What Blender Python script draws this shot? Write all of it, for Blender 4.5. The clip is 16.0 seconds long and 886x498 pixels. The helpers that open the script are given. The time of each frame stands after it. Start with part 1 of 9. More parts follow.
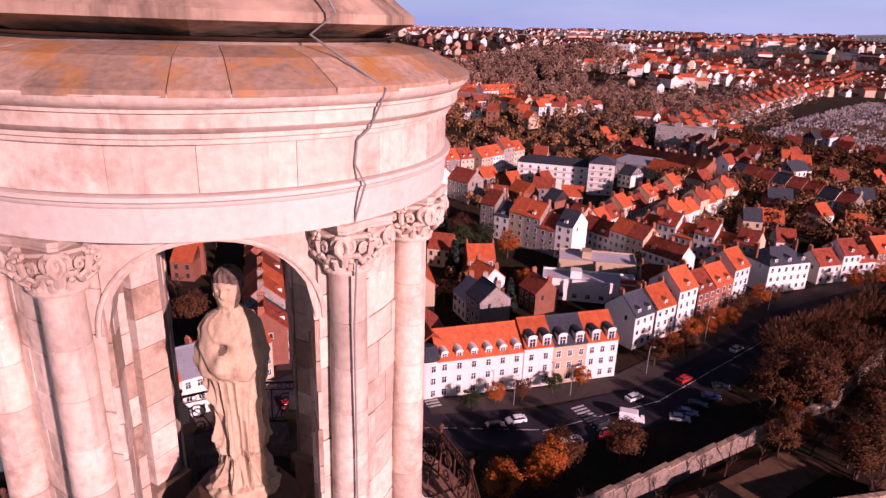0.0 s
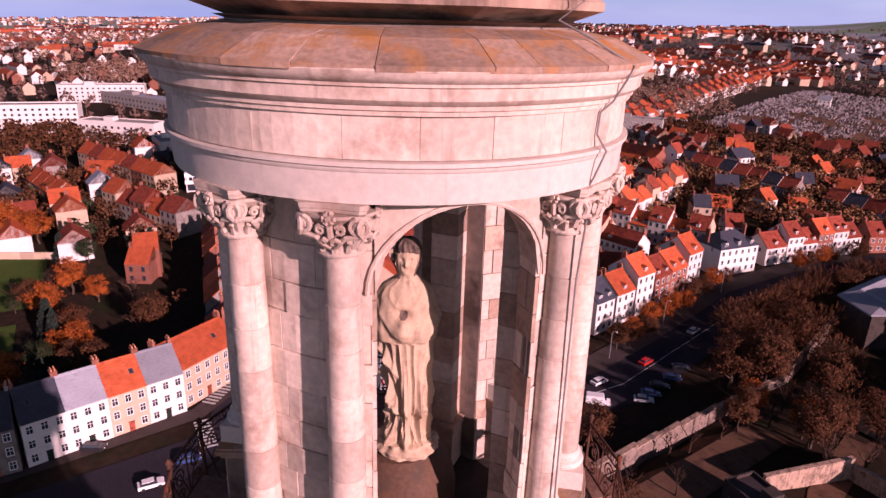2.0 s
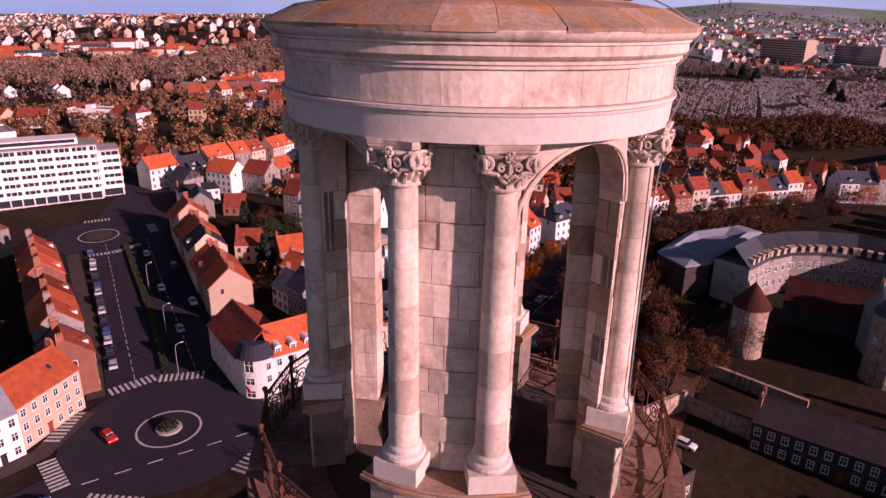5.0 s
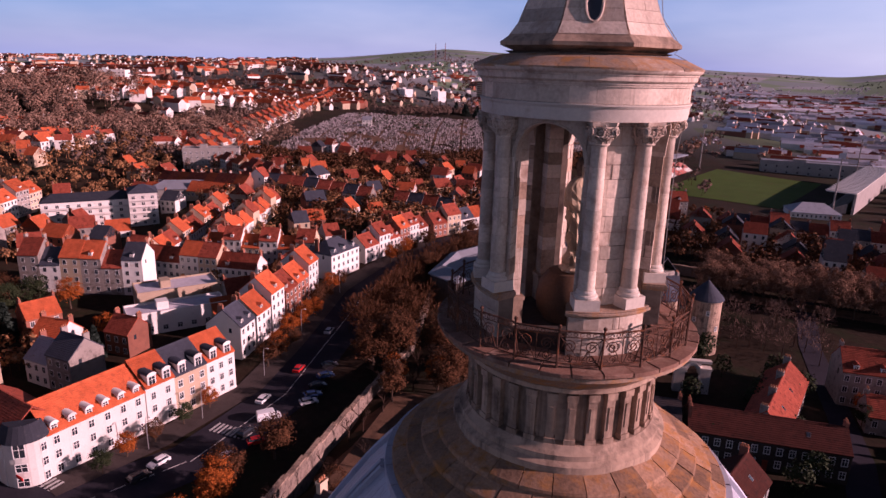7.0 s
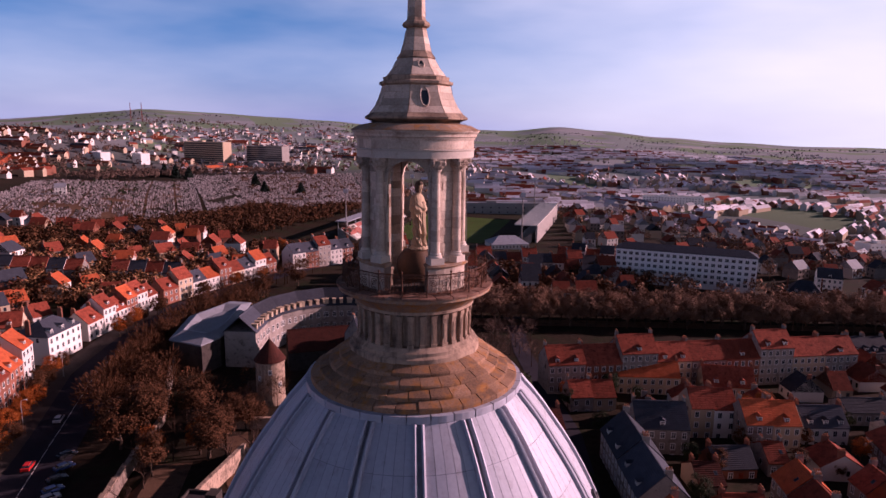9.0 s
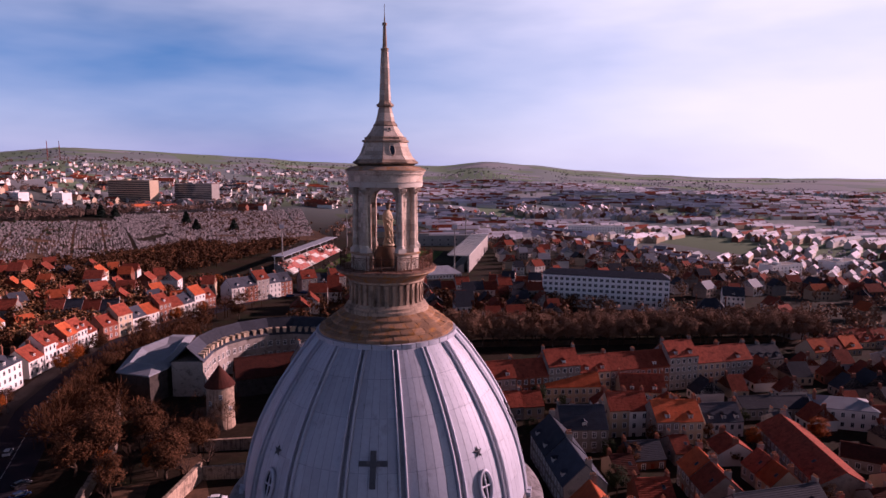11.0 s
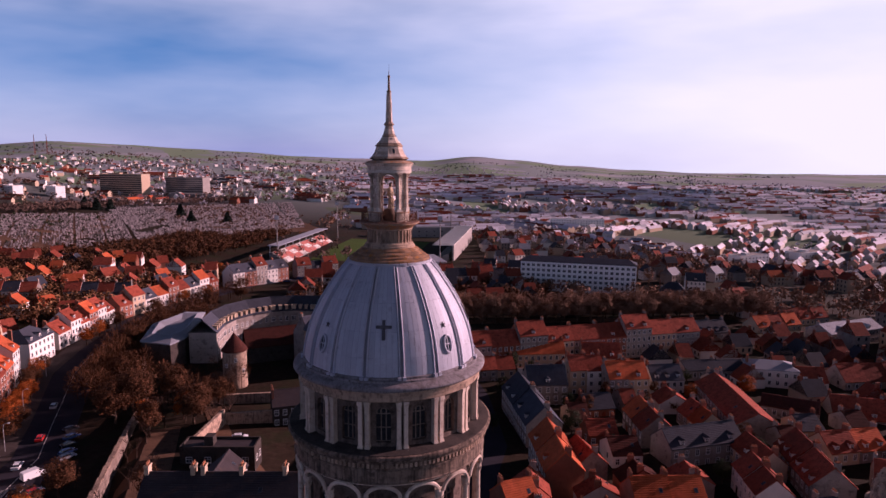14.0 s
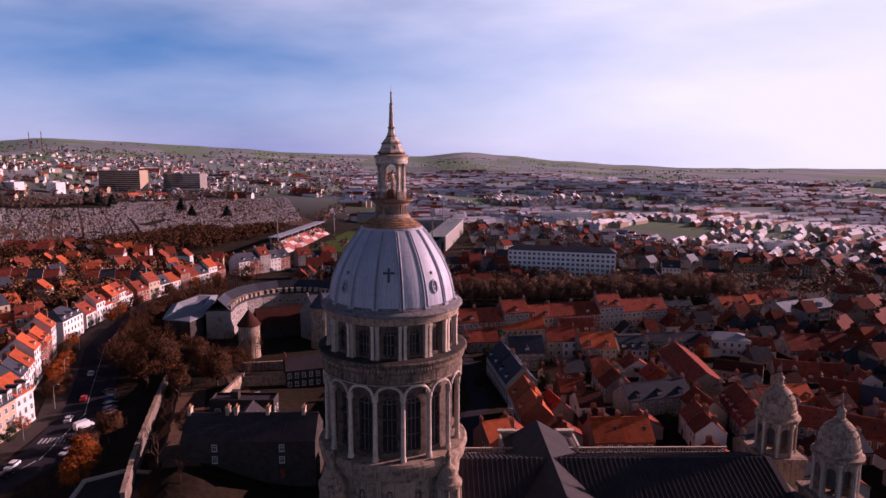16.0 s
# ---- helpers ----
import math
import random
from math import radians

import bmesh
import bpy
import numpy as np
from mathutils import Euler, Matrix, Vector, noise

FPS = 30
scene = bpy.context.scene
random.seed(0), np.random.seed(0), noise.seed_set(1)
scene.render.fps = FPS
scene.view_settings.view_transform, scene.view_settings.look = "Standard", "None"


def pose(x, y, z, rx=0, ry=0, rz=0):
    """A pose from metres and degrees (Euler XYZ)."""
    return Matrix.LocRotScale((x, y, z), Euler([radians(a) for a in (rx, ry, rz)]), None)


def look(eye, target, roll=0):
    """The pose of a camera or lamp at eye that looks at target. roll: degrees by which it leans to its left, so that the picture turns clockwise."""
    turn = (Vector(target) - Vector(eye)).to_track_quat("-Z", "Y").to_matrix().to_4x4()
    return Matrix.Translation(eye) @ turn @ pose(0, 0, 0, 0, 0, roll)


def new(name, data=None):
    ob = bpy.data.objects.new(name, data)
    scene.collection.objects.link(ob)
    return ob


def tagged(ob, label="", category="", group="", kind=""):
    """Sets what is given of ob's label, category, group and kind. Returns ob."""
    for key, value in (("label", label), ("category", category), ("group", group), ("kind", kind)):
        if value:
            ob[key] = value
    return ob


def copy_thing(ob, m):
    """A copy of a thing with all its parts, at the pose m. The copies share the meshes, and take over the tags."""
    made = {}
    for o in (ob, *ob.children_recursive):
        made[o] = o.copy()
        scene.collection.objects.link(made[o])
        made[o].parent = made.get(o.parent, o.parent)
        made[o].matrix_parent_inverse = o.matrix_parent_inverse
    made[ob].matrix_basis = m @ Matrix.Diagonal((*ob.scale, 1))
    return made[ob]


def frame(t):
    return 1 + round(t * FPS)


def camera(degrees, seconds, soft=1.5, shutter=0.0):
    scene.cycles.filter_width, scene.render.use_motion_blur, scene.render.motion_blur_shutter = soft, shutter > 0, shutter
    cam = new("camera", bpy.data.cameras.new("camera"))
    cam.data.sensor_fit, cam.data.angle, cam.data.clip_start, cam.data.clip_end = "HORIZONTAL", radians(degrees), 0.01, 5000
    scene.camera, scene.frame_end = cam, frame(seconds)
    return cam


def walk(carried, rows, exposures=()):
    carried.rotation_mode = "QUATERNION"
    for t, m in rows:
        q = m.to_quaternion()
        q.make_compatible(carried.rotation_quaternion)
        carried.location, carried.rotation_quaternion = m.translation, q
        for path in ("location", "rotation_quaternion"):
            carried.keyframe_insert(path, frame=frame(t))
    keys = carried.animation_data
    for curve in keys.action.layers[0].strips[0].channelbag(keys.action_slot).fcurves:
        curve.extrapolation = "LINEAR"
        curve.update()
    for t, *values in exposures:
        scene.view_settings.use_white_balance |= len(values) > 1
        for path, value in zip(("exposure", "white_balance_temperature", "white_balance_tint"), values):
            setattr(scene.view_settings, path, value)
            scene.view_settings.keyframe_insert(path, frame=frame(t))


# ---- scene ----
cam = camera(68.56, 16.0)
PATH = [
    (0, (7.483, 0.341, 91.130), (-1.524, 3.156, 87.822), 2.03),
    (0.5, (7.538, -0.381, 91.113), (-1.452, 2.477, 87.794), 1.87),
    (1, (7.536, -1.115, 91.085), (-1.405, 1.873, 87.748), 1.83),
    (1.5, (7.477, -1.739, 91.055), (-1.383, 1.455, 87.693), 1.80),
    (2, (7.391, -2.355, 90.992), (-1.358, 1.126, 87.624), 1.73),
    (2.5, (7.305, -2.918, 90.942), (-1.311, 0.880, 87.573), 1.72),
    (3, (7.239, -3.586, 90.902), (-1.202, 0.582, 87.530), 1.74),
    (3.2, (7.204, -3.867, 90.898), (-1.156, 0.456, 87.518), 1.73),
    (5.3, (6.990, -6.539, 90.749), (-0.426, -0.760, 87.342), 1.23),
    (5.5, (6.894, -7.254, 90.777), (-0.408, -1.316, 87.395), 1.48),
    (6, (6.638, -9.622, 90.640), (-0.039, -2.899, 87.445), 1.76),
    (6.5, (6.195, -12.517, 90.627), (0.256, -5.045, 87.645), 1.84),
    (7, (5.709, -16.111, 90.642), (0.761, -7.871, 87.881), 1.68),
    (7.5, (5.384, -19.181, 90.648), (1.429, -10.363, 88.079), 1.40),
    (8, (5.089, -22.374, 90.688), (2.184, -13.109, 88.294), 1.20),
    (8.5, (4.792, -25.169, 90.702), (2.784, -15.612, 88.549), 1.02),
    (9, (4.505, -28.288, 90.765), (3.387, -18.524, 88.920), 0.82),
    (9.5, (4.374, -32.001, 90.846), (3.736, -22.137, 89.331), 0.74),
    (9.7, (4.369, -33.415, 90.988), (3.858, -23.534, 89.541), 0.34),
    (11.8, (4.648, -52.516, 91.250), (4.648, -42.602, 89.945), 0.51),
    (12, (4.769, -54.290, 91.350), (4.784, -44.378, 90.026), 0.47),
    (12.5, (4.984, -58.919, 91.394), (5.033, -49.008, 90.067), 0.42),
    (13, (5.310, -64.255, 91.354), (5.373, -54.346, 90.014), 0.36),
    (13.5, (5.446, -69.545, 91.325), (5.528, -59.639, 89.960), 0.41),
    (14, (5.525, -75.349, 91.239), (5.621, -65.447, 89.850), 0.42),
    (14.5, (5.650, -81.283, 91.200), (5.762, -71.380, 89.818), 0.41),
    (15, (5.751, -88.251, 91.130), (5.878, -78.347, 89.751), 0.34),
    (15.5, (5.850, -95.233, 91.055), (5.992, -85.332, 89.657), 0.30),
    (16, (6.085, -102.977, 91.021), (6.283, -93.085, 89.569), 0.23),
]
walk(cam, [(t, look(eye, target, roll)) for t, eye, target, roll in PATH], [(0, 0.80, 5750, 43), (5, 0.72, 5750, 43), (9, 0.66, 5750, 42), (16, 0.66, 5750, 41)])

# world and sun: low autumn sun from the east, clear blue sky with thin high cloud
SUN_AZ, SUN_EL = radians(69.5), radians(17.5)      # clockwise from +y, and above the horizon
sun_way = Vector((math.sin(SUN_AZ) * math.cos(SUN_EL), math.cos(SUN_AZ) * math.cos(SUN_EL), math.sin(SUN_EL)))
world = bpy.data.worlds.new("sky")
scene.world = world
world.use_nodes = True
wn, wl = world.node_tree.nodes, world.node_tree.links
wn.clear()
w_out = wn.new("ShaderNodeOutputWorld")
w_bg = wn.new("ShaderNodeBackground")
w_bg.inputs["Strength"].default_value = 0.0505
w_sky = wn.new("ShaderNodeTexSky")
w_sky.sky_type = "NISHITA"
w_sky.sun_disc = False
w_sky.sun_elevation, w_sky.sun_rotation = SUN_EL, SUN_AZ
w_sky.air_density, w_sky.dust_density, w_sky.ozone_density = 1.0, 0.6, 3.0
w_co = wn.new("ShaderNodeTexCoord")
w_sep = wn.new("ShaderNodeSeparateXYZ")
wl.new(w_co.outputs["Generated"], w_sep.inputs[0])
# the blue deepens towards the zenith, darkened above the view to weaken fill light
w_deep = wn.new("ShaderNodeValToRGB")
w_deep.color_ramp.interpolation = "EASE"
w_deep.color_ramp.elements[0].position, w_deep.color_ramp.elements[0].color = 0.235, (1, 1, 1, 1)
w_deep.color_ramp.elements[1].position, w_deep.color_ramp.elements[1].color = 0.40, (0.06, 0.08, 0.13, 1)
w_dmul = wn.new("ShaderNodeMixRGB")
w_dmul.blend_type = "MULTIPLY"
w_dmul.inputs["Fac"].default_value = 1.0
wl.new(w_sep.outputs["Z"], w_deep.inputs[0])
# white haze low over the land and round the sun
w_dot = wn.new("ShaderNodeVectorMath")
w_dot.operation = "DOT_PRODUCT"
w_dot.inputs[1].default_value = (math.sin(SUN_AZ + 0.10), math.cos(SUN_AZ + 0.10), 0.15)
wl.new(w_co.outputs["Generated"], w_dot.inputs[0])
w_veil = wn.new("ShaderNodeValToRGB")
w_veil.color_ramp.interpolation = "EASE"
w_veil.color_ramp.elements[0].position, w_veil.color_ramp.elements[0].color = 0.46, (0.0, 0.0, 0.0, 1)
w_veil.color_ramp.elements[1].position, w_veil.color_ramp.elements[1].color = 1.0, (0.88, 0.88, 0.88, 1)
w_half = wn.new("ShaderNodeMath")
w_half.operation = "MULTIPLY_ADD"
w_half.inputs[1].default_value, w_half.inputs[2].default_value = 0.5, 0.5
wl.new(w_dot.outputs["Value"], w_half.inputs[0])
wl.new(w_half.outputs[0], w_veil.inputs[0])
w_low = wn.new("ShaderNodeMapRange")
w_low.inputs["From Min"].default_value, w_low.inputs["From Max"].default_value = 0.22, -0.02
w_low.inputs["To Min"].default_value, w_low.inputs["To Max"].default_value = 0.0, 0.6
wl.new(w_sep.outputs["Z"], w_low.inputs["Value"])
# thin high cloud in long soft streaks
w_map = wn.new("ShaderNodeMapping")
w_map.inputs["Scale"].default_value = (1.0, 1.0, 4.2)
w_map.inputs["Rotation"].default_value = (0.10, -0.22, 0.4)
w_noise = wn.new("ShaderNodeTexNoise")
w_noise.inputs["Scale"].default_value, w_noise.inputs["Detail"].default_value = 1.5, 5.0
w_noise.inputs["Roughness"].default_value = 0.5
w_ramp = wn.new("ShaderNodeMapRange")
w_ramp.inputs["From Min"].default_value, w_ramp.inputs["From Max"].default_value = 0.42, 0.72
w_ramp.inputs["To Min"].default_value, w_ramp.inputs["To Max"].default_value = 0.0, 0.40
wl.new(w_co.outputs["Generated"], w_map.inputs["Vector"])
wl.new(w_map.outputs[0], w_noise.inputs["Vector"])
wl.new(w_noise.outputs["Fac"], w_ramp.inputs["Value"])
w_sum2 = wn.new("ShaderNodeMath")
w_sum2.operation = "ADD"
w_sum2.use_clamp = True
wl.new(w_veil.outputs[0], w_sum2.inputs[0])
# a wide sheet of the same cloud higher up
w_sheet = wn.new("ShaderNodeMapRange")
w_sheet.interpolation_type = "SMOOTHSTEP"
w_sheet.inputs["From Min"].default_value, w_sheet.inputs["From Max"].default_value = 0.13, 0.25
w_sheet.inputs["To Min"].default_value, w_sheet.inputs["To Max"].default_value = 0.0, 0.5
w_sheet2 = wn.new("ShaderNodeMath")
w_sheet2.operation = "MULTIPLY"
w_sum1 = wn.new("ShaderNodeMath")
w_sum1.operation = "ADD"
wl.new(w_sep.outputs["Z"], w_sheet.inputs["Value"])
wl.new(w_sheet.outputs[0], w_sheet2.inputs[0])
wl.new(w_noise.outputs["Fac"], w_sheet2.inputs[1])
wl.new(w_sheet2.outputs[0], w_sum1.inputs[0])
wl.new(w_ramp.outputs[0], w_sum1.inputs[1])
wl.new(w_sum1.outputs[0], w_sum2.inputs[1])
w_mix = wn.new("ShaderNodeMixRGB")
w_mix.inputs["Color2"].default_value = (11.6, 11.6, 11.0, 1)
wl.new(w_sum2.outputs[0], w_mix.inputs["Fac"])
w_hsv = wn.new("ShaderNodeHueSaturation")
w_hsv.inputs["Saturation"].default_value = 1.8
wl.new(w_sky.outputs[0], w_hsv.inputs["Color"])
w_haze = wn.new("ShaderNodeMixRGB")
w_haze.inputs["Color2"].default_value = (4.4, 5.7, 10.8, 1)
wl.new(w_low.outputs[0], w_haze.inputs["Fac"])
wl.new(w_hsv.outputs[0], w_haze.inputs["Color1"])
wl.new(w_haze.outputs[0], w_mix.inputs["Color1"])
wl.new(w_mix.outputs[0], w_dmul.inputs["Color1"])
wl.new(w_deep.outputs[0], w_dmul.inputs["Color2"])
wl.new(w_dmul.outputs[0], w_bg.inputs["Color"])
wl.new(w_bg.outputs[0], w_out.inputs["Surface"])
sun = new("sun", bpy.data.lights.new("sun", "SUN"))
sun.data.energy, sun.data.angle, sun.data.color = 5.0, radians(0.6), (1.0, 0.66, 0.54)
sun.matrix_world = look((0, 0, 300), Vector((0, 0, 300)) - sun_way)


# materials
def mat(name, col, rough=0.85, metal=0.0, var=0.25, scale=1.0, stain=None, stain_at=0.6, bump=0.2, rand=0.0, island=0.0, spec=0.06, streak=None, streak_at=0.55):
    m = bpy.data.materials.new(name)
    m.use_nodes = True
    n, l = m.node_tree.nodes, m.node_tree.links
    b = n["Principled BSDF"]
    b.inputs["Roughness"].default_value, b.inputs["Metallic"].default_value = rough, metal
    b.inputs["Specular IOR Level"].default_value = spec
    co = n.new("ShaderNodeTexCoord")
    geo = n.new("ShaderNodeNewGeometry")
    big, fine = n.new("ShaderNodeTexNoise"), n.new("ShaderNodeTexNoise")
    big.inputs["Scale"].default_value, big.inputs["Detail"].default_value = 0.7 * scale, 6.0
    fine.inputs["Scale"].default_value, fine.inputs["Detail"].default_value = 9.0 * scale, 5.0
    for t in (big, fine):
        l.new(geo.outputs["Position"], t.inputs["Vector"])
    add = n.new("ShaderNodeMath")
    add.operation = "ADD"
    l.new(big.outputs["Fac"], add.inputs[0])
    l.new(fine.outputs["Fac"], add.inputs[1])
    mr = n.new("ShaderNodeMapRange")
    mr.inputs["From Min"].default_value, mr.inputs["From Max"].default_value = 0.6, 1.4
    mr.inputs["To Min"].default_value, mr.inputs["To Max"].default_value = 1.0 - var, 1.0 + var
    l.new(add.outputs[0], mr.inputs["Value"])
    hsv = n.new("ShaderNodeHueSaturation")
    hsv.inputs["Color"].default_value = (*col, 1)
    value = mr.outputs[0]
    if rand or island:
        src = n.new("ShaderNodeObjectInfo").outputs["Random"] if rand else geo.outputs["Random Per Island"]
        k = rand or island
        rr = n.new("ShaderNodeMapRange")
        rr.inputs["To Min"].default_value, rr.inputs["To Max"].default_value = 1.0 - k, 1.0 + k
        l.new(src, rr.inputs["Value"])
        mul = n.new("ShaderNodeMath")
        mul.operation = "MULTIPLY"
        l.new(value, mul.inputs[0])
        l.new(rr.outputs[0], mul.inputs[1])
        value = mul.outputs[0]
    l.new(value, hsv.inputs["Value"])
    out = hsv.outputs[0]
    if stain:
        st, ra, mx = n.new("ShaderNodeTexNoise"), n.new("ShaderNodeValToRGB"), n.new("ShaderNodeMixRGB")
        st.inputs["Scale"].default_value, st.inputs["Detail"].default_value, st.inputs["Roughness"].default_value = 1.3 * scale, 9.0, 0.65
        ra.color_ramp.elements[0].position, ra.color_ramp.elements[1].position = stain_at - 0.06, stain_at + 0.12
        l.new(geo.outputs["Position"], st.inputs["Vector"])
        l.new(st.outputs["Fac"], ra.inputs[0])
        l.new(ra.outputs[0], mx.inputs["Fac"])
        l.new(out, mx.inputs["Color1"])
        mx.inputs["Color2"].default_value = (*stain, 1)
        out = mx.outputs[0]
    if streak:                                             # rain runs, long and narrow down the surface
        sc, st, ra, mx = n.new("ShaderNodeMapping"), n.new("ShaderNodeTexNoise"), n.new("ShaderNodeValToRGB"), n.new("ShaderNodeMixRGB")
        sc.inputs["Scale"].default_value = (1, 1, 0.07)
        st.inputs["Scale"].default_value, st.inputs["Detail"].default_value, st.inputs["Roughness"].default_value = 3.2 * scale, 6.0, 0.7
        ra.color_ramp.elements[0].position, ra.color_ramp.elements[1].position = streak_at - 0.04, streak_at + 0.16
        ra.color_ramp.elements[1].color = (0.85, 0.85, 0.85, 1)
        l.new(geo.outputs["Position"], sc.inputs["Vector"])
        l.new(sc.outputs[0], st.inputs["Vector"])
        l.new(st.outputs["Fac"], ra.inputs[0])
        l.new(ra.outputs[0], mx.inputs["Fac"])
        l.new(out, mx.inputs["Color1"])
        mx.inputs["Color2"].default_value = (*streak, 1)
        out = mx.outputs[0]
    l.new(out, b.inputs["Base Color"])
    if bump:
        bp = n.new("ShaderNodeBump")
        bp.inputs["Strength"].default_value, bp.inputs["Distance"].default_value = bump, 0.03 / scale
        l.new(fine.outputs["Fac"], bp.inputs["Height"])
        l.new(bp.outputs[0], b.inputs["Normal"])
    return m


M_STONE = mat("limestone", (0.50, 0.405, 0.325), 0.9, var=0.26, scale=1.4, stain=(0.30, 0.21, 0.16), stain_at=0.59, bump=0.35, rand=0.24, streak=(0.19, 0.14, 0.11), streak_at=0.61)
M_STONEW = mat("pale limestone", (0.54, 0.47, 0.40), 0.85, var=0.14, scale=1.4, stain=(0.40, 0.32, 0.26), stain_at=0.62, bump=0.25, rand=0.06, streak=(0.30, 0.24, 0.20), streak_at=0.66)
M_LICHEN = mat("stone with orange lichen", (0.31, 0.215, 0.155), 0.95, var=0.4, scale=1.8, stain=(0.36, 0.17, 0.055), stain_at=0.54, bump=0.5, rand=0.22)
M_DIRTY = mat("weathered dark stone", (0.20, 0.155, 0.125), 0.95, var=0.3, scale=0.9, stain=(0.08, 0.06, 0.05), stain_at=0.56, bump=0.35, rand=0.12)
M_DRUM = mat("drum stone", (0.35, 0.25, 0.18), 0.92, var=0.3, scale=0.6, stain=(0.13, 0.09, 0.068), stain_at=0.55, bump=0.35, rand=0.14, streak=(0.06, 0.047, 0.04), streak_at=0.53)
M_DULL = mat("dull old lead", (0.20, 0.18, 0.185), 0.8, 0.0, var=0.3, scale=1.0, stain=(0.11, 0.095, 0.09), stain_at=0.55, bump=0.2, streak=(0.06, 0.05, 0.05), streak_at=0.53)
M_BRIGHT = mat("fresh white paint", (0.76, 0.74, 0.71), 0.8, var=0.08, scale=0.3, stain=(0.62, 0.59, 0.55), stain_at=0.66, bump=0.05)
M_SKIRT = mat("rusty lichened skirt stone", (0.25, 0.15, 0.095), 0.95, var=0.4, scale=1.5, stain=(0.32, 0.145, 0.045), stain_at=0.55, bump=0.5, rand=0.34, streak=(0.07, 0.05, 0.04), streak_at=0.6)
M_LEDGE = mat("rain-blackened ledge stone", (0.23, 0.165, 0.125), 0.92, var=0.3, scale=0.8, stain=(0.075, 0.055, 0.044), stain_at=0.52, bump=0.35, rand=0.1, streak=(0.035, 0.028, 0.024), streak_at=0.48)
# brown of the mixed stones, with the lantern's inner shade put into it
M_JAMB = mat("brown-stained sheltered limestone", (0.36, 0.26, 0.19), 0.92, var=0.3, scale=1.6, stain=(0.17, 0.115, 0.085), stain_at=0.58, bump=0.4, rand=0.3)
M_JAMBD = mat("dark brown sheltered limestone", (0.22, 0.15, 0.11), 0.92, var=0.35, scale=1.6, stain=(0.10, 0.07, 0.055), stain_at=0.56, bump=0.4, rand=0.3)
M_STATUE = mat("statue stone", (0.44, 0.335, 0.225), 0.9, var=0.16, scale=3.0, stain=(0.24, 0.17, 0.115), stain_at=0.63, bump=0.25, streak=(0.13, 0.095, 0.07), streak_at=0.61)
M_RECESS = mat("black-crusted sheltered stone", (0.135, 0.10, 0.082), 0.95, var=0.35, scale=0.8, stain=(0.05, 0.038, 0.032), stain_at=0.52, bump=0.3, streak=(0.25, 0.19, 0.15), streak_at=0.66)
M_STAINSHADE = mat("blackened statue stone", (0.15, 0.11, 0.085), 0.9, var=0.35, scale=4.0, stain=(0.04, 0.03, 0.027), stain_at=0.5, bump=0.4)
M_BALL = mat("dark globe stone", (0.095, 0.056, 0.036), 0.6, var=0.3, scale=2.0, stain=(0.06, 0.045, 0.035), bump=0.15)
M_LEAD = mat("lead sheet", (0.37, 0.375, 0.43), 0.62, 0.15, var=0.10, scale=0.7, stain=(0.29, 0.285, 0.31), stain_at=0.64, bump=0.06, rand=0.09, streak=(0.22, 0.21, 0.225), streak_at=0.60, spec=0.3)
M_LEADD = mat("dark lead", (0.075, 0.07, 0.078), 0.6, 0.3, var=0.3, scale=0.8, stain=(0.18, 0.16, 0.16), stain_at=0.62, bump=0.1, rand=0.2, spec=0.3)
M_SEAM = mat("grey lead between the ribs", (0.22, 0.22, 0.25), 0.65, 0.15, var=0.2, scale=0.7, stain=(0.13, 0.125, 0.135), stain_at=0.6, bump=0.08, streak=(0.09, 0.085, 0.09), streak_at=0.55, spec=0.25)
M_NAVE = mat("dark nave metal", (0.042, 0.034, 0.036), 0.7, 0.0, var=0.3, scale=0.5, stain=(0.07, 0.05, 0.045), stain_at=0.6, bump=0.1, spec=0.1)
M_PAVING = mat("red-brown balcony stone", (0.19, 0.105, 0.075), 0.9, var=0.4, scale=1.6, stain=(0.29, 0.19, 0.14), stain_at=0.57, bump=0.35, rand=0.2)
M_RUST = mat("rusted iron", (0.085, 0.045, 0.032), 0.8, 0.3, var=0.4, scale=4.0, stain=(0.20, 0.07, 0.03), stain_at=0.57, bump=0.3)
M_GLASS = mat("window glass", (0.025, 0.03, 0.038), 0.08, 0.0, var=0.3, scale=0.5, bump=0.0, spec=0.6)
M_LEADED = mat("leaded church glass", (0.03, 0.03, 0.033), 0.25, 0.0, var=0.5, scale=3.0, bump=0.2)
M_DARK = mat("dark interior stone", (0.10, 0.085, 0.07), 0.95, var=0.2, bump=0.1)
M_ROOFO = mat("orange clay tiles", (0.37, 0.082, 0.030), 0.85, var=0.4, scale=0.9, stain=(0.22, 0.06, 0.03), stain_at=0.6, bump=0.5, rand=0.28)
M_ROOFR = mat("red brown clay tiles", (0.225, 0.052, 0.030), 0.85, var=0.42, scale=0.9, stain=(0.075, 0.022, 0.014), stain_at=0.58, bump=0.5, rand=0.3)
M_SLATE = mat("slate roof", (0.040, 0.043, 0.056), 0.8, var=0.3, scale=0.8, stain=(0.075, 0.073, 0.076), stain_at=0.64, bump=0.4, rand=0.35, spec=0.1)
M_ZINC = mat("zinc roof", (0.24, 0.25, 0.28), 0.7, 0.0, var=0.18, scale=0.4, stain=(0.15, 0.148, 0.155), stain_at=0.62, bump=0.1, rand=0.25, spec=0.2)
M_WHITE = mat("white render", (0.60, 0.565, 0.52), 0.85, var=0.1, scale=0.4, stain=(0.42, 0.38, 0.33), stain_at=0.66, bump=0.1, rand=0.14, streak=(0.33, 0.29, 0.25), streak_at=0.66)
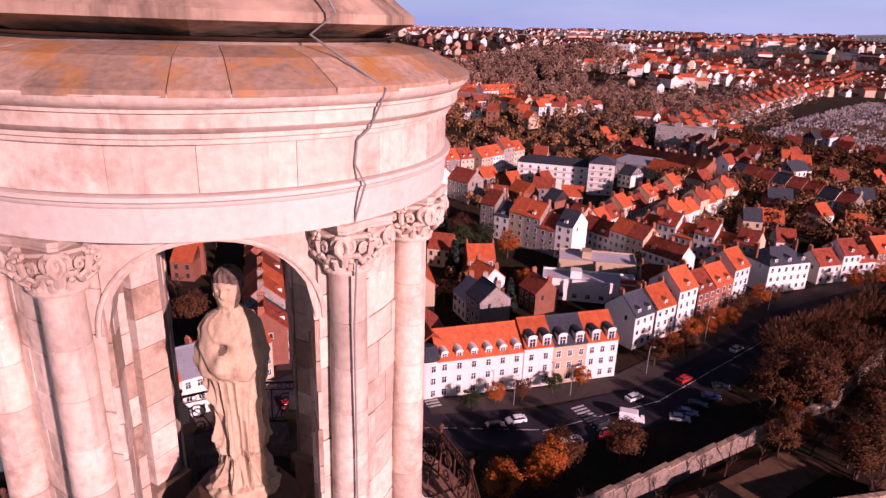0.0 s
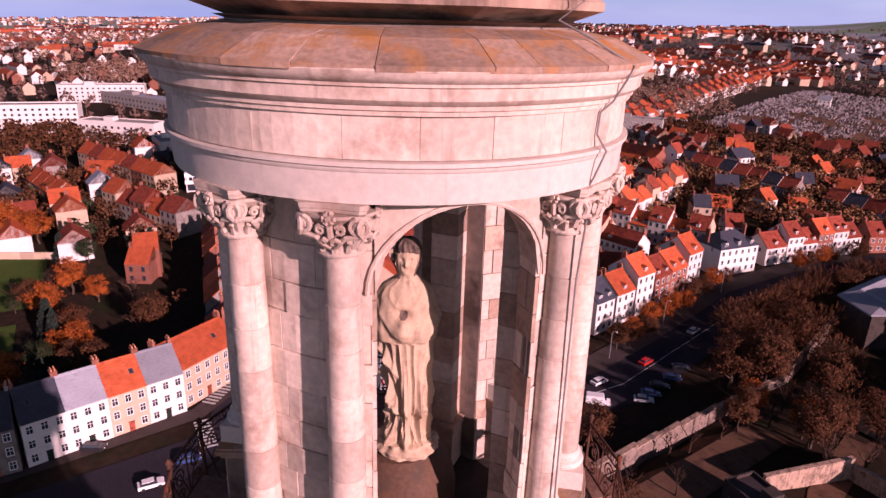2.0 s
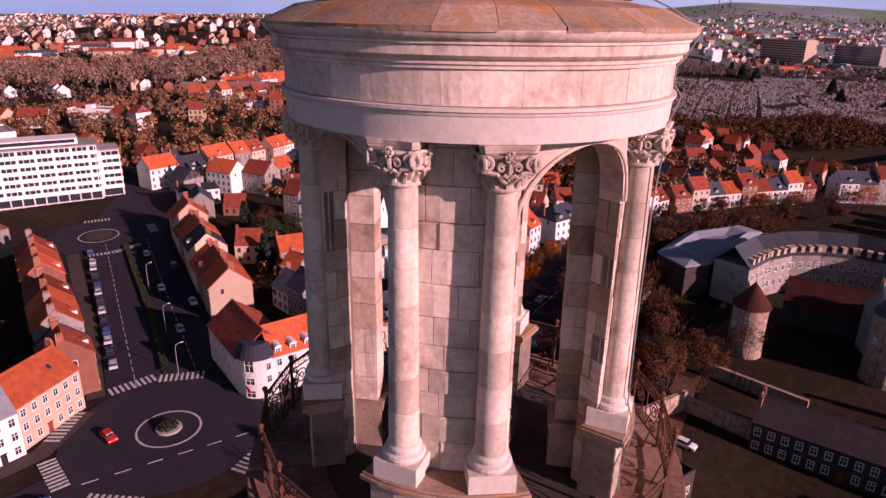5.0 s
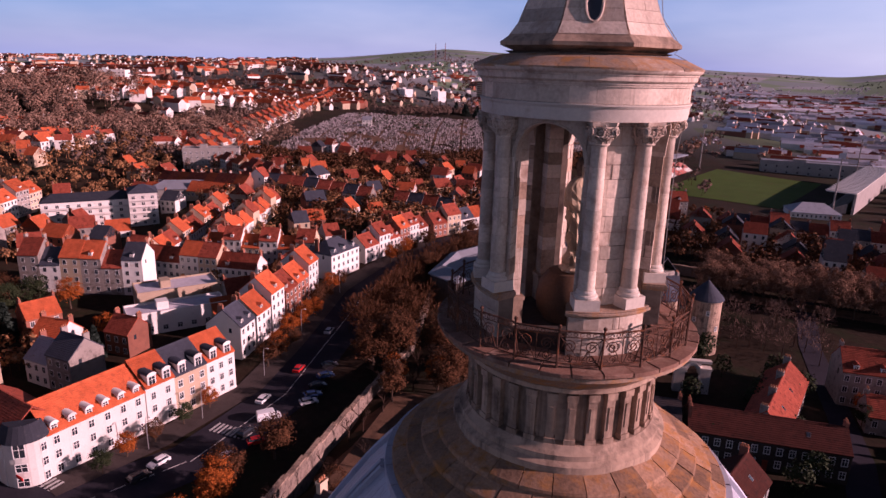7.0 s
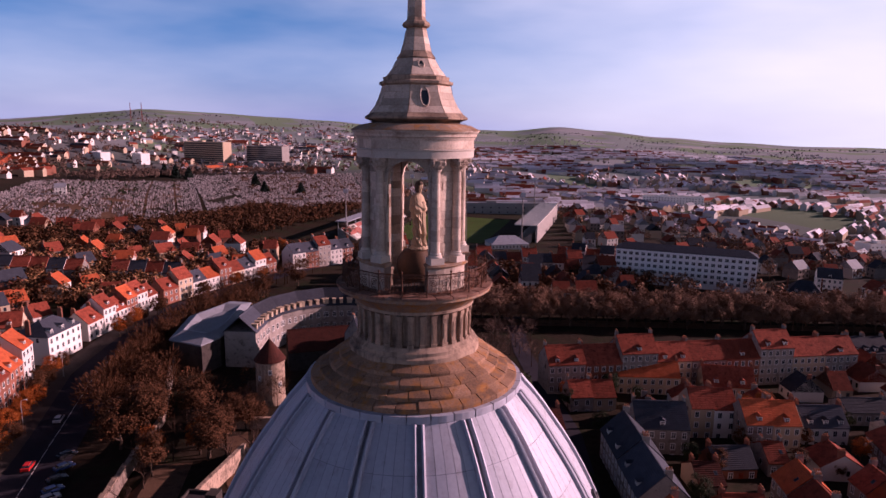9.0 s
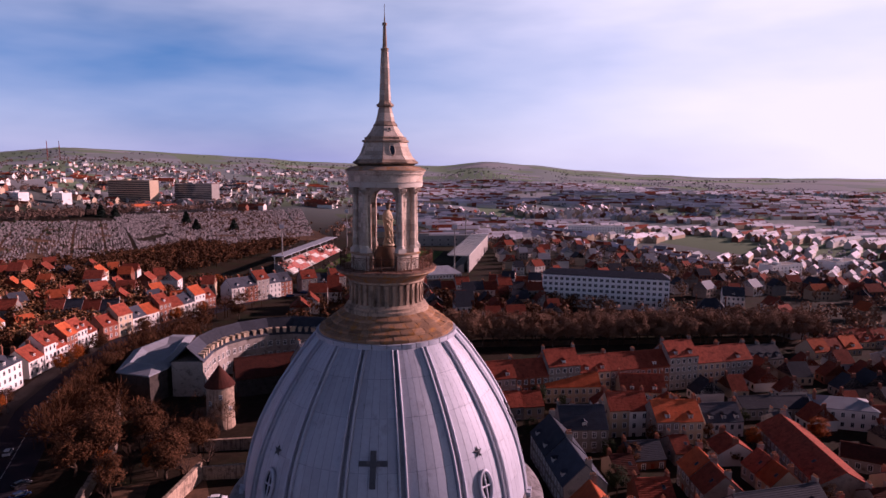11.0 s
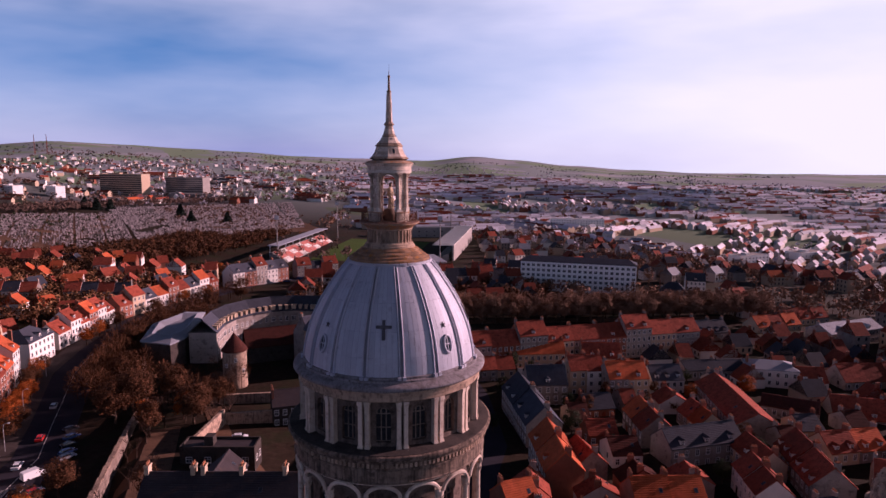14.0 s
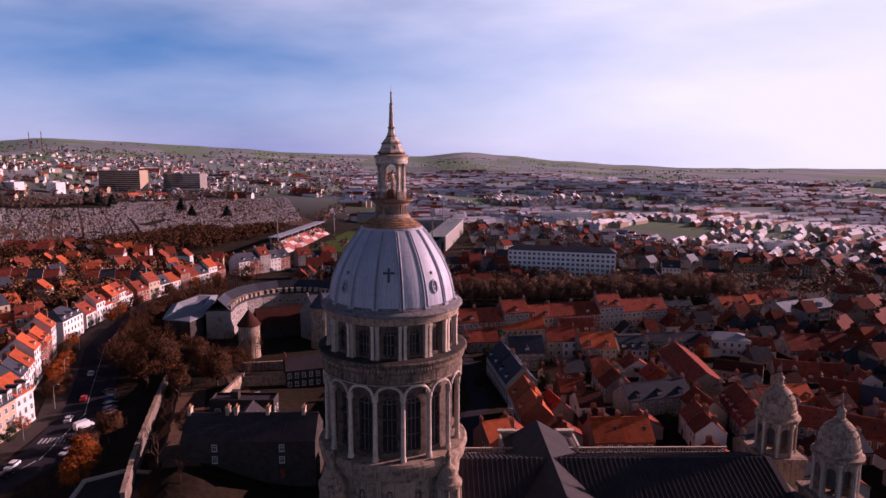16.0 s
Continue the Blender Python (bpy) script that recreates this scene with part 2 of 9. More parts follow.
M_CREAM = mat("cream render", (0.42, 0.32, 0.225), 0.85, var=0.14, scale=0.4, stain=(0.30, 0.235, 0.17), stain_at=0.64, bump=0.1, rand=0.2, streak=(0.2, 0.16, 0.12), streak_at=0.66)
M_GREY = mat("grey stone wall", (0.25, 0.215, 0.19), 0.9, var=0.24, scale=0.5, stain=(0.10, 0.085, 0.075), stain_at=0.58, bump=0.3, rand=0.22)
M_BRICK = mat("red brick wall", (0.22, 0.09, 0.06), 0.9, var=0.24, scale=0.8, stain=(0.13, 0.06, 0.045), stain_at=0.6, bump=0.3, rand=0.22)
M_FRAME = mat("white window frame", (0.62, 0.60, 0.57), 0.6, var=0.08, bump=0.0)
M_POT = mat("chimney pot clay", (0.40, 0.17, 0.09), 0.85, var=0.2, bump=0.1)
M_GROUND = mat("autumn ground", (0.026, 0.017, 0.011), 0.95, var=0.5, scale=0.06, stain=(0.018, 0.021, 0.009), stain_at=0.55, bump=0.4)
gn, gl = M_GROUND.node_tree.nodes, M_GROUND.node_tree.links      # fields: a patchwork of greens and browns some 150 m across, with painted haze
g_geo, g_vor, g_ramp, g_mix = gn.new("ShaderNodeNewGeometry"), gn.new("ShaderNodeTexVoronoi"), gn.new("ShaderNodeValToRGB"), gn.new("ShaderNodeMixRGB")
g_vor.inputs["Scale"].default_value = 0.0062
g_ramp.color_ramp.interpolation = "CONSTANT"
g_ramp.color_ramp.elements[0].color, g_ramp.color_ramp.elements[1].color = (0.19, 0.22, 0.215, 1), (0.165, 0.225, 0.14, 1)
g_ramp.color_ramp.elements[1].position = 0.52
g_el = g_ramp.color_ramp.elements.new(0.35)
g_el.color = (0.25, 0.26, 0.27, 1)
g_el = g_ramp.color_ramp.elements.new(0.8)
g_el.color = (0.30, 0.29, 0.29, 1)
# far ground turns to these haze-paled colours, sooner on the valley side
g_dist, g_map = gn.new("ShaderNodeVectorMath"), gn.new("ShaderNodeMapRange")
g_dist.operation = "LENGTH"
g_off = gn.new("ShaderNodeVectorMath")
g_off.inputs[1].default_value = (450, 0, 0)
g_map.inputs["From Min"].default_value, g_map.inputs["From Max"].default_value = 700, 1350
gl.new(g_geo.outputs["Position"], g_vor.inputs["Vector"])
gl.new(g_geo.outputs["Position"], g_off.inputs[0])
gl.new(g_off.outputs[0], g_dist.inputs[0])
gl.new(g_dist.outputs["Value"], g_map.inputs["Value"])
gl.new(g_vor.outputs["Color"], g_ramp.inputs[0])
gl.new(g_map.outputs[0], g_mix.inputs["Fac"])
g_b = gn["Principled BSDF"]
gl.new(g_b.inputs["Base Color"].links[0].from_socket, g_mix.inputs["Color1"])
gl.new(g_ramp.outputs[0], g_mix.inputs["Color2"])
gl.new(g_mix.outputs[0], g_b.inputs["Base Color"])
M_ASPH = mat("asphalt", (0.028, 0.025, 0.033), 0.9, var=0.25, scale=0.3, stain=(0.027, 0.024, 0.03), stain_at=0.56, bump=0.2)
M_PAVE = mat("pavement", (0.06, 0.047, 0.043), 0.9, var=0.25, scale=0.4, stain=(0.045, 0.036, 0.031), stain_at=0.58, bump=0.2)
M_PATH = mat("gravel path", (0.115, 0.065, 0.04), 0.95, var=0.3, scale=0.3, stain=(0.06, 0.034, 0.023), stain_at=0.55, bump=0.2)
M_LINE = mat("white road paint", (0.42, 0.41, 0.39), 0.8, var=0.2, scale=1.0, stain=(0.15, 0.145, 0.14), stain_at=0.6, bump=0.0)
M_GRASS = mat("mown grass", (0.05, 0.082, 0.016), 0.95, var=0.22, scale=0.1, stain=(0.06, 0.062, 0.02), stain_at=0.6, bump=0.3)
M_TRUNK = mat("bark", (0.07, 0.048, 0.035), 0.95, var=0.3, scale=2.0, bump=0.5)
M_TWIG = mat("bare twigs", (0.05, 0.030, 0.022), 0.95, var=0.3, scale=1.0, bump=0.0, rand=0.3)
M_LEAFO = mat("orange autumn leaves", (0.27, 0.068, 0.010), 0.8, var=0.35, scale=0.5, bump=0.0, island=0.55, spec=0.1)
M_LEAFB = mat("brown autumn leaves", (0.075, 0.032, 0.014), 0.85, var=0.35, scale=0.5, bump=0.0, island=0.5, spec=0.1)
M_LEAFG = mat("dark green leaves", (0.024, 0.032, 0.013), 0.8, var=0.3, scale=0.5, bump=0.0, island=0.45, spec=0.1)
M_LEAFN = mat("conifer needles", (0.018, 0.027, 0.021), 0.8, var=0.3, scale=0.5, bump=0.0, island=0.4, spec=0.1)
M_WOOD = mat("far bare woods", (0.12, 0.077, 0.060), 0.95, var=0.3, scale=0.05, bump=0.0, island=0.3, spec=0.1)
M_RUSSET = mat("russet leaves", (0.20, 0.098, 0.043), 0.85, var=0.4, scale=0.15, bump=0.0, island=0.5, spec=0.1)
M_THICKET = mat("leafless woods", (0.20, 0.122, 0.085), 0.95, var=0.3, scale=0.06, bump=0.0, island=0.35, spec=0.1)
# near-black stone: painted shade on walls and floor, moss on the ledge walkway
M_SHADEMOSS = mat("sooty dark stone", (0.055, 0.045, 0.04), 0.95, var=0.3, scale=0.5, stain=(0.03, 0.026, 0.024), stain_at=0.55, bump=0.2)
# dark tiles; on the court houses they hold the shade over the roofs
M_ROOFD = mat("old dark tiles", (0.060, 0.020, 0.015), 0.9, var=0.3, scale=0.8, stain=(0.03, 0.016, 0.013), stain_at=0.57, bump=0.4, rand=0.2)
# roofs and crowns lightened towards lavender, haze put into their colour
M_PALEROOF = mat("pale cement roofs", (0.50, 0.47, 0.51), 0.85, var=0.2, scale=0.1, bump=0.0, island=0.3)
M_HAZEWOOD = mat("pale leafless crowns", (0.40, 0.37, 0.41), 0.95, var=0.3, scale=0.05, bump=0.0, island=0.5)
M_BEECH = mat("fading beech crowns", (0.185, 0.102, 0.064), 0.9, var=0.35, scale=0.2, bump=0.0, island=0.35)
M_GRAVE = mat("grave stones", (0.27, 0.235, 0.23), 0.75, var=0.15, scale=0.2, bump=0.0, island=0.85)
M_CARS = [mat("car paint " + k, c, 0.25, 0.0, var=0.04, bump=0.0, spec=0.6) for k, c in
          (("white", (0.72, 0.72, 0.72)), ("red", (0.5, 0.02, 0.015)), ("black", (0.02, 0.02, 0.024)), ("blue", (0.03, 0.06, 0.16)), ("silver", (0.38, 0.39, 0.41)))]
M_CABLE = mat("grey cable sheath", (0.20, 0.19, 0.18), 0.6, var=0.2, bump=0.0)
M_TYRE = mat("tyre rubber", (0.02, 0.02, 0.02), 0.9, bump=0.0)
M_SEATR = mat("red stadium seats", (0.40, 0.085, 0.06), 0.6, var=0.2, bump=0.0)
M_CONC = mat("concrete", (0.27, 0.245, 0.225), 0.85, var=0.18, scale=0.3, stain=(0.19, 0.17, 0.155), stain_at=0.62, bump=0.15, rand=0.12)
M_STEEL = mat("galvanised steel", (0.42, 0.42, 0.43), 0.45, 0.7, var=0.1, bump=0.0, spec=0.3)
M_HEDGE = mat("clipped hedge", (0.035, 0.040, 0.017), 0.9, var=0.4, scale=2.0, bump=0.6)


# mesh helpers
def link_mesh(name, bm, materials, smooth=False):
    me = bpy.data.meshes.new(name)
    bmesh.ops.recalc_face_normals(bm, faces=bm.faces)
    bm.to_mesh(me)
    bm.free()
    for m in (materials if isinstance(materials, (list, tuple)) else [materials]):
        me.materials.append(m)
    if smooth:
        me.polygons.foreach_set("use_smooth", [True] * len(me.polygons))
        me.set_sharp_from_angle(angle=radians(40))
    return me


def part(name, bm, material, parent, label="", smooth=False):
    ob = new(name, link_mesh(name, bm, material, smooth))
    ob.parent = parent
    return tagged(ob, label)


def same(ob, m, parent=None):
    """Another part on the same mesh."""
    o = new(ob.name.split(".")[0], ob.data)
    o.parent = parent or ob.parent
    o.matrix_basis = m
    return o


def thing(name, label, category, group="", m=None, kind=""):
    ob = tagged(new(name), label, category, group, kind)
    if m is not None:
        ob.matrix_basis = m
    return ob


def box(bm, x0, x1, y0, y1, z0, z1, mi=0, top=1.0):
    cx, cy = (x0 + x1) / 2, (y0 + y1) / 2
    v = [bm.verts.new(p) for p in ((x0, y0, z0), (x1, y0, z0), (x1, y1, z0), (x0, y1, z0))]
    v += [bm.verts.new((cx + (p[0] - cx) * top, cy + (p[1] - cy) * top, z1)) for p in ((x0, y0), (x1, y0), (x1, y1), (x0, y1))]
    for f in ((0, 3, 2, 1), (4, 5, 6, 7), (0, 1, 5, 4), (1, 2, 6, 5), (2, 3, 7, 6), (3, 0, 4, 7)):
        bm.faces.new([v[i] for i in f]).material_index = mi
    return v


def arcbox(bm, r0, r1, a0, a1, z0, z1, n=4, mi=0, bevel=0.0):
    """A curved block round the z axis; bevel: its outer face is set in at the edges."""
    rows = []
    for i in range(n + 1):
        a = a0 + (a1 - a0) * i / n
        c, s = math.cos(a), math.sin(a)
        rb = r1 - (bevel if i in (0, n) else 0.0)
        ring = [(r0, z0), (r1 - bevel, z0), (rb, z0 + bevel), (rb, z1 - bevel), (r1 - bevel, z1), (r0, z1)] if bevel else [(r0, z0), (r1, z0), (r1, z1), (r0, z1)]
        rows.append([bm.verts.new((r * c, r * s, z)) for r, z in ring])
    k = len(rows[0])
    for a, b in zip(rows, rows[1:]):
        for j in range(k):
            bm.faces.new((a[j], b[j], b[(j + 1) % k], a[(j + 1) % k])).material_index = mi
    bm.faces.new(rows[0]).material_index = mi
    bm.faces.new(rows[-1][::-1]).material_index = mi


def revolve(bm, profile, seg=64, mi=0, wob=0.0):
    rings = []
    for r, z in profile:
        if r < 1e-4:
            rings.append([bm.verts.new((0, 0, z))])
        else:
            rings.append([bm.verts.new(((r + wob * noise.noise((3 * math.cos(6.2832 * i / seg), 3 * math.sin(6.2832 * i / seg), z))) * math.cos(2 * math.pi * i / seg),
                                        (r + wob * noise.noise((3 * math.cos(6.2832 * i / seg), 3 * math.sin(6.2832 * i / seg), z))) * math.sin(2 * math.pi * i / seg), z)) for i in range(seg)])
    for a, b in zip(rings, rings[1:]):
        for i in range(seg):
            j = (i + 1) % seg
            q = [a[i % len(a)], a[j % len(a)], b[j % len(b)], b[i % len(b)]]
            q = list(dict.fromkeys(q))
            if len(q) > 2:
                bm.faces.new(q).material_index = mi


def tube(bm, pts, r, n=6, mi=0, r1=None):
    pts = [Vector(p) for p in pts]
    rings = []
    for i, p in enumerate(pts):
        d = (pts[min(i + 1, len(pts) - 1)] - pts[max(i - 1, 0)]).normalized()
        a = d.orthogonal().normalized()
        b = d.cross(a)
        if rings:
            pa = prev - d * prev.dot(d)
            if pa.length > 1e-6:
                a = pa.normalized()
                b = d.cross(a)
        prev = a
        rr = r if r1 is None else r + (r1 - r) * i / (len(pts) - 1)
        rings.append([bm.verts.new(p + (a * math.cos(2 * math.pi * k / n) + b * math.sin(2 * math.pi * k / n)) * rr) for k in range(n)])
    for u, v in zip(rings, rings[1:]):
        for k in range(n):
            bm.faces.new((u[k], u[(k + 1) % n], v[(k + 1) % n], v[k])).material_index = mi
    bm.faces.new(rings[0][::-1]).material_index = mi
    bm.faces.new(rings[-1]).material_index = mi


def arch_wall(bm, r0, r1, half, w, sill, spring, z0, z1, n=10, mi=0):
    """A bay of a round wall, centred on the x axis, half the angle half, with a round-headed opening 2 w wide."""
    def pt(r, y, z):
        return bm.verts.new((math.sqrt(max(r * r - y * y, 0)), y, z))
    prev = None
    for i in range(n + 1):
        y = -w + 2 * w * i / n
        zt = spring + math.sqrt(max(w * w - y * y, 0))
        cur = (pt(r0, y, zt), pt(r1, y, zt), pt(r1, y, z1), pt(r0, y, z1))
        if prev:
            for j in range(4):
                bm.faces.new((prev[j], cur[j], cur[(j + 1) % 4], prev[(j + 1) % 4])).material_index = mi
        prev = cur
    if sill > z0:
        prev = None
        for i in range(n // 2 + 1):
            y = -w + 4 * w * i / n
            cur = (pt(r0, y, z0), pt(r1, y, z0), pt(r1, y, sill), pt(r0, y, sill))
            if prev:
                for j in range(4):
                    bm.faces.new((prev[j], cur[j], cur[(j + 1) % 4], prev[(j + 1) % 4])).material_index = mi
            prev = cur
    for s in (-1, 1):
        ai, ao = math.asin(w / r0), math.asin(w / r1)
        cols = []
        for i in range(5):
            f = i / 4
            a, b = s * (ai + (max(half, ai) - ai) * f), s * (ao + (half - ao) * f)
            cols.append([bm.verts.new((r * math.cos(q), r * math.sin(q), z)) for r, q, z in ((r0, a, z0), (r1, b, z0), (r1, b, z1), (r0, a, z1))])
        for u, v in zip(cols, cols[1:]):
            for j in range(4):
                bm.faces.new((u[j], v[j], v[(j + 1) % 4], u[(j + 1) % 4])).material_index = mi
        bm.faces.new(cols[0]).material_index = mi
        bm.faces.new(cols[-1][::-1]).material_index = mi


def turn(a):
    return Matrix.Rotation(a, 4, "Z")


# the ground: one sheet to the horizon
GROUND = [(-110, 38, 14), (-98, 65, 13.2), (-93, 92, 13.2), (-138, 165, 16), (-250, 224, 23), (-280, 160, 13), (-385, 480, 30), (-640, 390, 58),
          (-505, 220, 30), (-420, 150, 32), (-375, 1030, 20), (-210, 460, 16), (-125, 435, 10), (20, 520, 9), (95, 340, 9), (205, 950, -12), (356, 584, -20)]
GROUND += [(-265, 60, 18), (-122, 15, 14.5), (60, 150, 13), (110, 60, 13), (0, 0, 14), (-55, 120, 15), (450, 150, -2), (300, 1600, 5), (-950, 950, 75),
           (-60, -200, 12), (-500, -100, 22), (150, -150, 11), (750, 900, -20), (-1000, 300, 70)]
# skyline: bearing from +y, degrees clockwise, and the height of the ridge over the eye, degrees
RIDGE = [(-180, -0.6), (-105, -1.0), (-85, -0.6), (-70, -0.45), (-58, -0.25), (-50, -0.25), (-44, -0.05), (-39, 0.2), (-35, 0.65), (-31, 1.05), (-26, 0.85), (-21, 0.6),
         (-17, 0.38), (-12, 0.05), (-7, -0.1), (-1, -0.25), (3.4, 0.12), (7, -0.15), (12, -0.58), (17, -0.9), (23, -1.08), (34, -1.0), (60, -0.9), (180, -0.6)]


def ridge(b):
    for (b0, e0), (b1, e1) in zip(RIDGE, RIDGE[1:]):
        if b <= b1:
            f = (b - b0) / (b1 - b0)
            f = f * f * (3 - 2 * f)
            return e0 + (e1 - e0) * f
    return -0.6


# top of the rampart wall along the park, and how far the park behind it stands above the street
RAMPART = [(12, -54.0, 17.6), (20, -56.0, 22.6), (40, -62.3, 22.4), (60, -68.3, 20.7), (80, -74.4, 18.8), (100, -80.4, 17.0), (118, -85.0, 16.4)]


def park_rise(x, y):
    if not (12 < y < 118 and -92 < x < -22):
        return 0.0
    ys = [q[0] for q in RAMPART]
    d = x - float(np.interp(y, ys, [q[1] for q in RAMPART]))
    h = max(0.0, float(np.interp(y, ys, [q[2] for q in RAMPART])) - 15.6)
    f = max(0.0, min(1.0, (d - 0.3) / 5.0)) * max(0.0, min(1.0, (-26 - x) / 26)) * max(0.0, min(1.0, (y - 12) / 10))
    return h * f * f * (3 - 2 * f)


def ground(x, y):
    a = b = 0.0
    for gx, gy, gz in GROUND:
        w = 1.0 / ((x - gx) ** 2 + (y - gy) ** 2 + 900.0) ** 1.5
        a += w * gz
        b += w
    z = a / b + park_rise(x, y)
    d = math.hypot(x, y)
    if d > 1150:
        top = 91 + 3600 * math.tan(radians(ridge(math.degrees(math.atan2(x, y)))))
        f = min((d - 1150) / 2450, 1.0)
        f = f * f * (3 - 2 * f)
        z = z * (1 - f) + top * f + 9 * f * (1 - f) * noise.noise((x / 420, y / 420, 0)) * 4
        if d > 3600:
            z -= (d - 3600) * 0.12
    return z


gx = sorted(set([round(v, 1) for v in np.concatenate([np.arange(-260, 221, 6.0), np.sinh(np.linspace(-4.2, -1.35, 42)) * 132, np.sinh(np.linspace(1.2, 4.2, 42)) * 132])]))
gy = sorted(set([round(v, 1) for v in np.concatenate([np.arange(-60, 341, 6.0), np.sinh(np.linspace(-4.2, -0.6, 24)) * 132, np.sinh(np.linspace(1.65, 4.2, 50)) * 132])]))
verts = [(x, y, ground(x, y)) for y in gy for x in gx]
nx = len(gx)
faces = [(j * nx + i, j * nx + i + 1, (j + 1) * nx + i + 1, (j + 1) * nx + i) for j in range(len(gy) - 1) for i in range(nx - 1)]
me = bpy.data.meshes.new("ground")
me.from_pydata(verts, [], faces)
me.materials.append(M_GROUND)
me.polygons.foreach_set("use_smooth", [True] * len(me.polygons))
tagged(new("ground", me), "rolling ground with autumn grass, fields and haze-paled far hills", "ground", kind="structure")


def strip(name, pts, width, material, lift=0.10, label="", category="road", kind="structure", step=5.0):
    """A band laid on the ground along a line."""
    bm = bmesh.new()
    line = []
    for (x0, y0), (x1, y1) in zip(pts, pts[1:]):
        n = max(1, int(math.hypot(x1 - x0, y1 - y0) / step))
        line += [Vector((x0 + (x1 - x0) * i / n, y0 + (y1 - y0) * i / n)) for i in range(n)]
    line.append(Vector(pts[-1]))
    rows = []
    for i, p in enumerate(line):
        d = (line[min(i + 1, len(line) - 1)] - line[max(i - 1, 0)]).normalized()
        s = Vector((d.y, -d.x))
        k = max(2, int(width / 4))
        rows.append([bm.verts.new((*(p + s * (width * (j / k - 0.5))), ground(*(p + s * (width * (j / k - 0.5)))) + lift)) for j in range(k + 1)])
    for a, b in zip(rows, rows[1:]):
        for j in range(len(a) - 1):
            bm.faces.new((a[j], a[j + 1], b[j + 1], b[j]))
    ob = new(name, link_mesh(name, bm, material))
    return tagged(ob, label, category, kind=kind) if label else ob


def disc(name, cx, cy, r, material, lift, label="", category="road", n=40, r0=0.0):
    bm = bmesh.new()
    rings = []
    for k in range(5):
        q = r0 + (r - r0) * k / 4
        rings.append([bm.verts.new((cx + q * math.cos(2 * math.pi * i / n), cy + q * math.sin(2 * math.pi * i / n),
                                    ground(cx + q * math.cos(2 * math.pi * i / n), cy + q * math.sin(2 * math.pi * i / n)) + lift)) for i in range(n)] if q > 0 else None)
    if rings[0] is None:
        bm.faces.new(rings[1])
        rings = rings[1:]
    for a, b in zip(rings, rings[1:]):
        for i in range(n):
            bm.faces.new((a[i], a[(i + 1) % n], b[(i + 1) % n], b[i]))
    ob = new(name, link_mesh(name, bm, material))
    return tagged(ob, label, category, kind="structure") if label else ob


# ------------------------------------------------ the lantern on the dome
ZF, ZT = 83.95, 89.5          # its floor, and the underside of its entablature
RO, RI, OPEN = 2.15, 1.80, 0.87
SPRING = ZT - 0.12 - OPEN

lantern = thing("dome_lantern", "round pale limestone lantern with paired columns and open arches", "lantern")
bm = bmesh.new()
revolve(bm, [(0, ZF - 0.02), (3.42, ZF - 0.02), (3.42, ZF - 0.22), (3.2, ZF - 0.34), (2.95, ZF - 0.5), (2.8, ZF - 0.62), (2.62, ZF - 0.8), (0, ZF - 0.8)], 72, wob=0.03)
part("balcony_floor", bm, M_LICHEN, lantern, "round lichen-stained stone balcony")
# floor under the arches is coloured near-black in place of shade
bm = bmesh.new()
revolve(bm, [(0, ZF + 0.012), (2.28, ZF + 0.012), (2.28, ZF - 0.02)], 48)
part("inner_floor", bm, M_SHADEMOSS, lantern, "stone floor under the arches, darkened as shade")
slab = None
for i in range(30):                                        # paving and edge slabs of the balcony
    if slab is None:
        bm = bmesh.new()
        arcbox(bm, 2.3, 3.5, -math.pi / 30 + 0.006, math.pi / 30 - 0.006, ZF - 0.09, ZF + 0.02, 3, bevel=0.015)
        slab = part("edge_slab", bm, M_PAVING, lantern, "lichen-stained edge slab")
    else:
        same(slab, turn(2 * math.pi * i / 30) @ Matrix.Translation((0, 0, 0.012 * ((i * 7) % 3))))


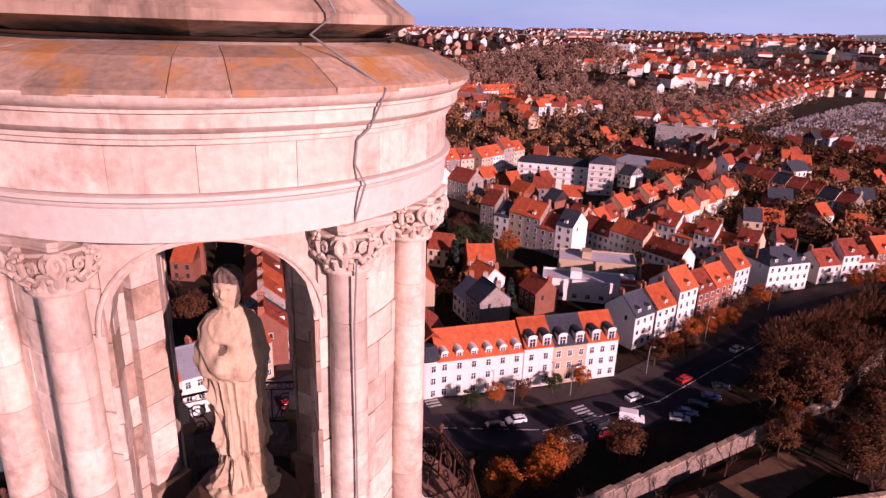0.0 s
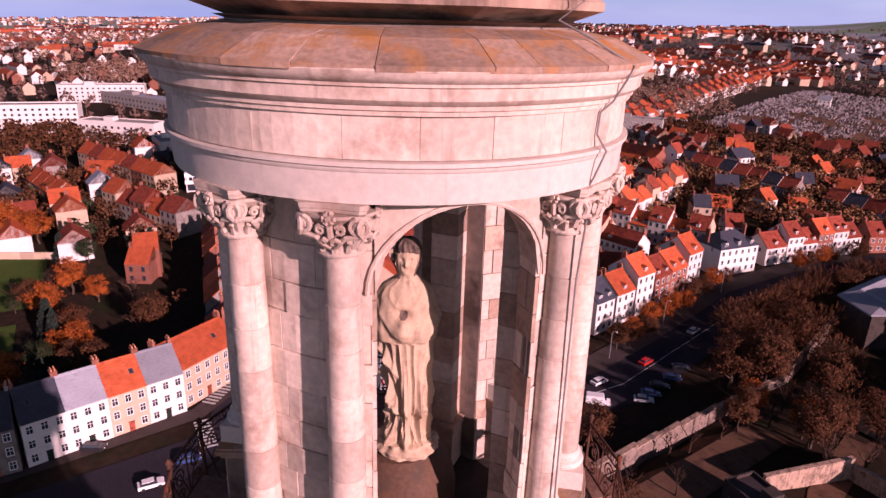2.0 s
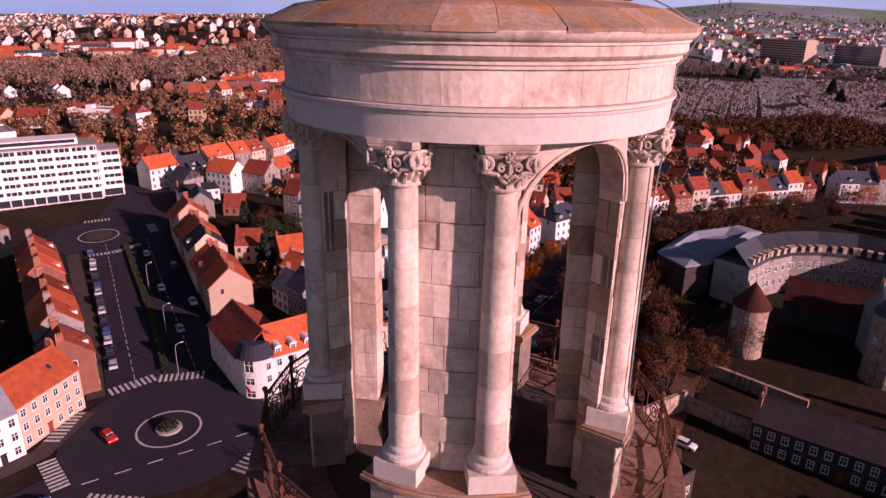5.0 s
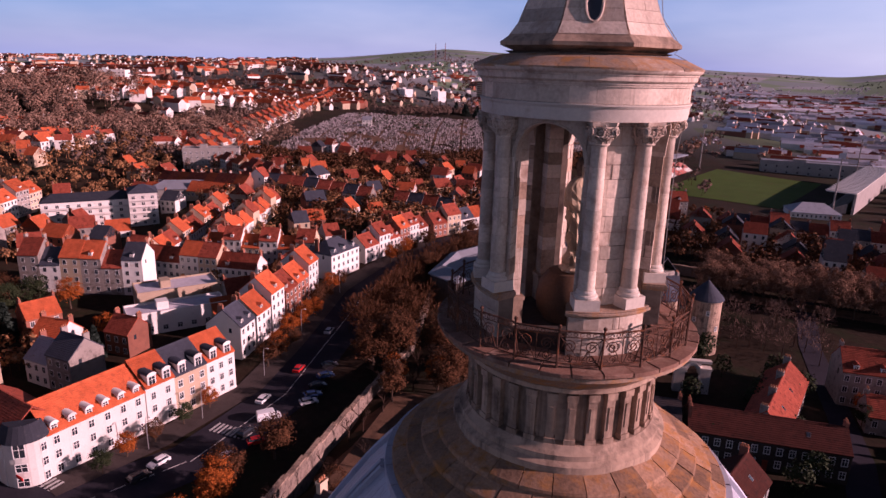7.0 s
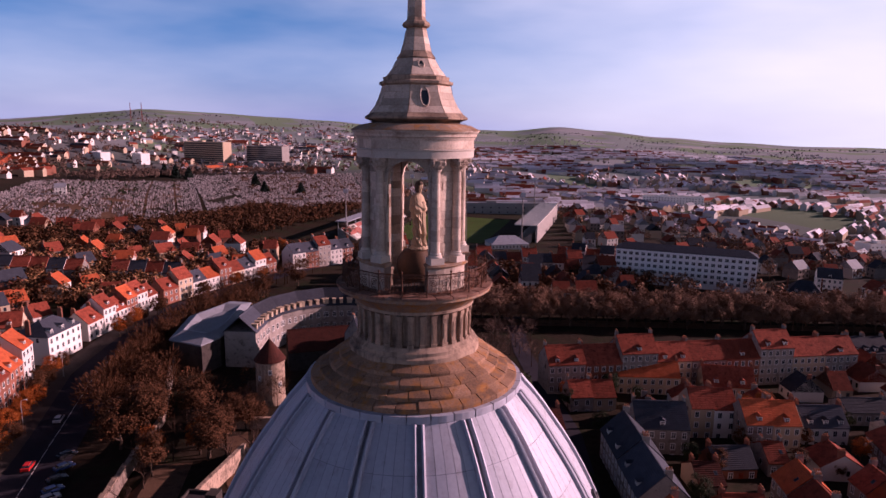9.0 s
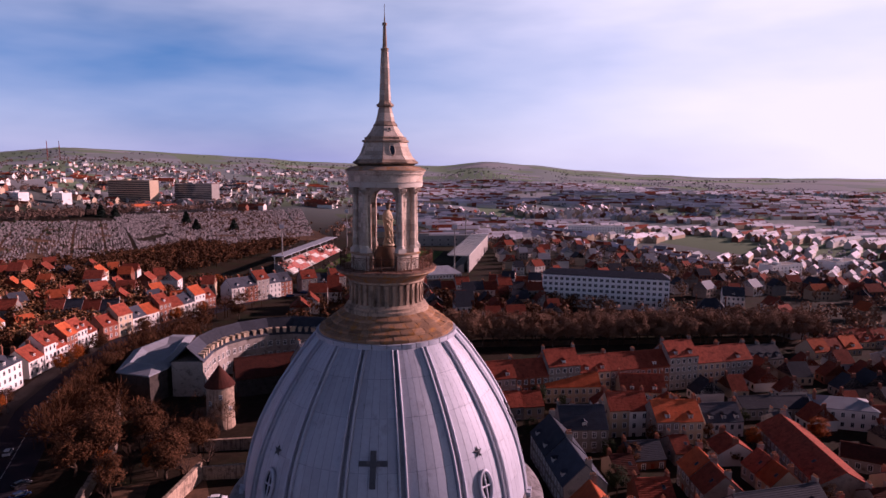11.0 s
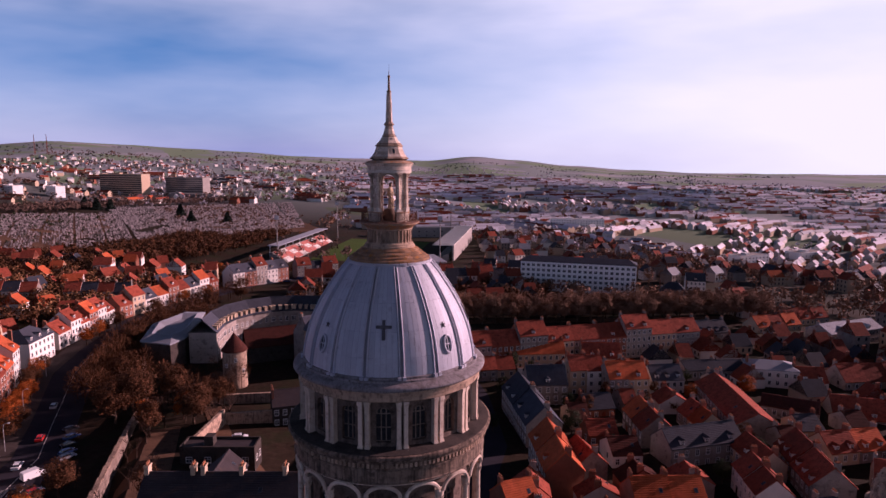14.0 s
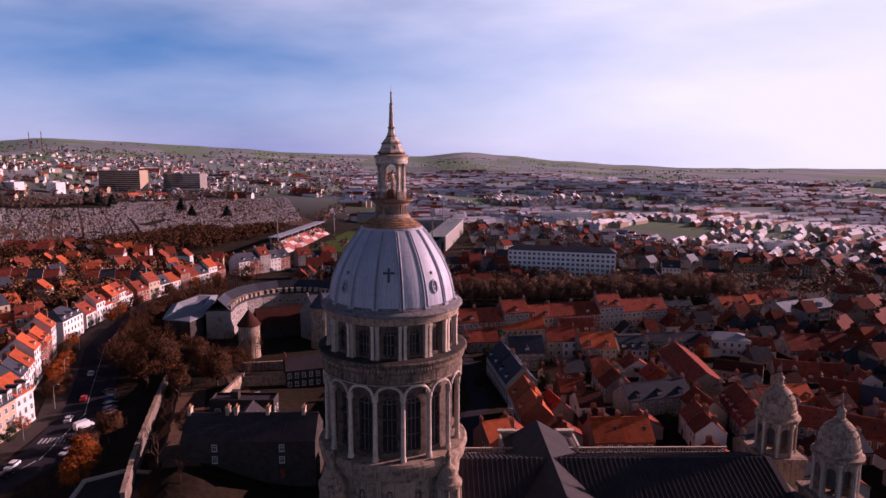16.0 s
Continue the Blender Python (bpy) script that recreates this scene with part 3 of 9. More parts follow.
def pier(a):
    """A pier between two arches: plinth, coursed stones, two columns."""
    k = Matrix.Rotation(a, 4, "Z")
    bm = bmesh.new()
    ao, ai = math.pi / 4 - math.asin(OPEN / RO), math.pi / 4 - math.asin(OPEN / RI)
    vs = []
    for z in (ZF, ZT):
        ring = [bm.verts.new(((RO - 0.03) * math.cos(-ao + 2 * ao * i / 6), (RO - 0.03) * math.sin(-ao + 2 * ao * i / 6), z)) for i in range(7)]
        ring += [bm.verts.new((RI * math.cos(ai - 2 * ai * i / 3), RI * math.sin(ai - 2 * ai * i / 3), z)) for i in range(4)]
        vs.append(ring)
    for i in range(11):
        bm.faces.new((vs[0][i], vs[0][(i + 1) % 11], vs[1][(i + 1) % 11], vs[1][i]))
    bm.faces.new(vs[0][::-1])
    bm.faces.new(vs[1])
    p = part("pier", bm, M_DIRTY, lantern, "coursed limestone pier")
    p.matrix_basis = k
    z, c = ZF + 1.2, 0
    rng = random.Random(int(a * 100))
    while z < ZT - 0.05:                                   # its facing stones
        h = min(rng.choice((0.33, 0.38, 0.43)), ZT - z)
        cuts = [-ao * 0.97] + ([-0.12 + rng.uniform(-.06, .06), 0.13 + rng.uniform(-.06, .06)] if c % 2 else [rng.uniform(-0.07, 0.07)]) + [ao * 0.97]
        for b0, b1 in zip(cuts, cuts[1:]):
            bm = bmesh.new()
            arcbox(bm, RO - 0.1, RO + rng.uniform(-0.008, 0.014), b0 + 0.002, b1 - 0.002, z + 0.005, z + h - 0.005, 3, bevel=0.009)
            part("stone_block", bm, M_STONE, p)
        z += h
        c += 1
    z, c = ZF + 0.02, 0
    while z < ZT - 0.9:                                    # jamb stones in the openings, down to the floor
        h = rng.choice((0.33, 0.38, 0.43))
        for s in (-1, 1):
            cut = rng.uniform(1.70, 1.82) if c % 2 else 1.955
            for t0, t1 in ((1.585, cut), (cut, 1.955)):
                if t1 - t0 < 0.05:
                    continue
                bm = bmesh.new()
                box(bm, t0 + 0.007, t1 - 0.007, -OPEN - 0.03, -OPEN + rng.uniform(0.003, 0.026), z + 0.007, z + h - 0.007)
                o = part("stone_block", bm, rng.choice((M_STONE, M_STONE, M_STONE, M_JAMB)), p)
                o.matrix_basis = Matrix.Rotation(math.pi / 4, 4, "Z") if s > 0 else Matrix.Rotation(-math.pi / 4, 4, "Z") @ Matrix.Diagonal((1, -1, 1, 1))
        z += h
        c += 1
    bm = bmesh.new()
    box(bm, RI - 0.36, RI + 0.05, -0.19, 0.19, ZF, ZT)
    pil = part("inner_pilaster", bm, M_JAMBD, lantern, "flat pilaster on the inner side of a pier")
    pil.matrix_basis = k
    z = ZF + 0.84
    while z < ZT - 0.05:                                   # its stones
        h = min(rng.choice((0.33, 0.38, 0.43)), ZT - z)
        bm = bmesh.new()
        box(bm, RI - 0.375 - rng.uniform(0, 0.008), RI + 0.03, -0.205, 0.205, z + 0.006, z + h - 0.006)
        part("stone_block", bm, rng.choice((M_STONE, M_JAMB)), pil)
        z += h
    bm = bmesh.new()
    box(bm, RI - 0.45, RI + 0.05, -0.27, 0.27, ZF, ZF + 0.72)
    box(bm, RI - 0.48, RI + 0.05, -0.30, 0.30, ZF + 0.72, ZF + 0.82)
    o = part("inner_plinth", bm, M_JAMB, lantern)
    o.matrix_basis = k
    # plinth with a moulded cap
    bm = bmesh.new()
    pa = 0.41
    arcbox(bm, 1.98, 2.47, -pa, pa, ZF, ZF + 1.02, 8)
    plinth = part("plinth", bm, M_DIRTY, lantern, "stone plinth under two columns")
    plinth.matrix_basis = k
    for zc in range(3):
        w = [-pa, -0.17 + 0.1 * zc, 0.2 - 0.05 * zc, pa]
        for b0, b1 in zip(w, w[1:]):
            bm = bmesh.new()
            arcbox(bm, 2.37, 2.50 + rng.uniform(-0.005, 0.008), b0 + 0.004, b1 - 0.004, ZF + 0.02 + zc * 0.335, ZF + 0.345 + zc * 0.335, 3, bevel=0.01)
            part("stone_block", bm, M_STONE, plinth)
    bm = bmesh.new()
    for r, z0, z1, da in ((2.55, 0, 0.06, 0.015), (2.62, 0.06, 0.13, 0.03), (2.59, 0.13, 0.17, 0.02)):
        arcbox(bm, 1.96, r, -pa - da, pa + da, ZF + 1.02 + z0, ZF + 1.02 + z1, 8, bevel=0.012)
    cap = part("plinth_cap", bm, M_LICHEN, lantern, "moulded plinth cap with yellow lichen")
    cap.matrix_basis = k


def capital_mesh():
    """A composite capital: full bell, two rows of leaves, corner scrolls, flowers, moulded slab."""
    bm = bmesh.new()
    revolve(bm, [(0.185, 0), (0.222, 0.012), (0.23, 0.035), (0.215, 0.06), (0.205, 0.075), (0.215, 0.18), (0.245, 0.29), (0.30, 0.36), (0.345, 0.40), (0.35, 0.43), (0, 0.43)], 24)
    for i in range(11):                                    # beads and short leaves at the foot
        a = 2 * math.pi * i / 11
        o = Vector((math.cos(a), math.sin(a), 0))
        tube(bm, [o * 0.205 + Vector((0, 0, 0.07)), o * 0.235 + Vector((0, 0, 0.14)), o * 0.272 + Vector((0, 0, 0.175)), o * 0.285 + Vector((0, 0, 0.155))], 0.036, 6, r1=0.02)
    for k in range(4):
        b = k * math.pi / 2
        f, g = Vector((math.cos(b), math.sin(b), 0)), Vector((-math.sin(b), math.cos(b), 0))
        for e in (-1, 1):                                  # a stem rises from the foot and curls in at the corner
            pts = [f * 0.25 + g * e * 0.02 + Vector((0, 0, 0.13)), f * 0.285 + g * e * 0.07 + Vector((0, 0, 0.17)), f * 0.30 + g * e * 0.13 + Vector((0, 0, 0.235))]
            for i in range(22):
                q = -0.9 + i / 21 * 3.5 * math.pi
                r = 0.095 * (1 - i / 25)
                pts.append(f * (0.302 - 0.05 * max(0.0, math.cos(q))) + g * e * (0.238 + r * math.cos(q) * 0.95) + Vector((0, 0, 0.335 + r * math.sin(q))))
            tube(bm, pts, 0.027, 6, r1=0.022)
            pts = []
            for i in range(14):                            # smaller curls towards the flower
                q = 2.6 - i / 13 * 2.6 * math.pi
                r = 0.048 * (1 - i / 18)
                pts.append(f * 0.312 + g * e * (0.085 + r * math.cos(q)) + Vector((0, 0, 0.30 + r * math.sin(q))))
            tube(bm, pts, 0.02, 5, r1=0.015)
            tube(bm, [f * 0.30 + g * e * 0.10 + Vector((0, 0, 0.19)), f * 0.325 + g * e * 0.05 + Vector((0, 0, 0.225)), f * 0.325 + g * e * 0.015 + Vector((0, 0, 0.20))], 0.022, 5)
        for i in range(6):
            q = 2 * math.pi * i / 6
            tube(bm, [f * 0.33 + g * 0.025 * math.cos(q) + Vector((0, 0, 0.41 + 0.025 * math.sin(q))), f * 0.345 + g * 0.06 * math.cos(q) + Vector((0, 0, 0.41 + 0.06 * math.sin(q)))], 0.025, 5)
        tube(bm, [f * 0.30 + Vector((0, 0, 0.41)), f * 0.37 + Vector((0, 0, 0.41))], 0.024, 6)
        tube(bm, [f * 0.26 + Vector((0, 0, 0.16)), f * 0.305 + Vector((0, 0, 0.24)), f * 0.33 + Vector((0, 0, 0.35))], 0.03, 6)
        a = b + math.pi / 4                                # solid corner behind the scrolls
        o = Vector((math.cos(a), math.sin(a), 0))
        tube(bm, [o * 0.21 + Vector((0, 0, 0.16)), o * 0.26 + Vector((0, 0, 0.28)), o * 0.355 + Vector((0, 0, 0.41))], 0.065, 7, r1=0.07)
        tube(bm, [o * 0.23 + Vector((0, 0, 0.12)), o * 0.29 + Vector((0, 0, 0.22)), o * 0.36 + Vector((0, 0, 0.25)), o * 0.37 + Vector((0, 0, 0.22))], 0.04, 6, r1=0.02)
    r = 0.41
    vs = []
    for z, f in ((0.43, 0.90), (0.45, 0.97), (0.475, 0.98), (0.485, 1.0), (0.53, 1.02)):
        ring = []
        for k in range(4):
            a = math.pi / 4 + k * math.pi / 2
            for da, rr in ((-0.09, r), (0.09, r), (math.pi / 4 - 0.3, r * 0.74), (math.pi / 4, r * 0.70), (math.pi / 4 + 0.3, r * 0.74)):
                ring.append(bm.verts.new((rr * f * math.cos(a + da), rr * f * math.sin(a + da), z)))
        vs.append(ring)
    n = len(vs[0])
    for a, b in zip(vs, vs[1:]):
        for i in range(n):
            bm.faces.new((a[i], a[(i + 1) % n], b[(i + 1) % n], b[i]))
    bm.faces.new(vs[0][::-1])
    bm.faces.new(vs[-1])
    return bm


ZP = ZF + 1.19
column_parts = {}


def column(a):
    """An engaged column: block, round base, drums, carved capital."""
    m = Matrix.Translation((2.27 * math.cos(a), 2.27 * math.sin(a), ZP)) @ turn(a)
    if not column_parts:
        bm = bmesh.new()
        box(bm, -0.3, 0.28, -0.3, 0.3, 0, 0.27)
        revolve(bm, [(0.27, 0.27), (0.285, 0.31), (0.27, 0.35), (0.225, 0.37), (0.235, 0.42), (0.225, 0.45), (0.20, 0.47), (0, 0.47)], 24)
        column_parts["column_base"] = link_mesh("column_base", bm, M_STONEW)
        h = (ZT - 0.53 - ZP - 0.47) / 7
        for i in range(7):
            bm = bmesh.new()
            r0, r1 = 0.198 - 0.004 * i, 0.198 - 0.004 * (i + 1)
            revolve(bm, [(r0 - 0.012, 0), (r0, 0.006), (r1, h - 0.006), (r1 - 0.012, h)], 24, wob=0.005)
            column_parts["drum", i] = (link_mesh("column_drum", bm, M_STONE, True), 0.47 + h * i)
        column_parts["capital"] = link_mesh("capital", capital_mesh(), M_STONE)
    c = new("column", column_parts["column_base"])
    c.parent, c.matrix_basis = lantern, m
    tagged(c, "round limestone column with a carved capital")
    for i in range(7):
        me, z = column_parts["drum", i]
        o = new("column_drum", me)
        o.parent, o.matrix_basis = c, Matrix.Translation((0, 0, z)) @ turn(a * 3 + i)
    o = new("capital", column_parts["capital"])
    o.parent, o.matrix_basis = c, Matrix.Translation((0, 0, ZT - 0.53 - ZP))
    tagged(o, "carved scroll and leaf capital")


for k in range(4):
    a = math.pi / 4 + k * math.pi / 2
    pier(a)
    for da in (-0.246, 0.246):
        column(a + da)
    bm = bmesh.new()
    n, prev = 20, None
    for i in range(n + 1):
        y = -OPEN + 2 * OPEN * i / n
        zt = SPRING + math.sqrt(max(OPEN * OPEN - y * y, 0))
        cur = [bm.verts.new((math.sqrt(r * r - y * y), y, z)) for r, z in ((RI, zt), (RO, zt), (RO, ZT), (RI, ZT))]
        if prev:
            for j in range(4):
                bm.faces.new((prev[j], cur[j], cur[(j + 1) % 4], prev[(j + 1) % 4]))
        prev = cur
    arch = part("arch", bm, M_STONE, lantern, "round stone arch")
    arch.matrix_basis = turn(k * math.pi / 2)
    bm = bmesh.new()                                       # raised moulding round the arch
    pts = [(math.sqrt(RO * RO - y * y) + 0.012, y, z) for y, z in ((-(OPEN + 0.07) * math.cos(q), SPRING + (OPEN + 0.02) * math.sin(q)) for q in np.linspace(0, math.pi, 22))]
    tube(bm, pts, 0.024, 6)
    o = part("arch_moulding", bm, M_STONE, lantern)
    o.matrix_basis = turn(k * math.pi / 2)

# entablature
bm = bmesh.new()
revolve(bm, [(RI, ZT), (2.53, ZT), (2.55, ZT + 0.27), (2.562, ZT + 0.28), (2.568, ZT + 0.31), (2.59, ZT + 0.325), (2.59, ZT + 0.36), (2.5, ZT + 0.37), (RI, ZT + 0.37)], 96, wob=0.012)
part("architrave", bm, M_STONEW, lantern, "pale stone architrave ring", True)
bm = bmesh.new()
revolve(bm, [(RI, ZT + 0.37), (2.50, ZT + 0.37), (2.50, ZT + 0.74), (RI, ZT + 0.74)], 96)
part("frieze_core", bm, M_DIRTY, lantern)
rng = random.Random(5)
a = 0.0
while a < 2 * math.pi - 0.12:
    b = a + rng.uniform(0.2, 0.34)
    b = 2 * math.pi if b > 2 * math.pi - 0.15 else b
    bm = bmesh.new()
    arcbox(bm, 2.4, 2.535 + rng.uniform(-0.002, 0.003), a + 0.0008, b - 0.0008, ZT + 0.375, ZT + 0.735, 4, bevel=0.003)
    part("frieze_stone", bm, M_STONE, lantern)
    a = b
prof = [(2.45, 0.735), (2.57, 0.74), (2.57, 0.775), (2.595, 0.785), (2.595, 0.82), (2.62, 0.83), (2.66, 0.87), (2.66, 0.965), (2.685, 0.975), (2.685, 1.0), (2.72, 1.02), (2.76, 1.06), (2.77, 1.10), (2.75, 1.13)]
bm = bmesh.new()
revolve(bm, [(r, ZT + z) for r, z in prof] + [(2.45, ZT + 1.20), (2.3, ZT + 1.2)], 96, wob=0.02)
part("cornice", bm, M_STONE, lantern, "moulded stone cornice", True)
a = 0.1
while a < 2 * math.pi:                                     # lichen-covered slabs of the cornice top, uneven at the rim
    b = min(a + rng.uniform(0.22, 0.4), 2 * math.pi + 0.1)
    bm = bmesh.new()
    n = 5
    lip = rng.uniform(-0.012, 0.016)
    top = [[bm.verts.new((r * math.cos(q), r * math.sin(q), z)) for r, z in ((1.95, ZT + 1.40), (2.36, ZT + 1.33), (2.77 + lip, ZT + 1.14), (2.765 + lip, ZT + 1.09), (2.3, ZT + 1.15))] for q in np.linspace(a + 0.0014, b - 0.0014, n)]
    for u, v in zip(top, top[1:]):
        for j in range(5):
            bm.faces.new((u[j], v[j], v[(j + 1) % 5], u[(j + 1) % 5]))
    bm.faces.new(top[0])
    bm.faces.new(top[-1][::-1])
    part("cornice_slab", bm, M_LICHEN, lantern, "cornice slab with orange lichen")
    a = b
bm = bmesh.new()
revolve(bm, [(0, ZT + 0.45), (1.9, ZT + 0.45), (1.9, ZT + 1.42), (2.02, ZT + 1.46)], 64)
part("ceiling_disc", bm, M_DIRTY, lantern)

# bell-shaped stone spire
bm = bmesh.new()
z0 = ZT + 1.46
revolve(bm, [(1.9, z0), (2.25, z0 + 0.12), (2.25, z0 + 0.2), (2.05, z0 + 0.34), (1.86, z0 + 0.56), (1.70, z0 + 0.85), (1.56, z0 + 1.2), (1.47, z0 + 1.5), (1.60, z0 + 1.56), (1.60, z0 + 1.66), (1.42, z0 + 1.72),
             (1.44, z0 + 1.86), (1.30, z0 + 1.9), (1.12, z0 + 2.1), (0.92, z0 + 2.4), (0.80, z0 + 2.62), (0.84, z0 + 2.66), (0.80, z0 + 2.72), (0.66, z0 + 2.9), (0.52, z0 + 3.4), (0.44, z0 + 3.8), (0.42, z0 + 3.86),
             (0.56, z0 + 3.92), (0.60, z0 + 4.0), (0.56, z0 + 4.1), (0.44, z0 + 4.16), (0.38, z0 + 4.3), (0.30, z0 + 6.4), (0.24, z0 + 7.6), (0.27, z0 + 7.65), (0.27, z0 + 7.75), (0.15, z0 + 7.8), (0.13, z0 + 8.6),
             (0.10, z0 + 9.2), (0.16, z0 + 9.26), (0.16, z0 + 9.4), (0.05, z0 + 9.46), (0.02, 101.0), (0, 101.0)], 8, wob=0.0)
spire = part("spire", bm, M_DRUM, lantern, "eight-sided stone spire")
SPROF = [(2.05, 0.34), (1.86, 0.56), (1.70, 0.85), (1.56, 1.2), (1.47, 1.5), (1.30, 1.9), (1.12, 2.1), (0.92, 2.4), (0.80, 2.62), (0.66, 2.9), (0.52, 3.4), (0.44, 3.8), (0.38, 4.3), (0.30, 6.4), (0.24, 7.6)]
rng = random.Random(21)
for za, zb, n, cut in ((0.37, 1.49, 4, 2), (1.92, 2.6, 2, 2), (2.92, 3.78, 3, 1), (4.32, 7.5, 9, 1)):      # its facing stones, course by course
    for c in range(n):
        lo, hi = za + (zb - za) * c / n + 0.004, za + (zb - za) * (c + 1) / n - 0.004
        for k in range(8):
            marks = [0.012, rng.uniform(0.35, 0.65), 0.988] if cut == 2 and (c + k) % 2 else [0.012, 0.988]
            for u0, u1 in zip(marks, marks[1:]):
                bm = bmesh.new()
                ring = []
                out = rng.uniform(0.006, 0.018)
                for grow in (-0.06, out):
                    for z, u in ((lo, u0 + 0.004), (lo, u1 - 0.004), (hi, u1 - 0.004), (hi, u0 + 0.004)):
                        r = float(np.interp(z, [q[1] for q in SPROF], [q[0] for q in SPROF])) + grow
                        p, q = Vector((math.cos(k * math.pi / 4), math.sin(k * math.pi / 4))), Vector((math.cos((k + 1) * math.pi / 4), math.sin((k + 1) * math.pi / 4)))
                        w = (p * (1 - u) + q * u) * r
                        ring.append(bm.verts.new((w.x, w.y, z0 + z)))
                for f in ((0, 3, 2, 1), (4, 5, 6, 7), (0, 1, 5, 4), (1, 2, 6, 5), (2, 3, 7, 6), (3, 0, 4, 7)):
                    bm.faces.new([ring[i] for i in f])
                part("stone_block", bm, M_STONE, spire)
bm = bmesh.new()
tube(bm, [(0, 0, 100.9), (0, 0, 101.6)], 0.015, 6)
part("lightning_rod", bm, M_RUST, lantern)
for k in range(8):                                         # oval lights and star reliefs by turns, rolls on the edges
    a = math.pi / 8 + k * math.pi / 4
    if k % 2 == 0:
        for zc, rr, w, h in ((z0 + 1.02, 1.5, 0.19, 0.42), (z0 + 2.35, 0.88, 0.12, 0.17)):
            bm = bmesh.new()
            o = Vector((rr * 1.03, 0, zc))
            ring, inner = [], []
            tilt = 0.38
            for i in range(16):
                q = 2 * math.pi * i / 16
                ring.append((o + Vector((-math.sin(tilt) * math.sin(q) * h, math.cos(q) * w, math.cos(tilt) * math.sin(q) * h))))
            tube(bm, ring + [ring[0]], 0.035, 6)
            vs = [bm.verts.new(p - Vector((0.01, 0, 0))) for p in ring]
            bm.faces.new(vs).material_index = 1
            p = part("oval_light", bm, [M_STONE, M_GLASS], lantern, "dark oval opening in the spire")
            p.matrix_basis = turn(a)
    else:
        bm = bmesh.new()
        pts = []
        for i in range(10):
            q, r = math.pi / 2 + i * math.pi / 5, 0.33 if i % 2 == 0 else 0.14
            zc = z0 + 1.0 + r * math.sin(q)
            pts.append((1.475 + 0.02 - (zc - z0 - 1.0) * 0.42, r * math.cos(q), zc))
        tube(bm, pts + [pts[0]], 0.022, 5)
        p = part("star_relief", bm, M_STONE, lantern, "raised five-pointed star")
        p.matrix_basis = turn(a)
# the dark cable that runs down over the cornice on one side
bm = bmesh.new()
ca = 0.475
prof = [(1.25, z0 + 2.0, 0.02), (1.62, z0 + 1.6, 0.0), (1.75, z0 + 0.85, 0.01), (2.27, z0 + 0.2, 0.03), (2.1, z0 + 0.03, -0.03), (2.45, ZT + 1.33, 0.0), (2.79, ZT + 1.12, 0.06), (2.74, ZT + 1.0, 0.055), (2.64, ZT + 0.8, 0.045),
        (2.56, ZT + 0.7, 0.02), (2.56, ZT + 0.5, 0.01), (2.66, ZT + 0.35, 0.02), (2.58, ZT + 0.1, 0.01), (2.52, ZT - 0.02, 0.015), (2.55, ZT - 0.1, 0.02), (2.49, ZT - 1.0, 0.02), (2.485, ZT - 2.5, 0.025), (2.51, ZP + 0.4, 0.02), (2.64, ZP, 0.02), (2.52, ZF + 0.4, 0.02), (2.54, ZF + 0.05, 0.02)]
tube(bm, [(r * math.cos(ca + d), r * math.sin(ca + d), z) for r, z, d in prof], 0.011, 6)
part("cable", bm, M_CABLE, lantern, "thin grey lightning cable")

# statue on a globe
bm = bmesh.new()
revolve(bm, [(0, ZF + 0.02), (0.62, ZF + 0.05), (0.8, ZF + 0.35), (0.84, ZF + 0.7), (0.76, ZF + 1.05), (0.52, ZF + 1.38), (0, ZF + 1.50)], 32, wob=0.03)
tube(bm, [(0.84 * math.cos(0.28 * math.cos(q)) * 0.985, 0.84 * math.sin(0.28 * math.cos(q)), ZF + 0.58 + 0.17 * math.sin(q)) for q in np.linspace(0, 2 * math.pi, 25)], 0.035, 6)
tagged(new("globe_pedestal", link_mesh("globe_pedestal", bm, M_BALL, True)), "dark weathered stone globe under the statue", "pedestal")
bm = bmesh.new()
N, S, TALL = 210, 150, 3.17
# height, front, back and half width of the robed figure
spec = [(0.0, 0.44, 0.40, 0.46), (0.08, 0.46, 0.40, 0.47), (0.12, 0.39, 0.36, 0.40), (0.25, 0.35, 0.33, 0.36), (0.45, 0.28, 0.29, 0.30), (0.60, 0.255, 0.28, 0.275), (0.66, 0.305, 0.31, 0.325), (0.9, 0.285, 0.30, 0.315), (1.3, 0.28, 0.30, 0.335), (1.6, 0.29, 0.32, 0.37), (1.72, 0.295, 0.32, 0.385),
        (1.77, 0.34, 0.34, 0.43), (1.90, 0.36, 0.35, 0.465), (2.05, 0.33, 0.34, 0.46), (2.22, 0.285, 0.32, 0.425), (2.37, 0.24, 0.29, 0.385), (2.48, 0.185, 0.24, 0.31), (2.56, 0.135, 0.17, 0.19), (2.62, 0.105, 0.13, 0.115), (2.69, 0.13, 0.14, 0.115),
        (2.78, 0.155, 0.17, 0.145), (2.90, 0.165, 0.185, 0.165), (3.0, 0.165, 0.185, 0.165), (3.08, 0.14, 0.16, 0.14), (3.14, 0.09, 0.105, 0.09), (TALL, 0.0, 0.0, 0.0)]
cols = list(zip(*spec))


def crease(v):
    return 1 - 2 * abs(math.sin(v)) ** 0.8


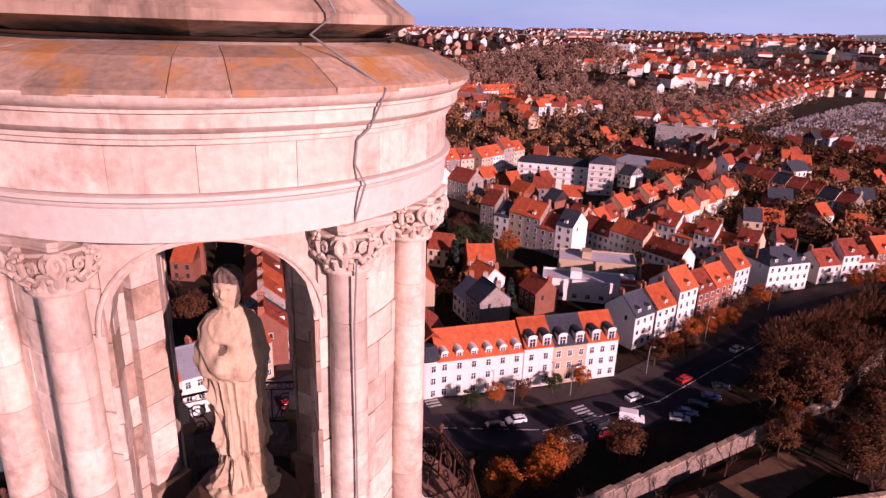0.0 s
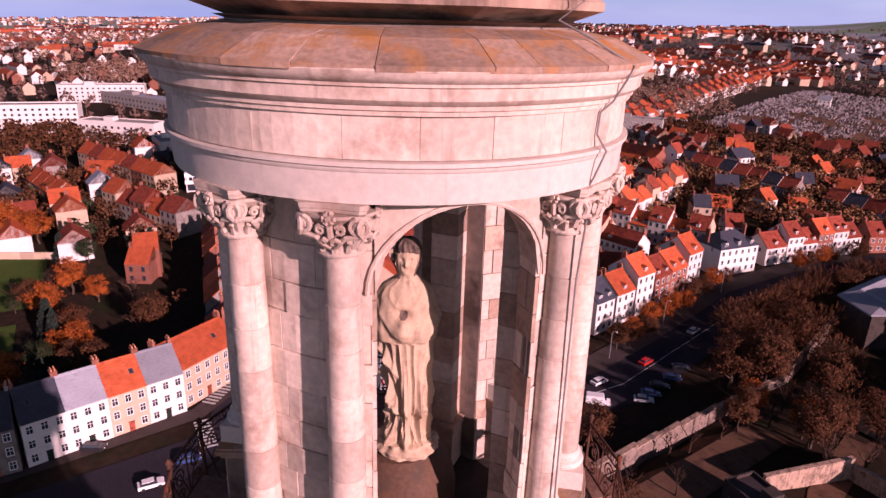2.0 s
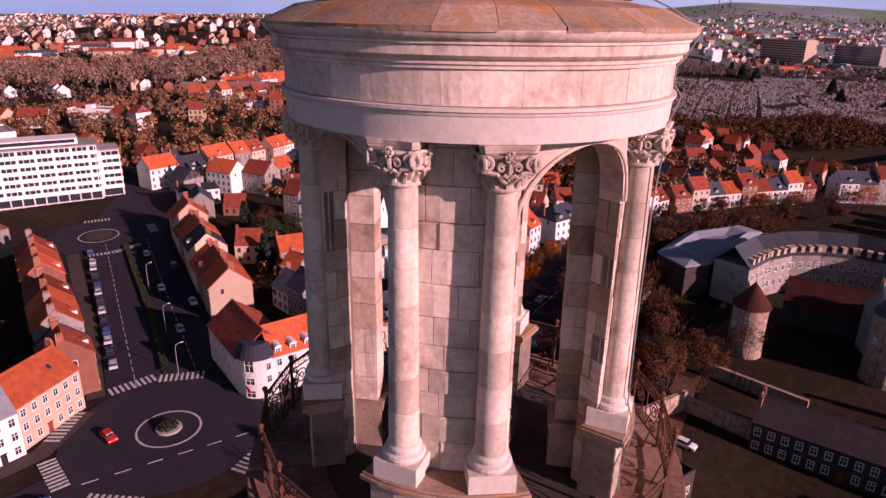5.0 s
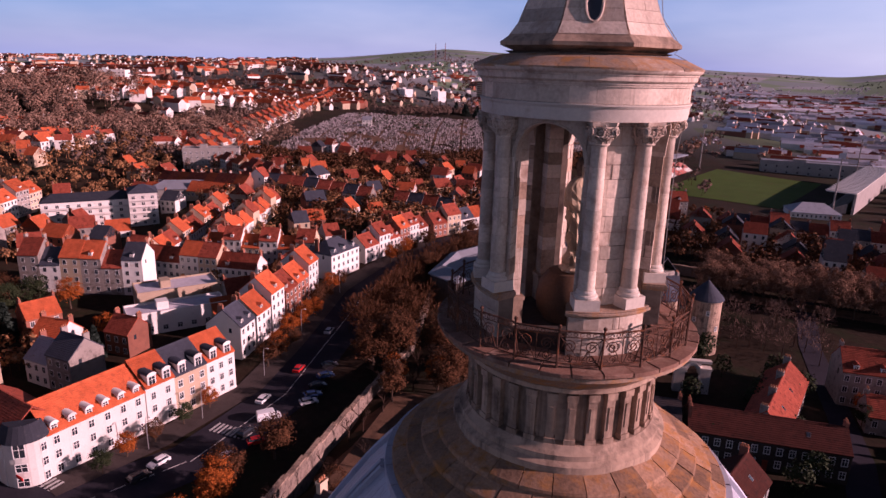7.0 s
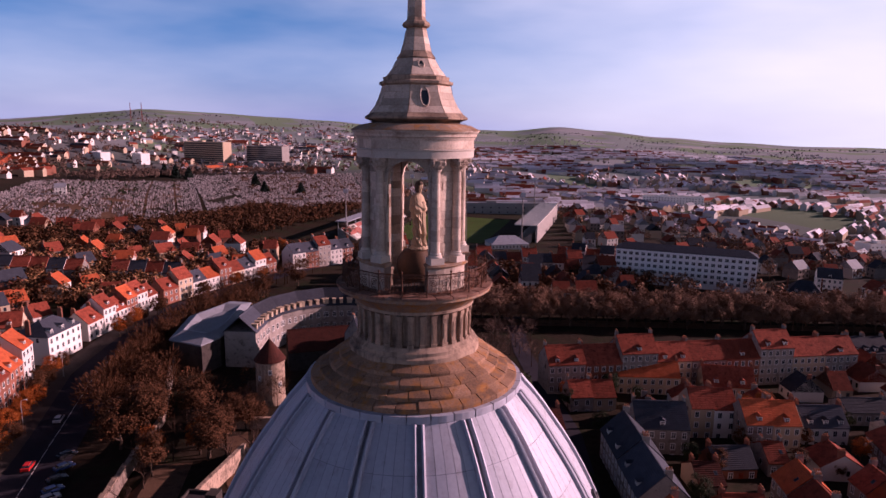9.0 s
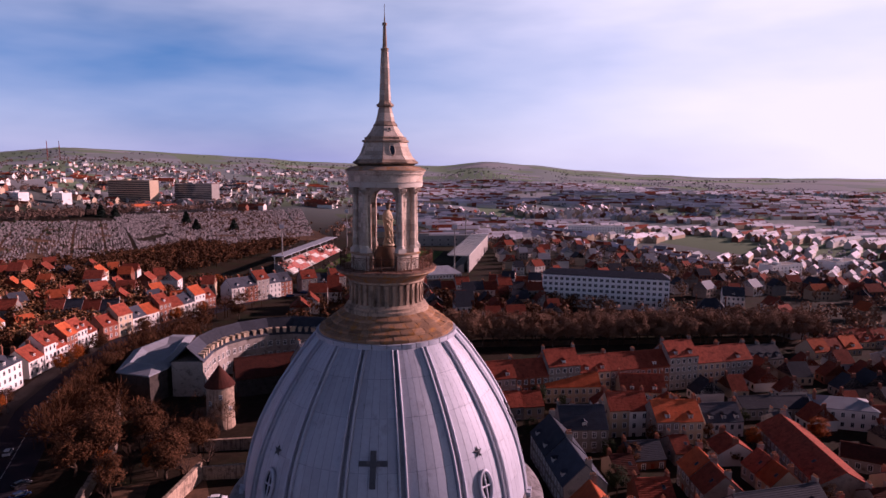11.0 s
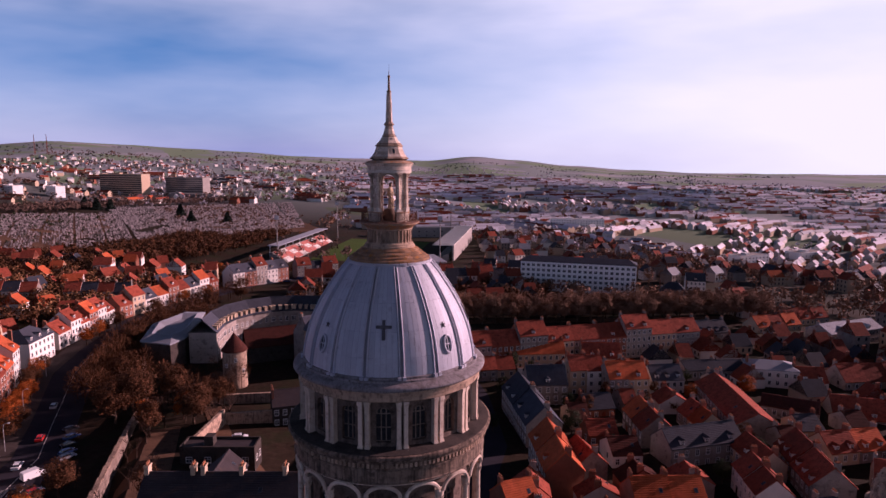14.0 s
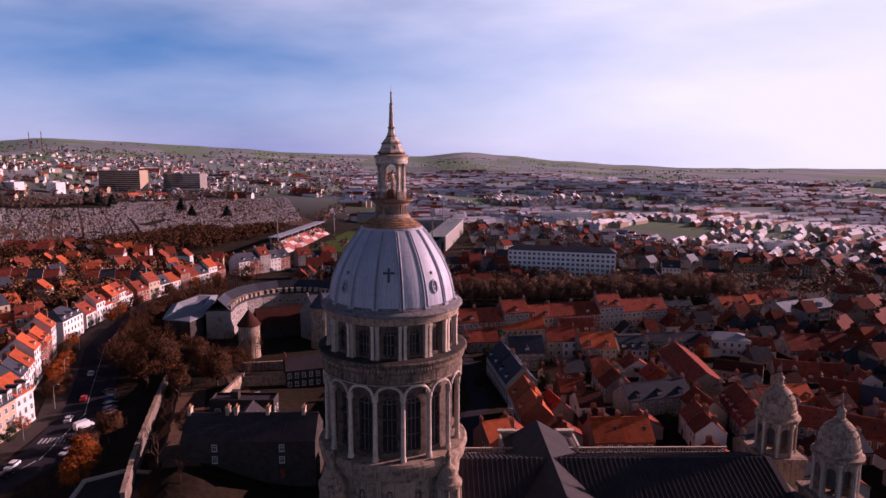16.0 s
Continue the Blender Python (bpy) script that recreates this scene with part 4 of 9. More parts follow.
rows = []
for i in range(N + 1):
    z = TALL * i / N
    fx, bx, wy = (float(np.interp(z, cols[0], c)) for c in cols[1:])
    row = []
    for j in range(S):
        q = 2 * math.pi * j / S
        c, s = math.cos(q), math.sin(q)
        nz = noise.noise((c * 1.6, s * 1.6, z * 1.3))
        fold = 0.008 * noise.noise((c * 5, s * 5, z * 4))
        if z < 0.17:                                       # rough rock base
            fold += 0.06 * noise.noise((c * 4, s * 4, z * 9))
        elif z < 1.75:                                     # long tunic in deep upright folds that break over the feet
            g = min(1.0, (1.8 - z) * 1.2)
            fold += 0.052 * g * crease(4.5 * q + 0.5 * math.sin(1.6 * z) + 0.7 * nz) + 0.018 * crease(10 * q - 0.6 * z + 1.5 * nz)
            if z < 0.75:
                fold += 0.03 * crease(5 * q + 5.0 * z + 2 * nz)
            fold += 0.07 * max(0.0, -0.1 - s) * crease(5.5 * z + 2.6 * q) + 0.03 * max(0.0, -0.2 + s) * crease(7 * z + 2.0 * q)
        elif z < 2.52:                                     # cape drawn in folds from the shoulders down to the hands
            g = max(0.0, min(1.0, (2.55 - z) * 4))
            fold += g * (0.016 * math.cos(13.0 * (z - 0.7 * abs(s) ** 1.5) + 0.8 * nz) + 0.020 * crease(8.5 * (z - 0.6 * s * s) + 0.9 * nz) + 0.022 * max(0.0, abs(s) - 0.45) * crease(8 * q + 3 * z) if c > -0.2 else 0.03 * crease(4 * q + nz))
        r = fx if c > 0 else bx
        x, y = (r + fold) * c, (wy + fold) * s
        if c > 0:                                          # joined hands and the hollow above them
            x += c * (0.09 * math.exp(-((z - 1.95) / 0.08) ** 2) * math.exp(-(s / 0.24) ** 2) + 0.07 * math.exp(-((z - 2.06) / 0.05) ** 2) * math.exp(-(s / 0.15) ** 2)
                      - 0.07 * math.exp(-((z - 2.17) / 0.06) ** 2) * math.exp(-(s / 0.2) ** 2) + 0.03 * math.exp(-((z - 1.86) / 0.06) ** 2) * math.exp(-((abs(s) - 0.5) / 0.2) ** 2))
        if 2.64 < z < 3.0 and c > 0.55:                    # brow, nose and chin
            f = (c - 0.55) / 0.45
            x += f * (0.04 * math.exp(-((z - 2.83) / 0.04) ** 2) * math.exp(-(s / 0.16) ** 2) - 0.032 * math.exp(-((z - 2.885) / 0.026) ** 2) * math.exp(-((abs(s) - 0.36) / 0.18) ** 2)
                      + 0.02 * math.exp(-((z - 2.70) / 0.03) ** 2) * math.exp(-(s / 0.35) ** 2) - 0.012 * math.exp(-((z - 2.765) / 0.012) ** 2) * math.exp(-(s / 0.3) ** 2))
        if z > 2.66 and c < 0.5 or z > 2.90 + 0.10 * c:              # thick waved hair falling to the neck
            k = 1.09 + 0.05 * crease(7 * q + 16 * z)
            x, y = x * k, y * k
        lean = 0.03 * math.sin(z * 1.8)
        row.append(bm.verts.new((x + lean + (0.05 if z > 2.6 else 0), y + 0.03 * math.sin(z * 2.1), z)))
    rows.append(row)
for i, (a, b) in enumerate(zip(rows, rows[1:])):
    z = TALL * (i + 0.5) / N
    for j in range(S):
        f = bm.faces.new((a[j], a[(j + 1) % S], b[(j + 1) % S], b[j]))
        c, s = math.cos(2 * math.pi * (j + 0.5) / S), math.sin(2 * math.pi * (j + 0.5) / S)
        # stained hair, and a dark oval that paints shade into the hollow above the hands
        f.material_index = 1 if z > 2.62 and (c < 0.5 or z > 2.90 + 0.10 * c) or c > 0 and ((z - 2.15) / 0.055) ** 2 + (s / 0.14) ** 2 < 1 else 0
bm.faces.new(rows[0][::-1])
statue = tagged(new("statue", link_mesh("statue", bm, [M_STATUE, M_STAINSHADE], True)), "weathered stone statue of a robed figure standing on a globe", "statue")
statue.matrix_basis = Matrix.Translation((0.15, 0.06, ZF + 1.44)) @ turn(-0.42) @ Matrix.Diagonal((0.95, 0.97, 0.96, 1))

# wrought-iron railing round the balcony
railing = thing("railing", "rusted wrought-iron railing with scrollwork round the stone balcony", "railing")
RR, NP, HR = 3.22, 20, 0.92
post = None
bm = bmesh.new()
w = 2 * RR * math.sin(math.pi / NP)
d = w / 2
tube(bm, [(0, -d, HR), (0, d, HR)], 0.022, 6)
tube(bm, [(0, -d, 0.12), (0, d, 0.12)], 0.018, 6)
tube(bm, [(0, -d, HR - 0.14), (0, d, HR - 0.14)], 0.012, 6)


def scroll(cy, cz, r, s, turns=1.6, a0=0.0):
    return [(0, cy + s * r * (1 - 0.75 * i / 19) * math.cos(a0 + turns * 2 * math.pi * i / 19), cz + r * (1 - 0.75 * i / 19) * math.sin(a0 + turns * 2 * math.pi * i / 19)) for i in range(20)]


for s in (-1, 1):
    tube(bm, scroll(s * d * 0.5, 0.55, 0.17, s), 0.013, 5)
    tube(bm, scroll(s * d * 0.5, 0.27, 0.12, -s, a0=math.pi), 0.013, 5)
    tube(bm, [(0, s * d * 0.05, 0.12), (0, s * d * 0.3, 0.42), (0, s * d * 0.92, 0.76)], 0.011, 5)
tube(bm, [(0, 0, 0.12), (0, 0, HR - 0.14)], 0.013, 5)
for i in range(7):
    y = -d + w * (i + 0.5) / 7
    tube(bm, [(0, y + 0.045 * math.cos(q), HR - 0.07 + 0.045 * math.sin(q)) for q in np.linspace(0, 2 * math.pi, 9)], 0.008, 4)
panel_me = link_mesh("rail_panel", bm, M_RUST)
bm = bmesh.new()
tube(bm, [(0, 0, 0), (0, 0, HR + 0.08)], 0.028, 6)
revolve(bm, [(0, HR + 0.05), (0.045, HR + 0.09), (0.045, HR + 0.13), (0, HR + 0.17)], 10)
tube(bm, [(0, 0, HR * 0.75), (-0.14, 0, 0.35), (-0.24, 0, 0.0)], 0.014, 5)
post_me = link_mesh("post", bm, M_RUST)
for k in range(NP):
    a = 2 * math.pi * (k + 0.5) / NP
    for nm, me, q, rad in (("rail_panel", panel_me, a, RR * math.cos(math.pi / NP)), ("post", post_me, a + math.pi / NP, RR)):
        o = new(nm, me)
        o.parent = railing
        o.matrix_basis = turn(q) @ Matrix.Translation((rad, 0, ZF + 0.02)) @ Matrix.Rotation(0.03 * math.sin(5 * q), 4, "Y") @ Matrix.Rotation(0.02 * math.sin(7 * q), 4, "X")

# neck with paired pilasters, and the stone skirt
neck = thing("lantern_neck", "stone neck with paired pilasters above a stepped stone skirt", "drum")
bm = bmesh.new()
revolve(bm, [(2.42, ZF - 0.7), (2.66, ZF - 0.78), (2.66, ZF - 0.9), (2.40, ZF - 0.98), (2.40, 81.62), (2.62, 81.6), (2.68, 81.5), (2.80, 81.42), (2.80, 81.28), (2.95, 81.2), (2.95, 81.0), (3.02, 80.95), (2.9, 80.8), (0, 80.8)], 80, wob=0.02)
part("neck_wall", bm, M_DRUM, neck, "", True)
bm = bmesh.new()
arcbox(bm, 2.3, 2.56, -0.045, 0.045, 81.6, 82.98, 3)
arcbox(bm, 2.3, 2.61, -0.055, 0.055, 82.8, 82.98, 3)
arcbox(bm, 2.3, 2.60, -0.055, 0.055, 81.6, 81.74, 3)
arcbox(bm, 2.3, 2.585, -0.02, 0.02, 81.95, 82.6, 2)
first = part("pilaster", bm, M_DRUM, neck, "short stone pilaster")
first.matrix_basis = turn(0.095)
for k in range(1, 32):
    same(first, turn(2 * math.pi * (k // 2) / 16 + (0.095 if k % 2 == 0 else -0.095)))
rng = random.Random(9)
for r0, r1, za, zb, n in ((2.95, 3.4, 81.02, 80.74, 26), (3.38, 3.85, 80.68, 80.40, 28), (3.83, 4.28, 80.32, 80.08, 30), (4.25, 4.68, 80.0, 79.78, 32)):
    for i in range(n):
        a0, a1 = 2 * math.pi * i / n + 0.004, 2 * math.pi * (i + 1) / n - 0.004
        bm = bmesh.new()
        dz = rng.uniform(-0.02, 0.02)
        rows = [[bm.verts.new((r * math.cos(q), r * math.sin(q), z + dz)) for r, z in ((r0 - 0.1, za + 0.04), (r1, zb + 0.06), (r1 + 0.03, zb), (r1 + 0.02, zb - 0.2), (r0 - 0.1, zb - 0.25))] for q in np.linspace(a0, a1, 4)]
        for u, v in zip(rows, rows[1:]):
            for j in range(5):
                bm.faces.new((u[j], v[j], v[(j + 1) % 5], u[(j + 1) % 5]))
        bm.faces.new(rows[0])
        bm.faces.new(rows[-1][::-1])
        part("skirt_stone", bm, M_SKIRT, neck)
bm = bmesh.new()
revolve(bm, [(2.6, 80.9), (3.4, 80.5), (4.0, 80.1), (4.62, 79.66), (4.62, 79.2)], 64)
part("skirt_bed", bm, M_DIRTY, neck)

# ------------------------------------------------ the lead dome
dome = thing("dome", "large grey lead-covered dome with raised ribs and oval windows", "dome")
DOME = [(4.66, 79.55), (5.35, 78.75), (5.75, 78.3), (6.4, 77.35), (7.2, 76.2), (8.0, 74.85), (8.7, 73.45), (9.25, 72.0), (9.65, 70.5), (9.9, 69.1), (10.0, 68.1)]


def dome_r(z):
    return float(np.interp(-z, [-p[1] for p in DOME], [p[0] for p in DOME]))


bm = bmesh.new()
revolve(bm, DOME + [(10.1, 67.95)], 128)
part("shell", bm, M_SEAM, dome, "dark lead seams between the sheets", True)
bm = bmesh.new()
revolve(bm, [(9.9, 68.5), (10.12, 68.42), (10.16, 68.22), (10.42, 68.14), (10.46, 67.98), (10.62, 67.9), (10.95, 67.78), (11.2, 67.62), (11.3, 67.48), (11.3, 67.34), (11.2, 67.22), (10.95, 67.2)], 160)
part("gutter", bm, M_DULL, dome, "dull lead gutter round the foot of the dome", True)
zs = [79.4, 77.8, 75.8, 73.0, 70.4, 68.2]
for (za, zb) in zip(zs, zs[1:]):
    sub = []
    for half in range(5):
        bm = bmesh.new()
        b0 = -math.pi / 16 + 0.035 + half * (2 * math.pi / 16 - 0.07) / 5
        b1 = b0 + (2 * math.pi / 16 - 0.07) / 5
        rows = []
        for q in np.linspace(b0 + 0.0015, b1 - 0.0015, 3):
            col = []
            for z in np.linspace(za - 0.008, zb + 0.008, 5):
                r = dome_r(z) + 0.03
                col.append(bm.verts.new((r * math.cos(q), r * math.sin(q), z)))
            rows.append(col)
        for u, v in zip(rows, rows[1:]):
            for j in range(4):
                bm.faces.new((u[j], v[j], v[j + 1], u[j + 1]))
        me = link_mesh("lead_sheet", bm, M_LEAD, True)
        sub.append(me)
    for k in range(16):
        for me in sub:
            o = new("lead_sheet", me)
            o.parent, o.matrix_basis = dome, turn(2 * math.pi * k / 16)
bm = bmesh.new()
for s in (-1, 1):
    rows = []
    for z in np.linspace(79.3, 67.95, 18):
        r = dome_r(z)
        t = 0.14 + 0.02 * (78.5 - z) / 10
        off = s * (0.16 + 0.10 * (78.5 - z) / 10.5)
        rows.append([bm.verts.new((r + dr, off + dy, z + dz)) for dr, dy, dz in ((-0.05, -t / 2, 0), (0.16, -t / 2, 0.06), (0.20, 0, 0.08), (0.16, t / 2, 0.06), (-0.05, t / 2, 0))])
    for u, v in zip(rows, rows[1:]):
        for j in range(4):
            bm.faces.new((u[j], v[j], v[j + 1], u[j + 1]))
    bm.faces.new(rows[0])
    bm.faces.new(rows[-1][::-1])
    box(bm, 9.8, 10.42, s * 0.26 - 0.19, s * 0.26 + 0.19, 68.2, 68.5)
rib = part("rib", bm, M_LEAD, dome, "pair of raised lead ribs")
rib.matrix_basis = turn(math.pi / 16)
for k in range(1, 16):
    same(rib, turn(math.pi / 16 + 2 * math.pi * k / 16))
for i in range(32):
    if i == 0:
        bm = bmesh.new()
        arcbox(bm, 4.5, 4.93, -math.pi / 32 + 0.006, math.pi / 32 - 0.006, 79.3, 79.62, 3, bevel=0.02)
        ring = part("collar_sheet", bm, M_LEAD, dome)
    else:
        same(ring, turn(2 * math.pi * i / 32))


def on_dome(a, z):
    r, r2 = dome_r(z) + 0.04, dome_r(z + 0.5) + 0.04
    tilt = math.atan2(r - r2, 0.5)
    return turn(a) @ Matrix.Translation((r, 0, z)) @ Matrix.Rotation(-tilt, 4, "Y")


for k in range(4):
    a = -math.pi / 2 + k * math.pi / 2
    bm = bmesh.new()
    box(bm, -0.02, 0.12, -0.17, 0.17, -1.15, 1.0)
    box(bm, -0.02, 0.125, -0.85, 0.85, 0.1, 0.42)
    o = part("cross", bm, M_LEADD, dome, "dark lead cross on the dome")
    o.matrix_basis = on_dome(a, 73.3)
    a += math.pi / 4
    bm = bmesh.new()
    for i in range(5):
        q = math.pi / 2 + i * 2 * math.pi / 5
        c = bm.verts.new((0.14, 0, 0))
        p0 = bm.verts.new((0.03, 0.42 * math.cos(q), 0.42 * math.sin(q)))
        p1 = bm.verts.new((0.03, 0.17 * math.cos(q - 0.628), 0.17 * math.sin(q - 0.628)))
        p2 = bm.verts.new((0.03, 0.17 * math.cos(q + 0.628), 0.17 * math.sin(q + 0.628)))
        bm.faces.new((c, p1, p0))
        bm.faces.new((c, p0, p2))
        bm.faces.new((p1, p2, p0))
    o = part("star", bm, M_LEADD, dome, "dark lead star on the dome")
    o.matrix_basis = on_dome(a, 73.2)
    bm = bmesh.new()
    ring = [(0.1, 0.5 * math.cos(q), 0.95 * math.sin(q)) for q in np.linspace(0, 2 * math.pi, 25)]
    tube(bm, ring, 0.13, 8)
    vs = [bm.verts.new((0.02, 0.5 * math.cos(q), 0.95 * math.sin(q))) for q in np.linspace(0, 2 * math.pi, 25)[:-1]]
    bm.faces.new(vs).material_index = 1
    tube(bm, [(0.08, 0, -0.95), (0.08, 0, 0.95)], 0.06, 6)
    tube(bm, [(0.08, -0.5, 0), (0.08, 0.5, 0)], 0.06, 6)
    o = part("oval_window", bm, [M_LEAD, M_GLASS], dome, "oval dormer window with a cross bar")
    o.matrix_basis = on_dome(a, 71.2)

# ------------------------------------------------ the drum in two storeys
drum = thing("dome_drum", "two-storey round stone drum with arched windows and columns", "drum")
bm = bmesh.new()
revolve(bm, [(9.4, 67.3), (11.0, 67.25), (11.05, 67.1), (10.98, 67.05), (10.98, 66.9), (10.85, 66.82), (10.8, 66.5), (10.7, 66.45), (10.68, 66.05), (10.55, 65.95), (9.4, 65.95)], 160, wob=0.015)
part("upper_entablature", bm, M_DRUM, drum, "weathered stone cornice under the dome", True)
bm = bmesh.new()
revolve(bm, [(9.4, 60.75), (11.9, 60.62), (12.08, 60.52), (12.12, 60.36), (12.08, 60.2), (11.95, 60.12), (11.9, 59.98), (11.72, 59.94), (11.7, 59.7), (11.42, 59.62), (11.38, 59.0), (11.5, 58.94), (11.5, 58.8), (11.34, 58.72), (11.3, 57.5), (11.4, 57.42), (11.4, 57.28), (11.1, 57.1), (9.4, 57.1)], 160, wob=0.02)
part("middle_cornice", bm, M_LEDGE, drum, "heavy stone ledge with a row of brackets", True)
bm = bmesh.new()
revolve(bm, [(9.0, 45.2), (11.9, 45.0), (12.25, 44.6), (12.25, 44.1), (12.0, 43.9), (11.9, 42.6), (11.6, 42.3), (11.5, 41.9), (9.0, 41.9)], 128, wob=0.04)
part("lower_cornice", bm, M_DRUM, drum, "", True)
bm = bmesh.new()
revolve(bm, [(10.9, 42.0), (10.9, 37.2), (11.6, 37.0), (11.6, 36.4), (11.1, 36.2), (11.1, 30.0), (0, 30.0)], 96)
revolve(bm, [(9.0, 45.2), (9.0, 41.9)], 32)
part("base_wall", bm, M_LEDGE, drum)
bm = bmesh.new()
revolve(bm, [(9.9, 60.86), (11.0, 60.80), (11.84, 60.68), (11.86, 60.60)], 128, wob=0.02)
part("walkway", bm, M_SHADEMOSS, drum, "mossy black walkway on the ledge", True)
H = math.pi / 16
bays = []
# bay walls behind the columns carry the recess shade in their colour
bm = bmesh.new()
arch_wall(bm, 9.3, 9.95, H, 0.8, 61.3, 64.35, 60.7, 65.97, 12)
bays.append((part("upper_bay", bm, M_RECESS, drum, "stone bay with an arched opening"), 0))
bm = bmesh.new()
arch_wall(bm, 9.0, 9.75, H, 1.05, 46.0, 53.6, 45.0, 57.2, 14)
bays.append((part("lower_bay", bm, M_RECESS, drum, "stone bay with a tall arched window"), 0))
for nm, rr, w, sill, spring, bars in (("upper_window", 9.4, 0.79, 61.3, 64.35, 2), ("lower_window", 9.2, 1.04, 46.0, 53.6, 3)):
    bm = bmesh.new()
    box(bm, rr - 0.04, rr, -w, w, sill, spring, mi=1)
    vs = [bm.verts.new((rr - 0.01, w * math.cos(q), spring + w * math.sin(q))) for q in np.linspace(0, math.pi, 15)]
    bm.faces.new(vs).material_index = 1
    for y in (-0.33 * w, 0.33 * w):
        box(bm, rr, rr + 0.1, y - 0.05, y + 0.05, sill, spring + 0.7 * w)
    for i in range(bars + 1):
        z = sill + (spring - sill) * i / bars
        box(bm, rr, rr + 0.08, -w, w, z - 0.04, z + 0.04)
    tube(bm, [(rr + 0.05, (w - 0.05) * math.cos(q), spring + (w - 0.05) * math.sin(q)) for q in np.linspace(0, math.pi, 13)], 0.06, 5)
    tube(bm, [(rr + 0.05, 0.4 * w * math.cos(q), spring + 0.25 + 0.4 * w * math.sin(q)) for q in np.linspace(0, 2 * math.pi, 13)], 0.05, 5)
    bays.append((part(nm, bm, [M_DIRTY, M_LEADED], drum, "dark leaded arched window"), 0))
bm = bmesh.new()
arcbox(bm, 9.9, 10.6, -0.021, 0.021, 61.1, 65.45, 3)
arcbox(bm, 9.9, 10.66, -0.025, 0.025, 65.45, 65.6, 3)
arcbox(bm, 9.9, 10.72, -0.028, 0.028, 65.6, 65.97, 3)
arcbox(bm, 9.9, 10.72, -0.028, 0.028, 60.6, 60.95, 3)
arcbox(bm, 9.9, 10.66, -0.025, 0.025, 60.95, 61.1, 3)
pil = part("pilaster", bm, M_STONE, drum, "stone pilaster")
bays.append((pil, H - 0.035))
bays.append((same(pil, Matrix.Identity(4)), H + 0.035))
bm = bmesh.new()
o = Vector((10.75, 0, 0))
revolve(bm, [(0.5, 45.0), (0.5, 45.5), (0.44, 45.6), (0.46, 45.75), (0.37, 45.9), (0.36, 50.0), (0.32, 54.3), (0.36, 54.35), (0.40, 54.8), (0.5, 55.3), (0.52, 55.4), (0.52, 55.6), (0, 55.6)], 16)
for k in range(8):
    q = 2 * math.pi * k / 8
    tube(bm, [(0.36 * math.cos(q), 0.36 * math.sin(q), 54.5), (0.46 * math.cos(q), 0.46 * math.sin(q), 54.9), (0.52 * math.cos(q), 0.52 * math.sin(q), 54.85)], 0.09, 5)
bmesh.ops.translate(bm, verts=bm.verts, vec=o)
bays.append((part("column", bm, M_STONE, drum, "tall stone column with a leaf capital"), H))
bm = bmesh.new()
pts = []
for i in range(17):
    q = math.pi * i / 16
    th = H * 0.86 * math.cos(q)
    pts.append((11.12 * math.cos(th), 11.12 * math.sin(th), 55.55 + 1.35 * math.sin(q)))
tube(bm, pts, 0.22, 6)
arcbox(bm, 10.15, 11.0, -H, H, 56.95, 57.3, 6)
bays.append((part("arch_hood", bm, M_STONE, drum, "scalloped stone arch over the window"), 0))
bm = bmesh.new()
arch_wall(bm, 10.75, 11.05, H, 0.5, 37.9, 40.0, 37.2, 42.0, 10)
revolve_pts = [(0.0, 37.95), (0.24, 37.95), (0.3, 38.2), (0.22, 38.9), (0.3, 39.5), (0.12, 39.75), (0.16, 39.95), (0, 40.12)]
bm2 = bmesh.new()
revolve(bm2, revolve_pts, 12)
bmesh.ops.translate(bm2, verts=bm2.verts, vec=(11.0, 0, 0))
bays.append((part("niche", bm, M_DRUM, drum, "round-headed niche"), 0))
bays.append((part("niche_figure", bm2, M_DRUM, drum, "small stone figure in a niche"), 0))
for i in range(9):
    q = -H + 2 * H * (i + 0.5) / 9
    if i == 0:
        bm = bmesh.new()
        arcbox(bm, 11.3, 11.68, -0.011, 0.011, 59.2, 59.66, 2)
        bracket = part("bracket", bm, M_DRUM, drum, "small stone bracket")
        bays.append((bracket, q))
    else:
        bays.append((same(bracket, Matrix.Identity(4)), q))
for ob, a0 in bays:
    ob.matrix_basis = turn(a0)
    for k in range(1, 16):
        same(ob, turn(a0 + 2 * math.pi * k / 16))
bm = bmesh.new()
revolve(bm, [(8.9, 67.0), (8.9, 45.0)], 48)
part("inner_wall", bm, M_DARK, drum)
for k in range(4):                                         # corner buttress turrets with figures
    a = math.pi / 4 + k * math.pi / 2
    bm = bmesh.new()
    revolve(bm, [(1.9, 30.0), (1.9, 40.5), (2.15, 40.7), (2.15, 41.2), (1.8, 41.4), (1.6, 42.2), (1.3, 42.4), (1.2, 43.2), (0.9, 43.5), (0.6, 43.7), (0, 43.8)], 20)
    for i in range(8):
        q = 2 * math.pi * i / 8
        tube(bm, [(1.9 * math.cos(q), 1.9 * math.sin(q), 36), (1.9 * math.cos(q), 1.9 * math.sin(q), 40.4)], 0.22, 6)
    revolve(bm, [(0.0, 43.7), (0.5, 43.7), (0.4, 44.6), (0.5, 45.3), (0.2, 45.7), (0.26, 46.0), (0, 46.3)], 10)
    o = part("buttress_turret", bm, M_DRUM, drum, "round buttress turret topped by a small figure", True)
    o.matrix_basis = Matrix.Translation((12.6 * math.cos(a), 12.6 * math.sin(a), 0))

